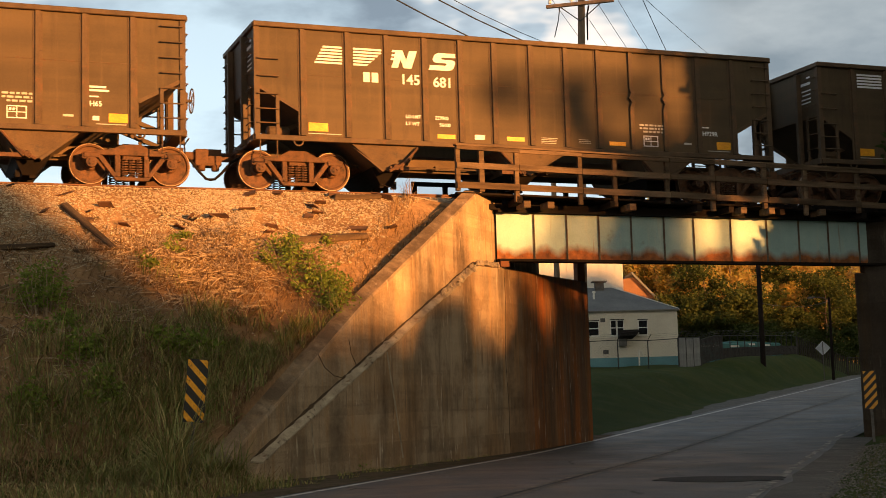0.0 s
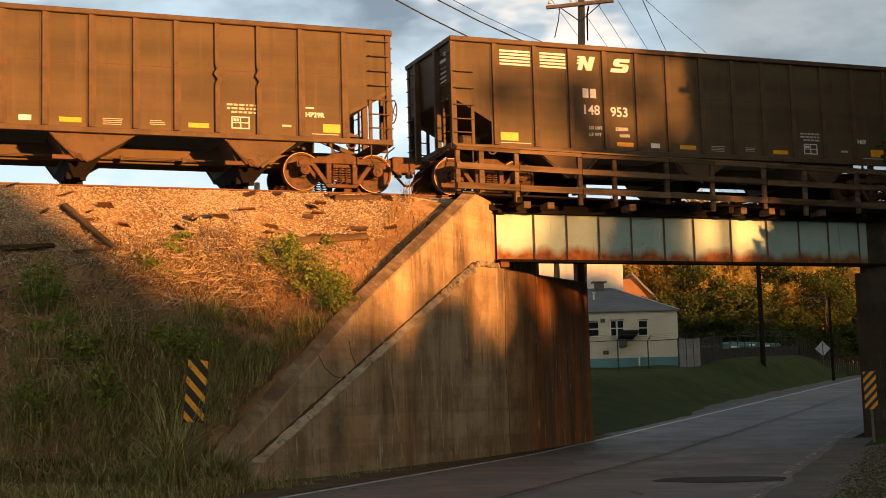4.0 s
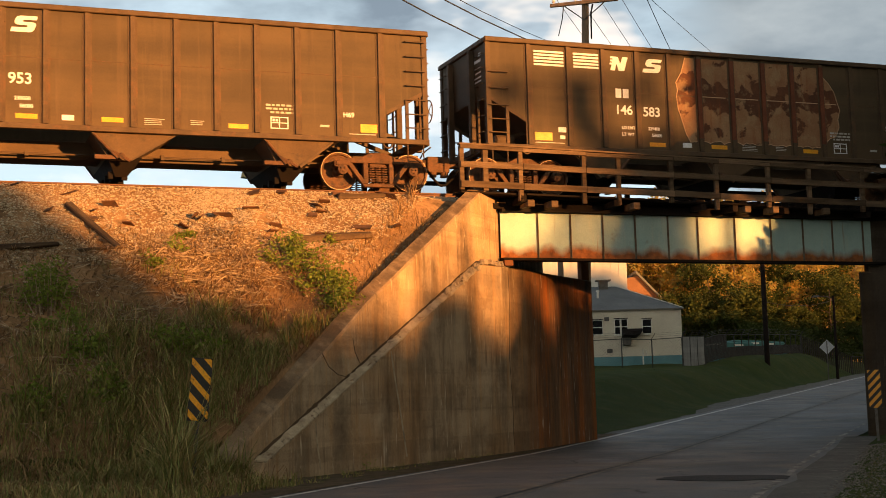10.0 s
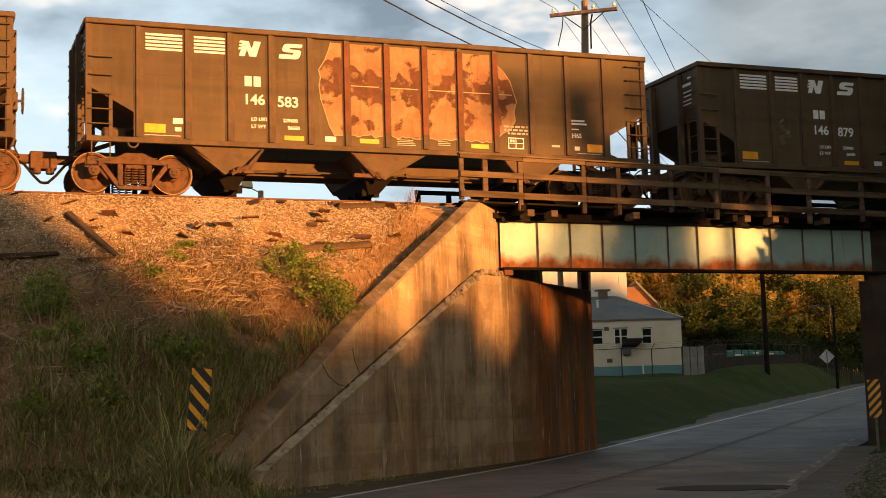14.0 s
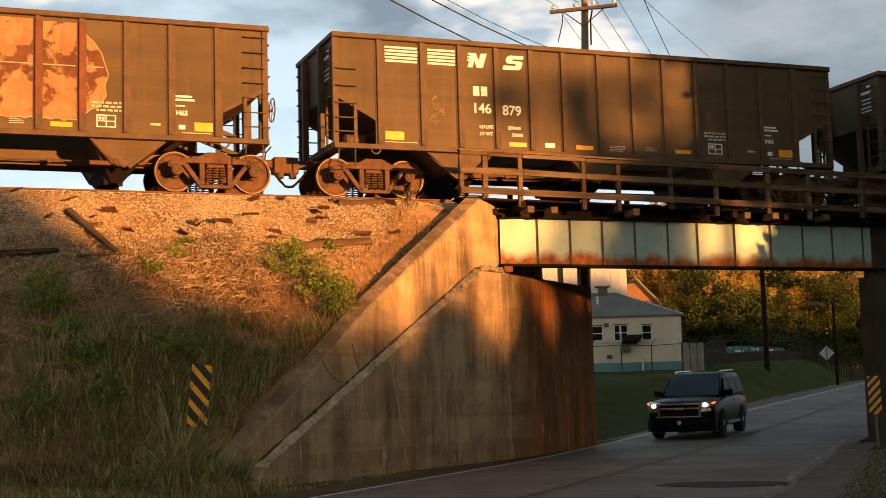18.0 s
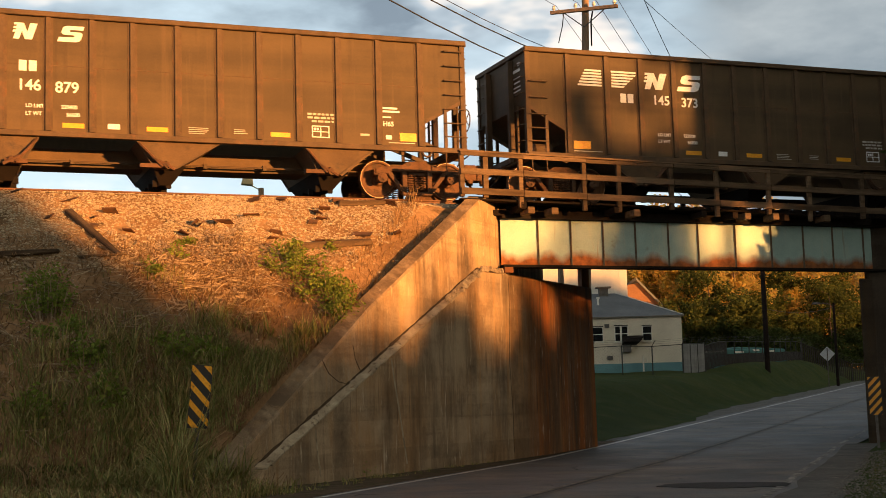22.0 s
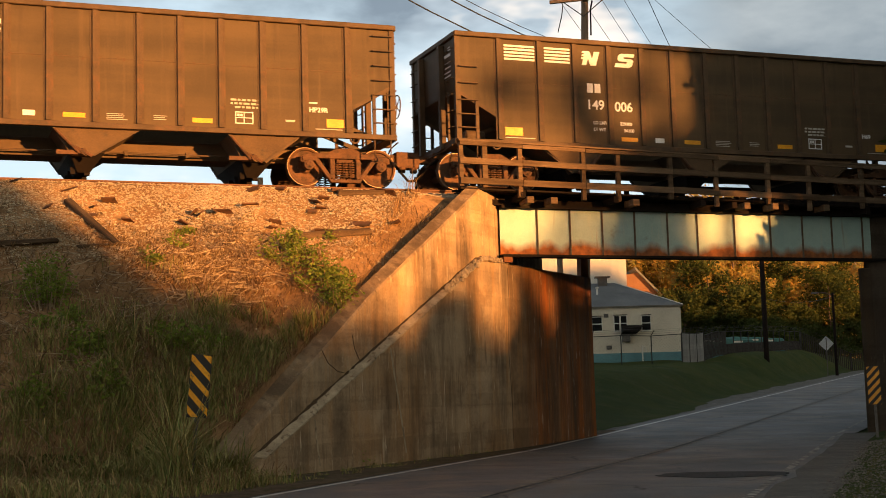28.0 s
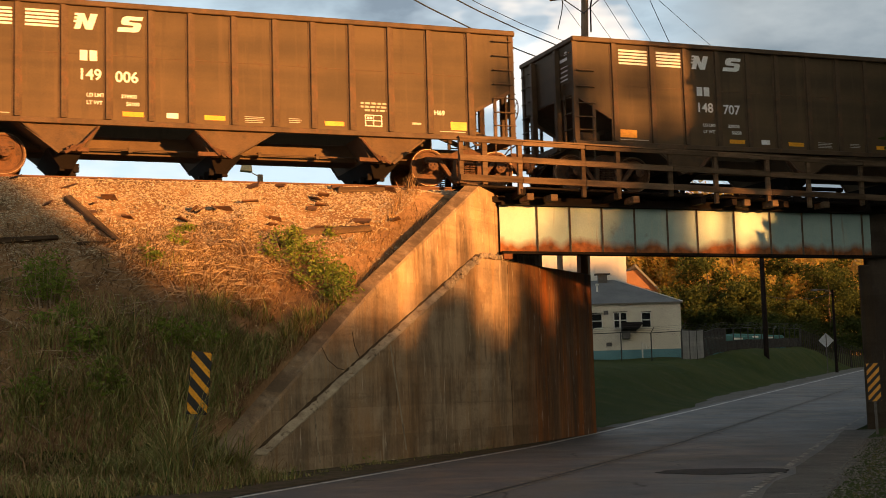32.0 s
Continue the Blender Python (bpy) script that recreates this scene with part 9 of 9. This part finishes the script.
sprays()
TRAVEL = [  # seconds, metres gone by the train
    (0, 0), (0.5, 1.42), (1, 2.81), (1.5, 4.18), (2, 5.47), (2.5, 6.77), (3, 8.09), (3.5, 9.37),
    (5.5, 14.38), (6, 15.6), (6.5, 16.79), (7, 18.04), (7.5, 19.36), (8, 20.58), (8.5, 21.78), (9, 22.92),
    (9.5, 24.09), (10, 25.31), (10.5, 26.49), (11, 27.63), (11.5, 28.82), (12, 30.03), (12.5, 31.23), (13, 32.45),
    (13.5, 33.64), (14, 34.84), (14.5, 36.07), (15, 37.29), (15.5, 38.46), (17.5, 43.41), (18, 44.7), (18.5, 46.01),
    (19, 47.32), (19.5, 48.65), (20, 49.96), (20.5, 51.28), (21, 52.65), (21.5, 54), (22, 55.32), (22.5, 56.69),
    (23, 58.08), (23.5, 59.49), (24, 60.91), (24.5, 62.28), (25, 63.73), (25.5, 65.24), (27.5, 71.2), (28, 72.68),
    (28.5, 74.17), (29, 75.63), (29.5, 77.18), (30, 78.76), (30.5, 80.33), (31, 81.86), (31.5, 83.47), (32, 85.09),
]


def motions():
    steps = [0.25 * k for k in range(129)]
    ts_, xs_ = [r[0] for r in TRAVEL], [r[1] for r in TRAVEL]

    def gone(t):
        i = max(1, min(len(ts_) - 2, int(np.searchsorted(ts_, t))))
        ks = [max(0, i - 2), i - 1, i, min(len(ts_) - 1, i + 1)]
        c = np.polyfit([ts_[k] for k in ks], [xs_[k] for k in ks], 2)
        return 0.5 * float(np.polyval(c, t)) + 0.5 * float(np.interp(t, ts_, xs_))
    path = [(t, gone(t)) for t in steps]
    for c, row in zip(TRAIN, CARS):
        walk(c, [(t, car_pose(row[0] - d)) for t, d in path[::2]])
        for w in c.children:
            if w.name.startswith("wheelset"):
                x = w.matrix_basis.translation.x
                walk(w, [(t, pose(x, 0, 0.46, 0, -math.degrees(d / 0.46), 0)) for t, d in path])
    times = sorted(set([0, 2, 4, 6, 8, 10, 12, 13, 14, 14.5, 15] + [15.5 + 0.1 * k for k in range(66)] + [22.5, 23, 24, 25, 26, 28, 30, 32]))
    for car, at, r, rows in ((SUV, SUV_AT, 0.40, SUV_Y), (SEDAN, SEDAN_AT, 0.32, SEDAN_Y)):
        walk(car, [(t, at(t)) for t in times])
        # the wheels turn, each step under a quarter turn
        spin = [k / 30 for k in range(int(17.4 * 30), int(21.2 * 30))]
        ys, base = [x[1] for x in rows], [x[0] for x in rows]
        for w in car.children:
            if w.name.startswith("wheel") and "arch" not in w.name:
                p = w.matrix_basis.translation.copy()
                turn = lambda t: math.degrees(abs(float(np.interp(t, base, ys)) - float(np.interp(17.4, base, ys))) * 0.6 / r)
                walk(w, [(0, pose(p.x, p.y, p.z))] + [(t, pose(p.x, p.y, p.z, 0, turn(t), 0)) for t in spin] + [(32, pose(p.x, p.y, p.z, 0, turn(spin[-1]) + 10, 0))])


motions()
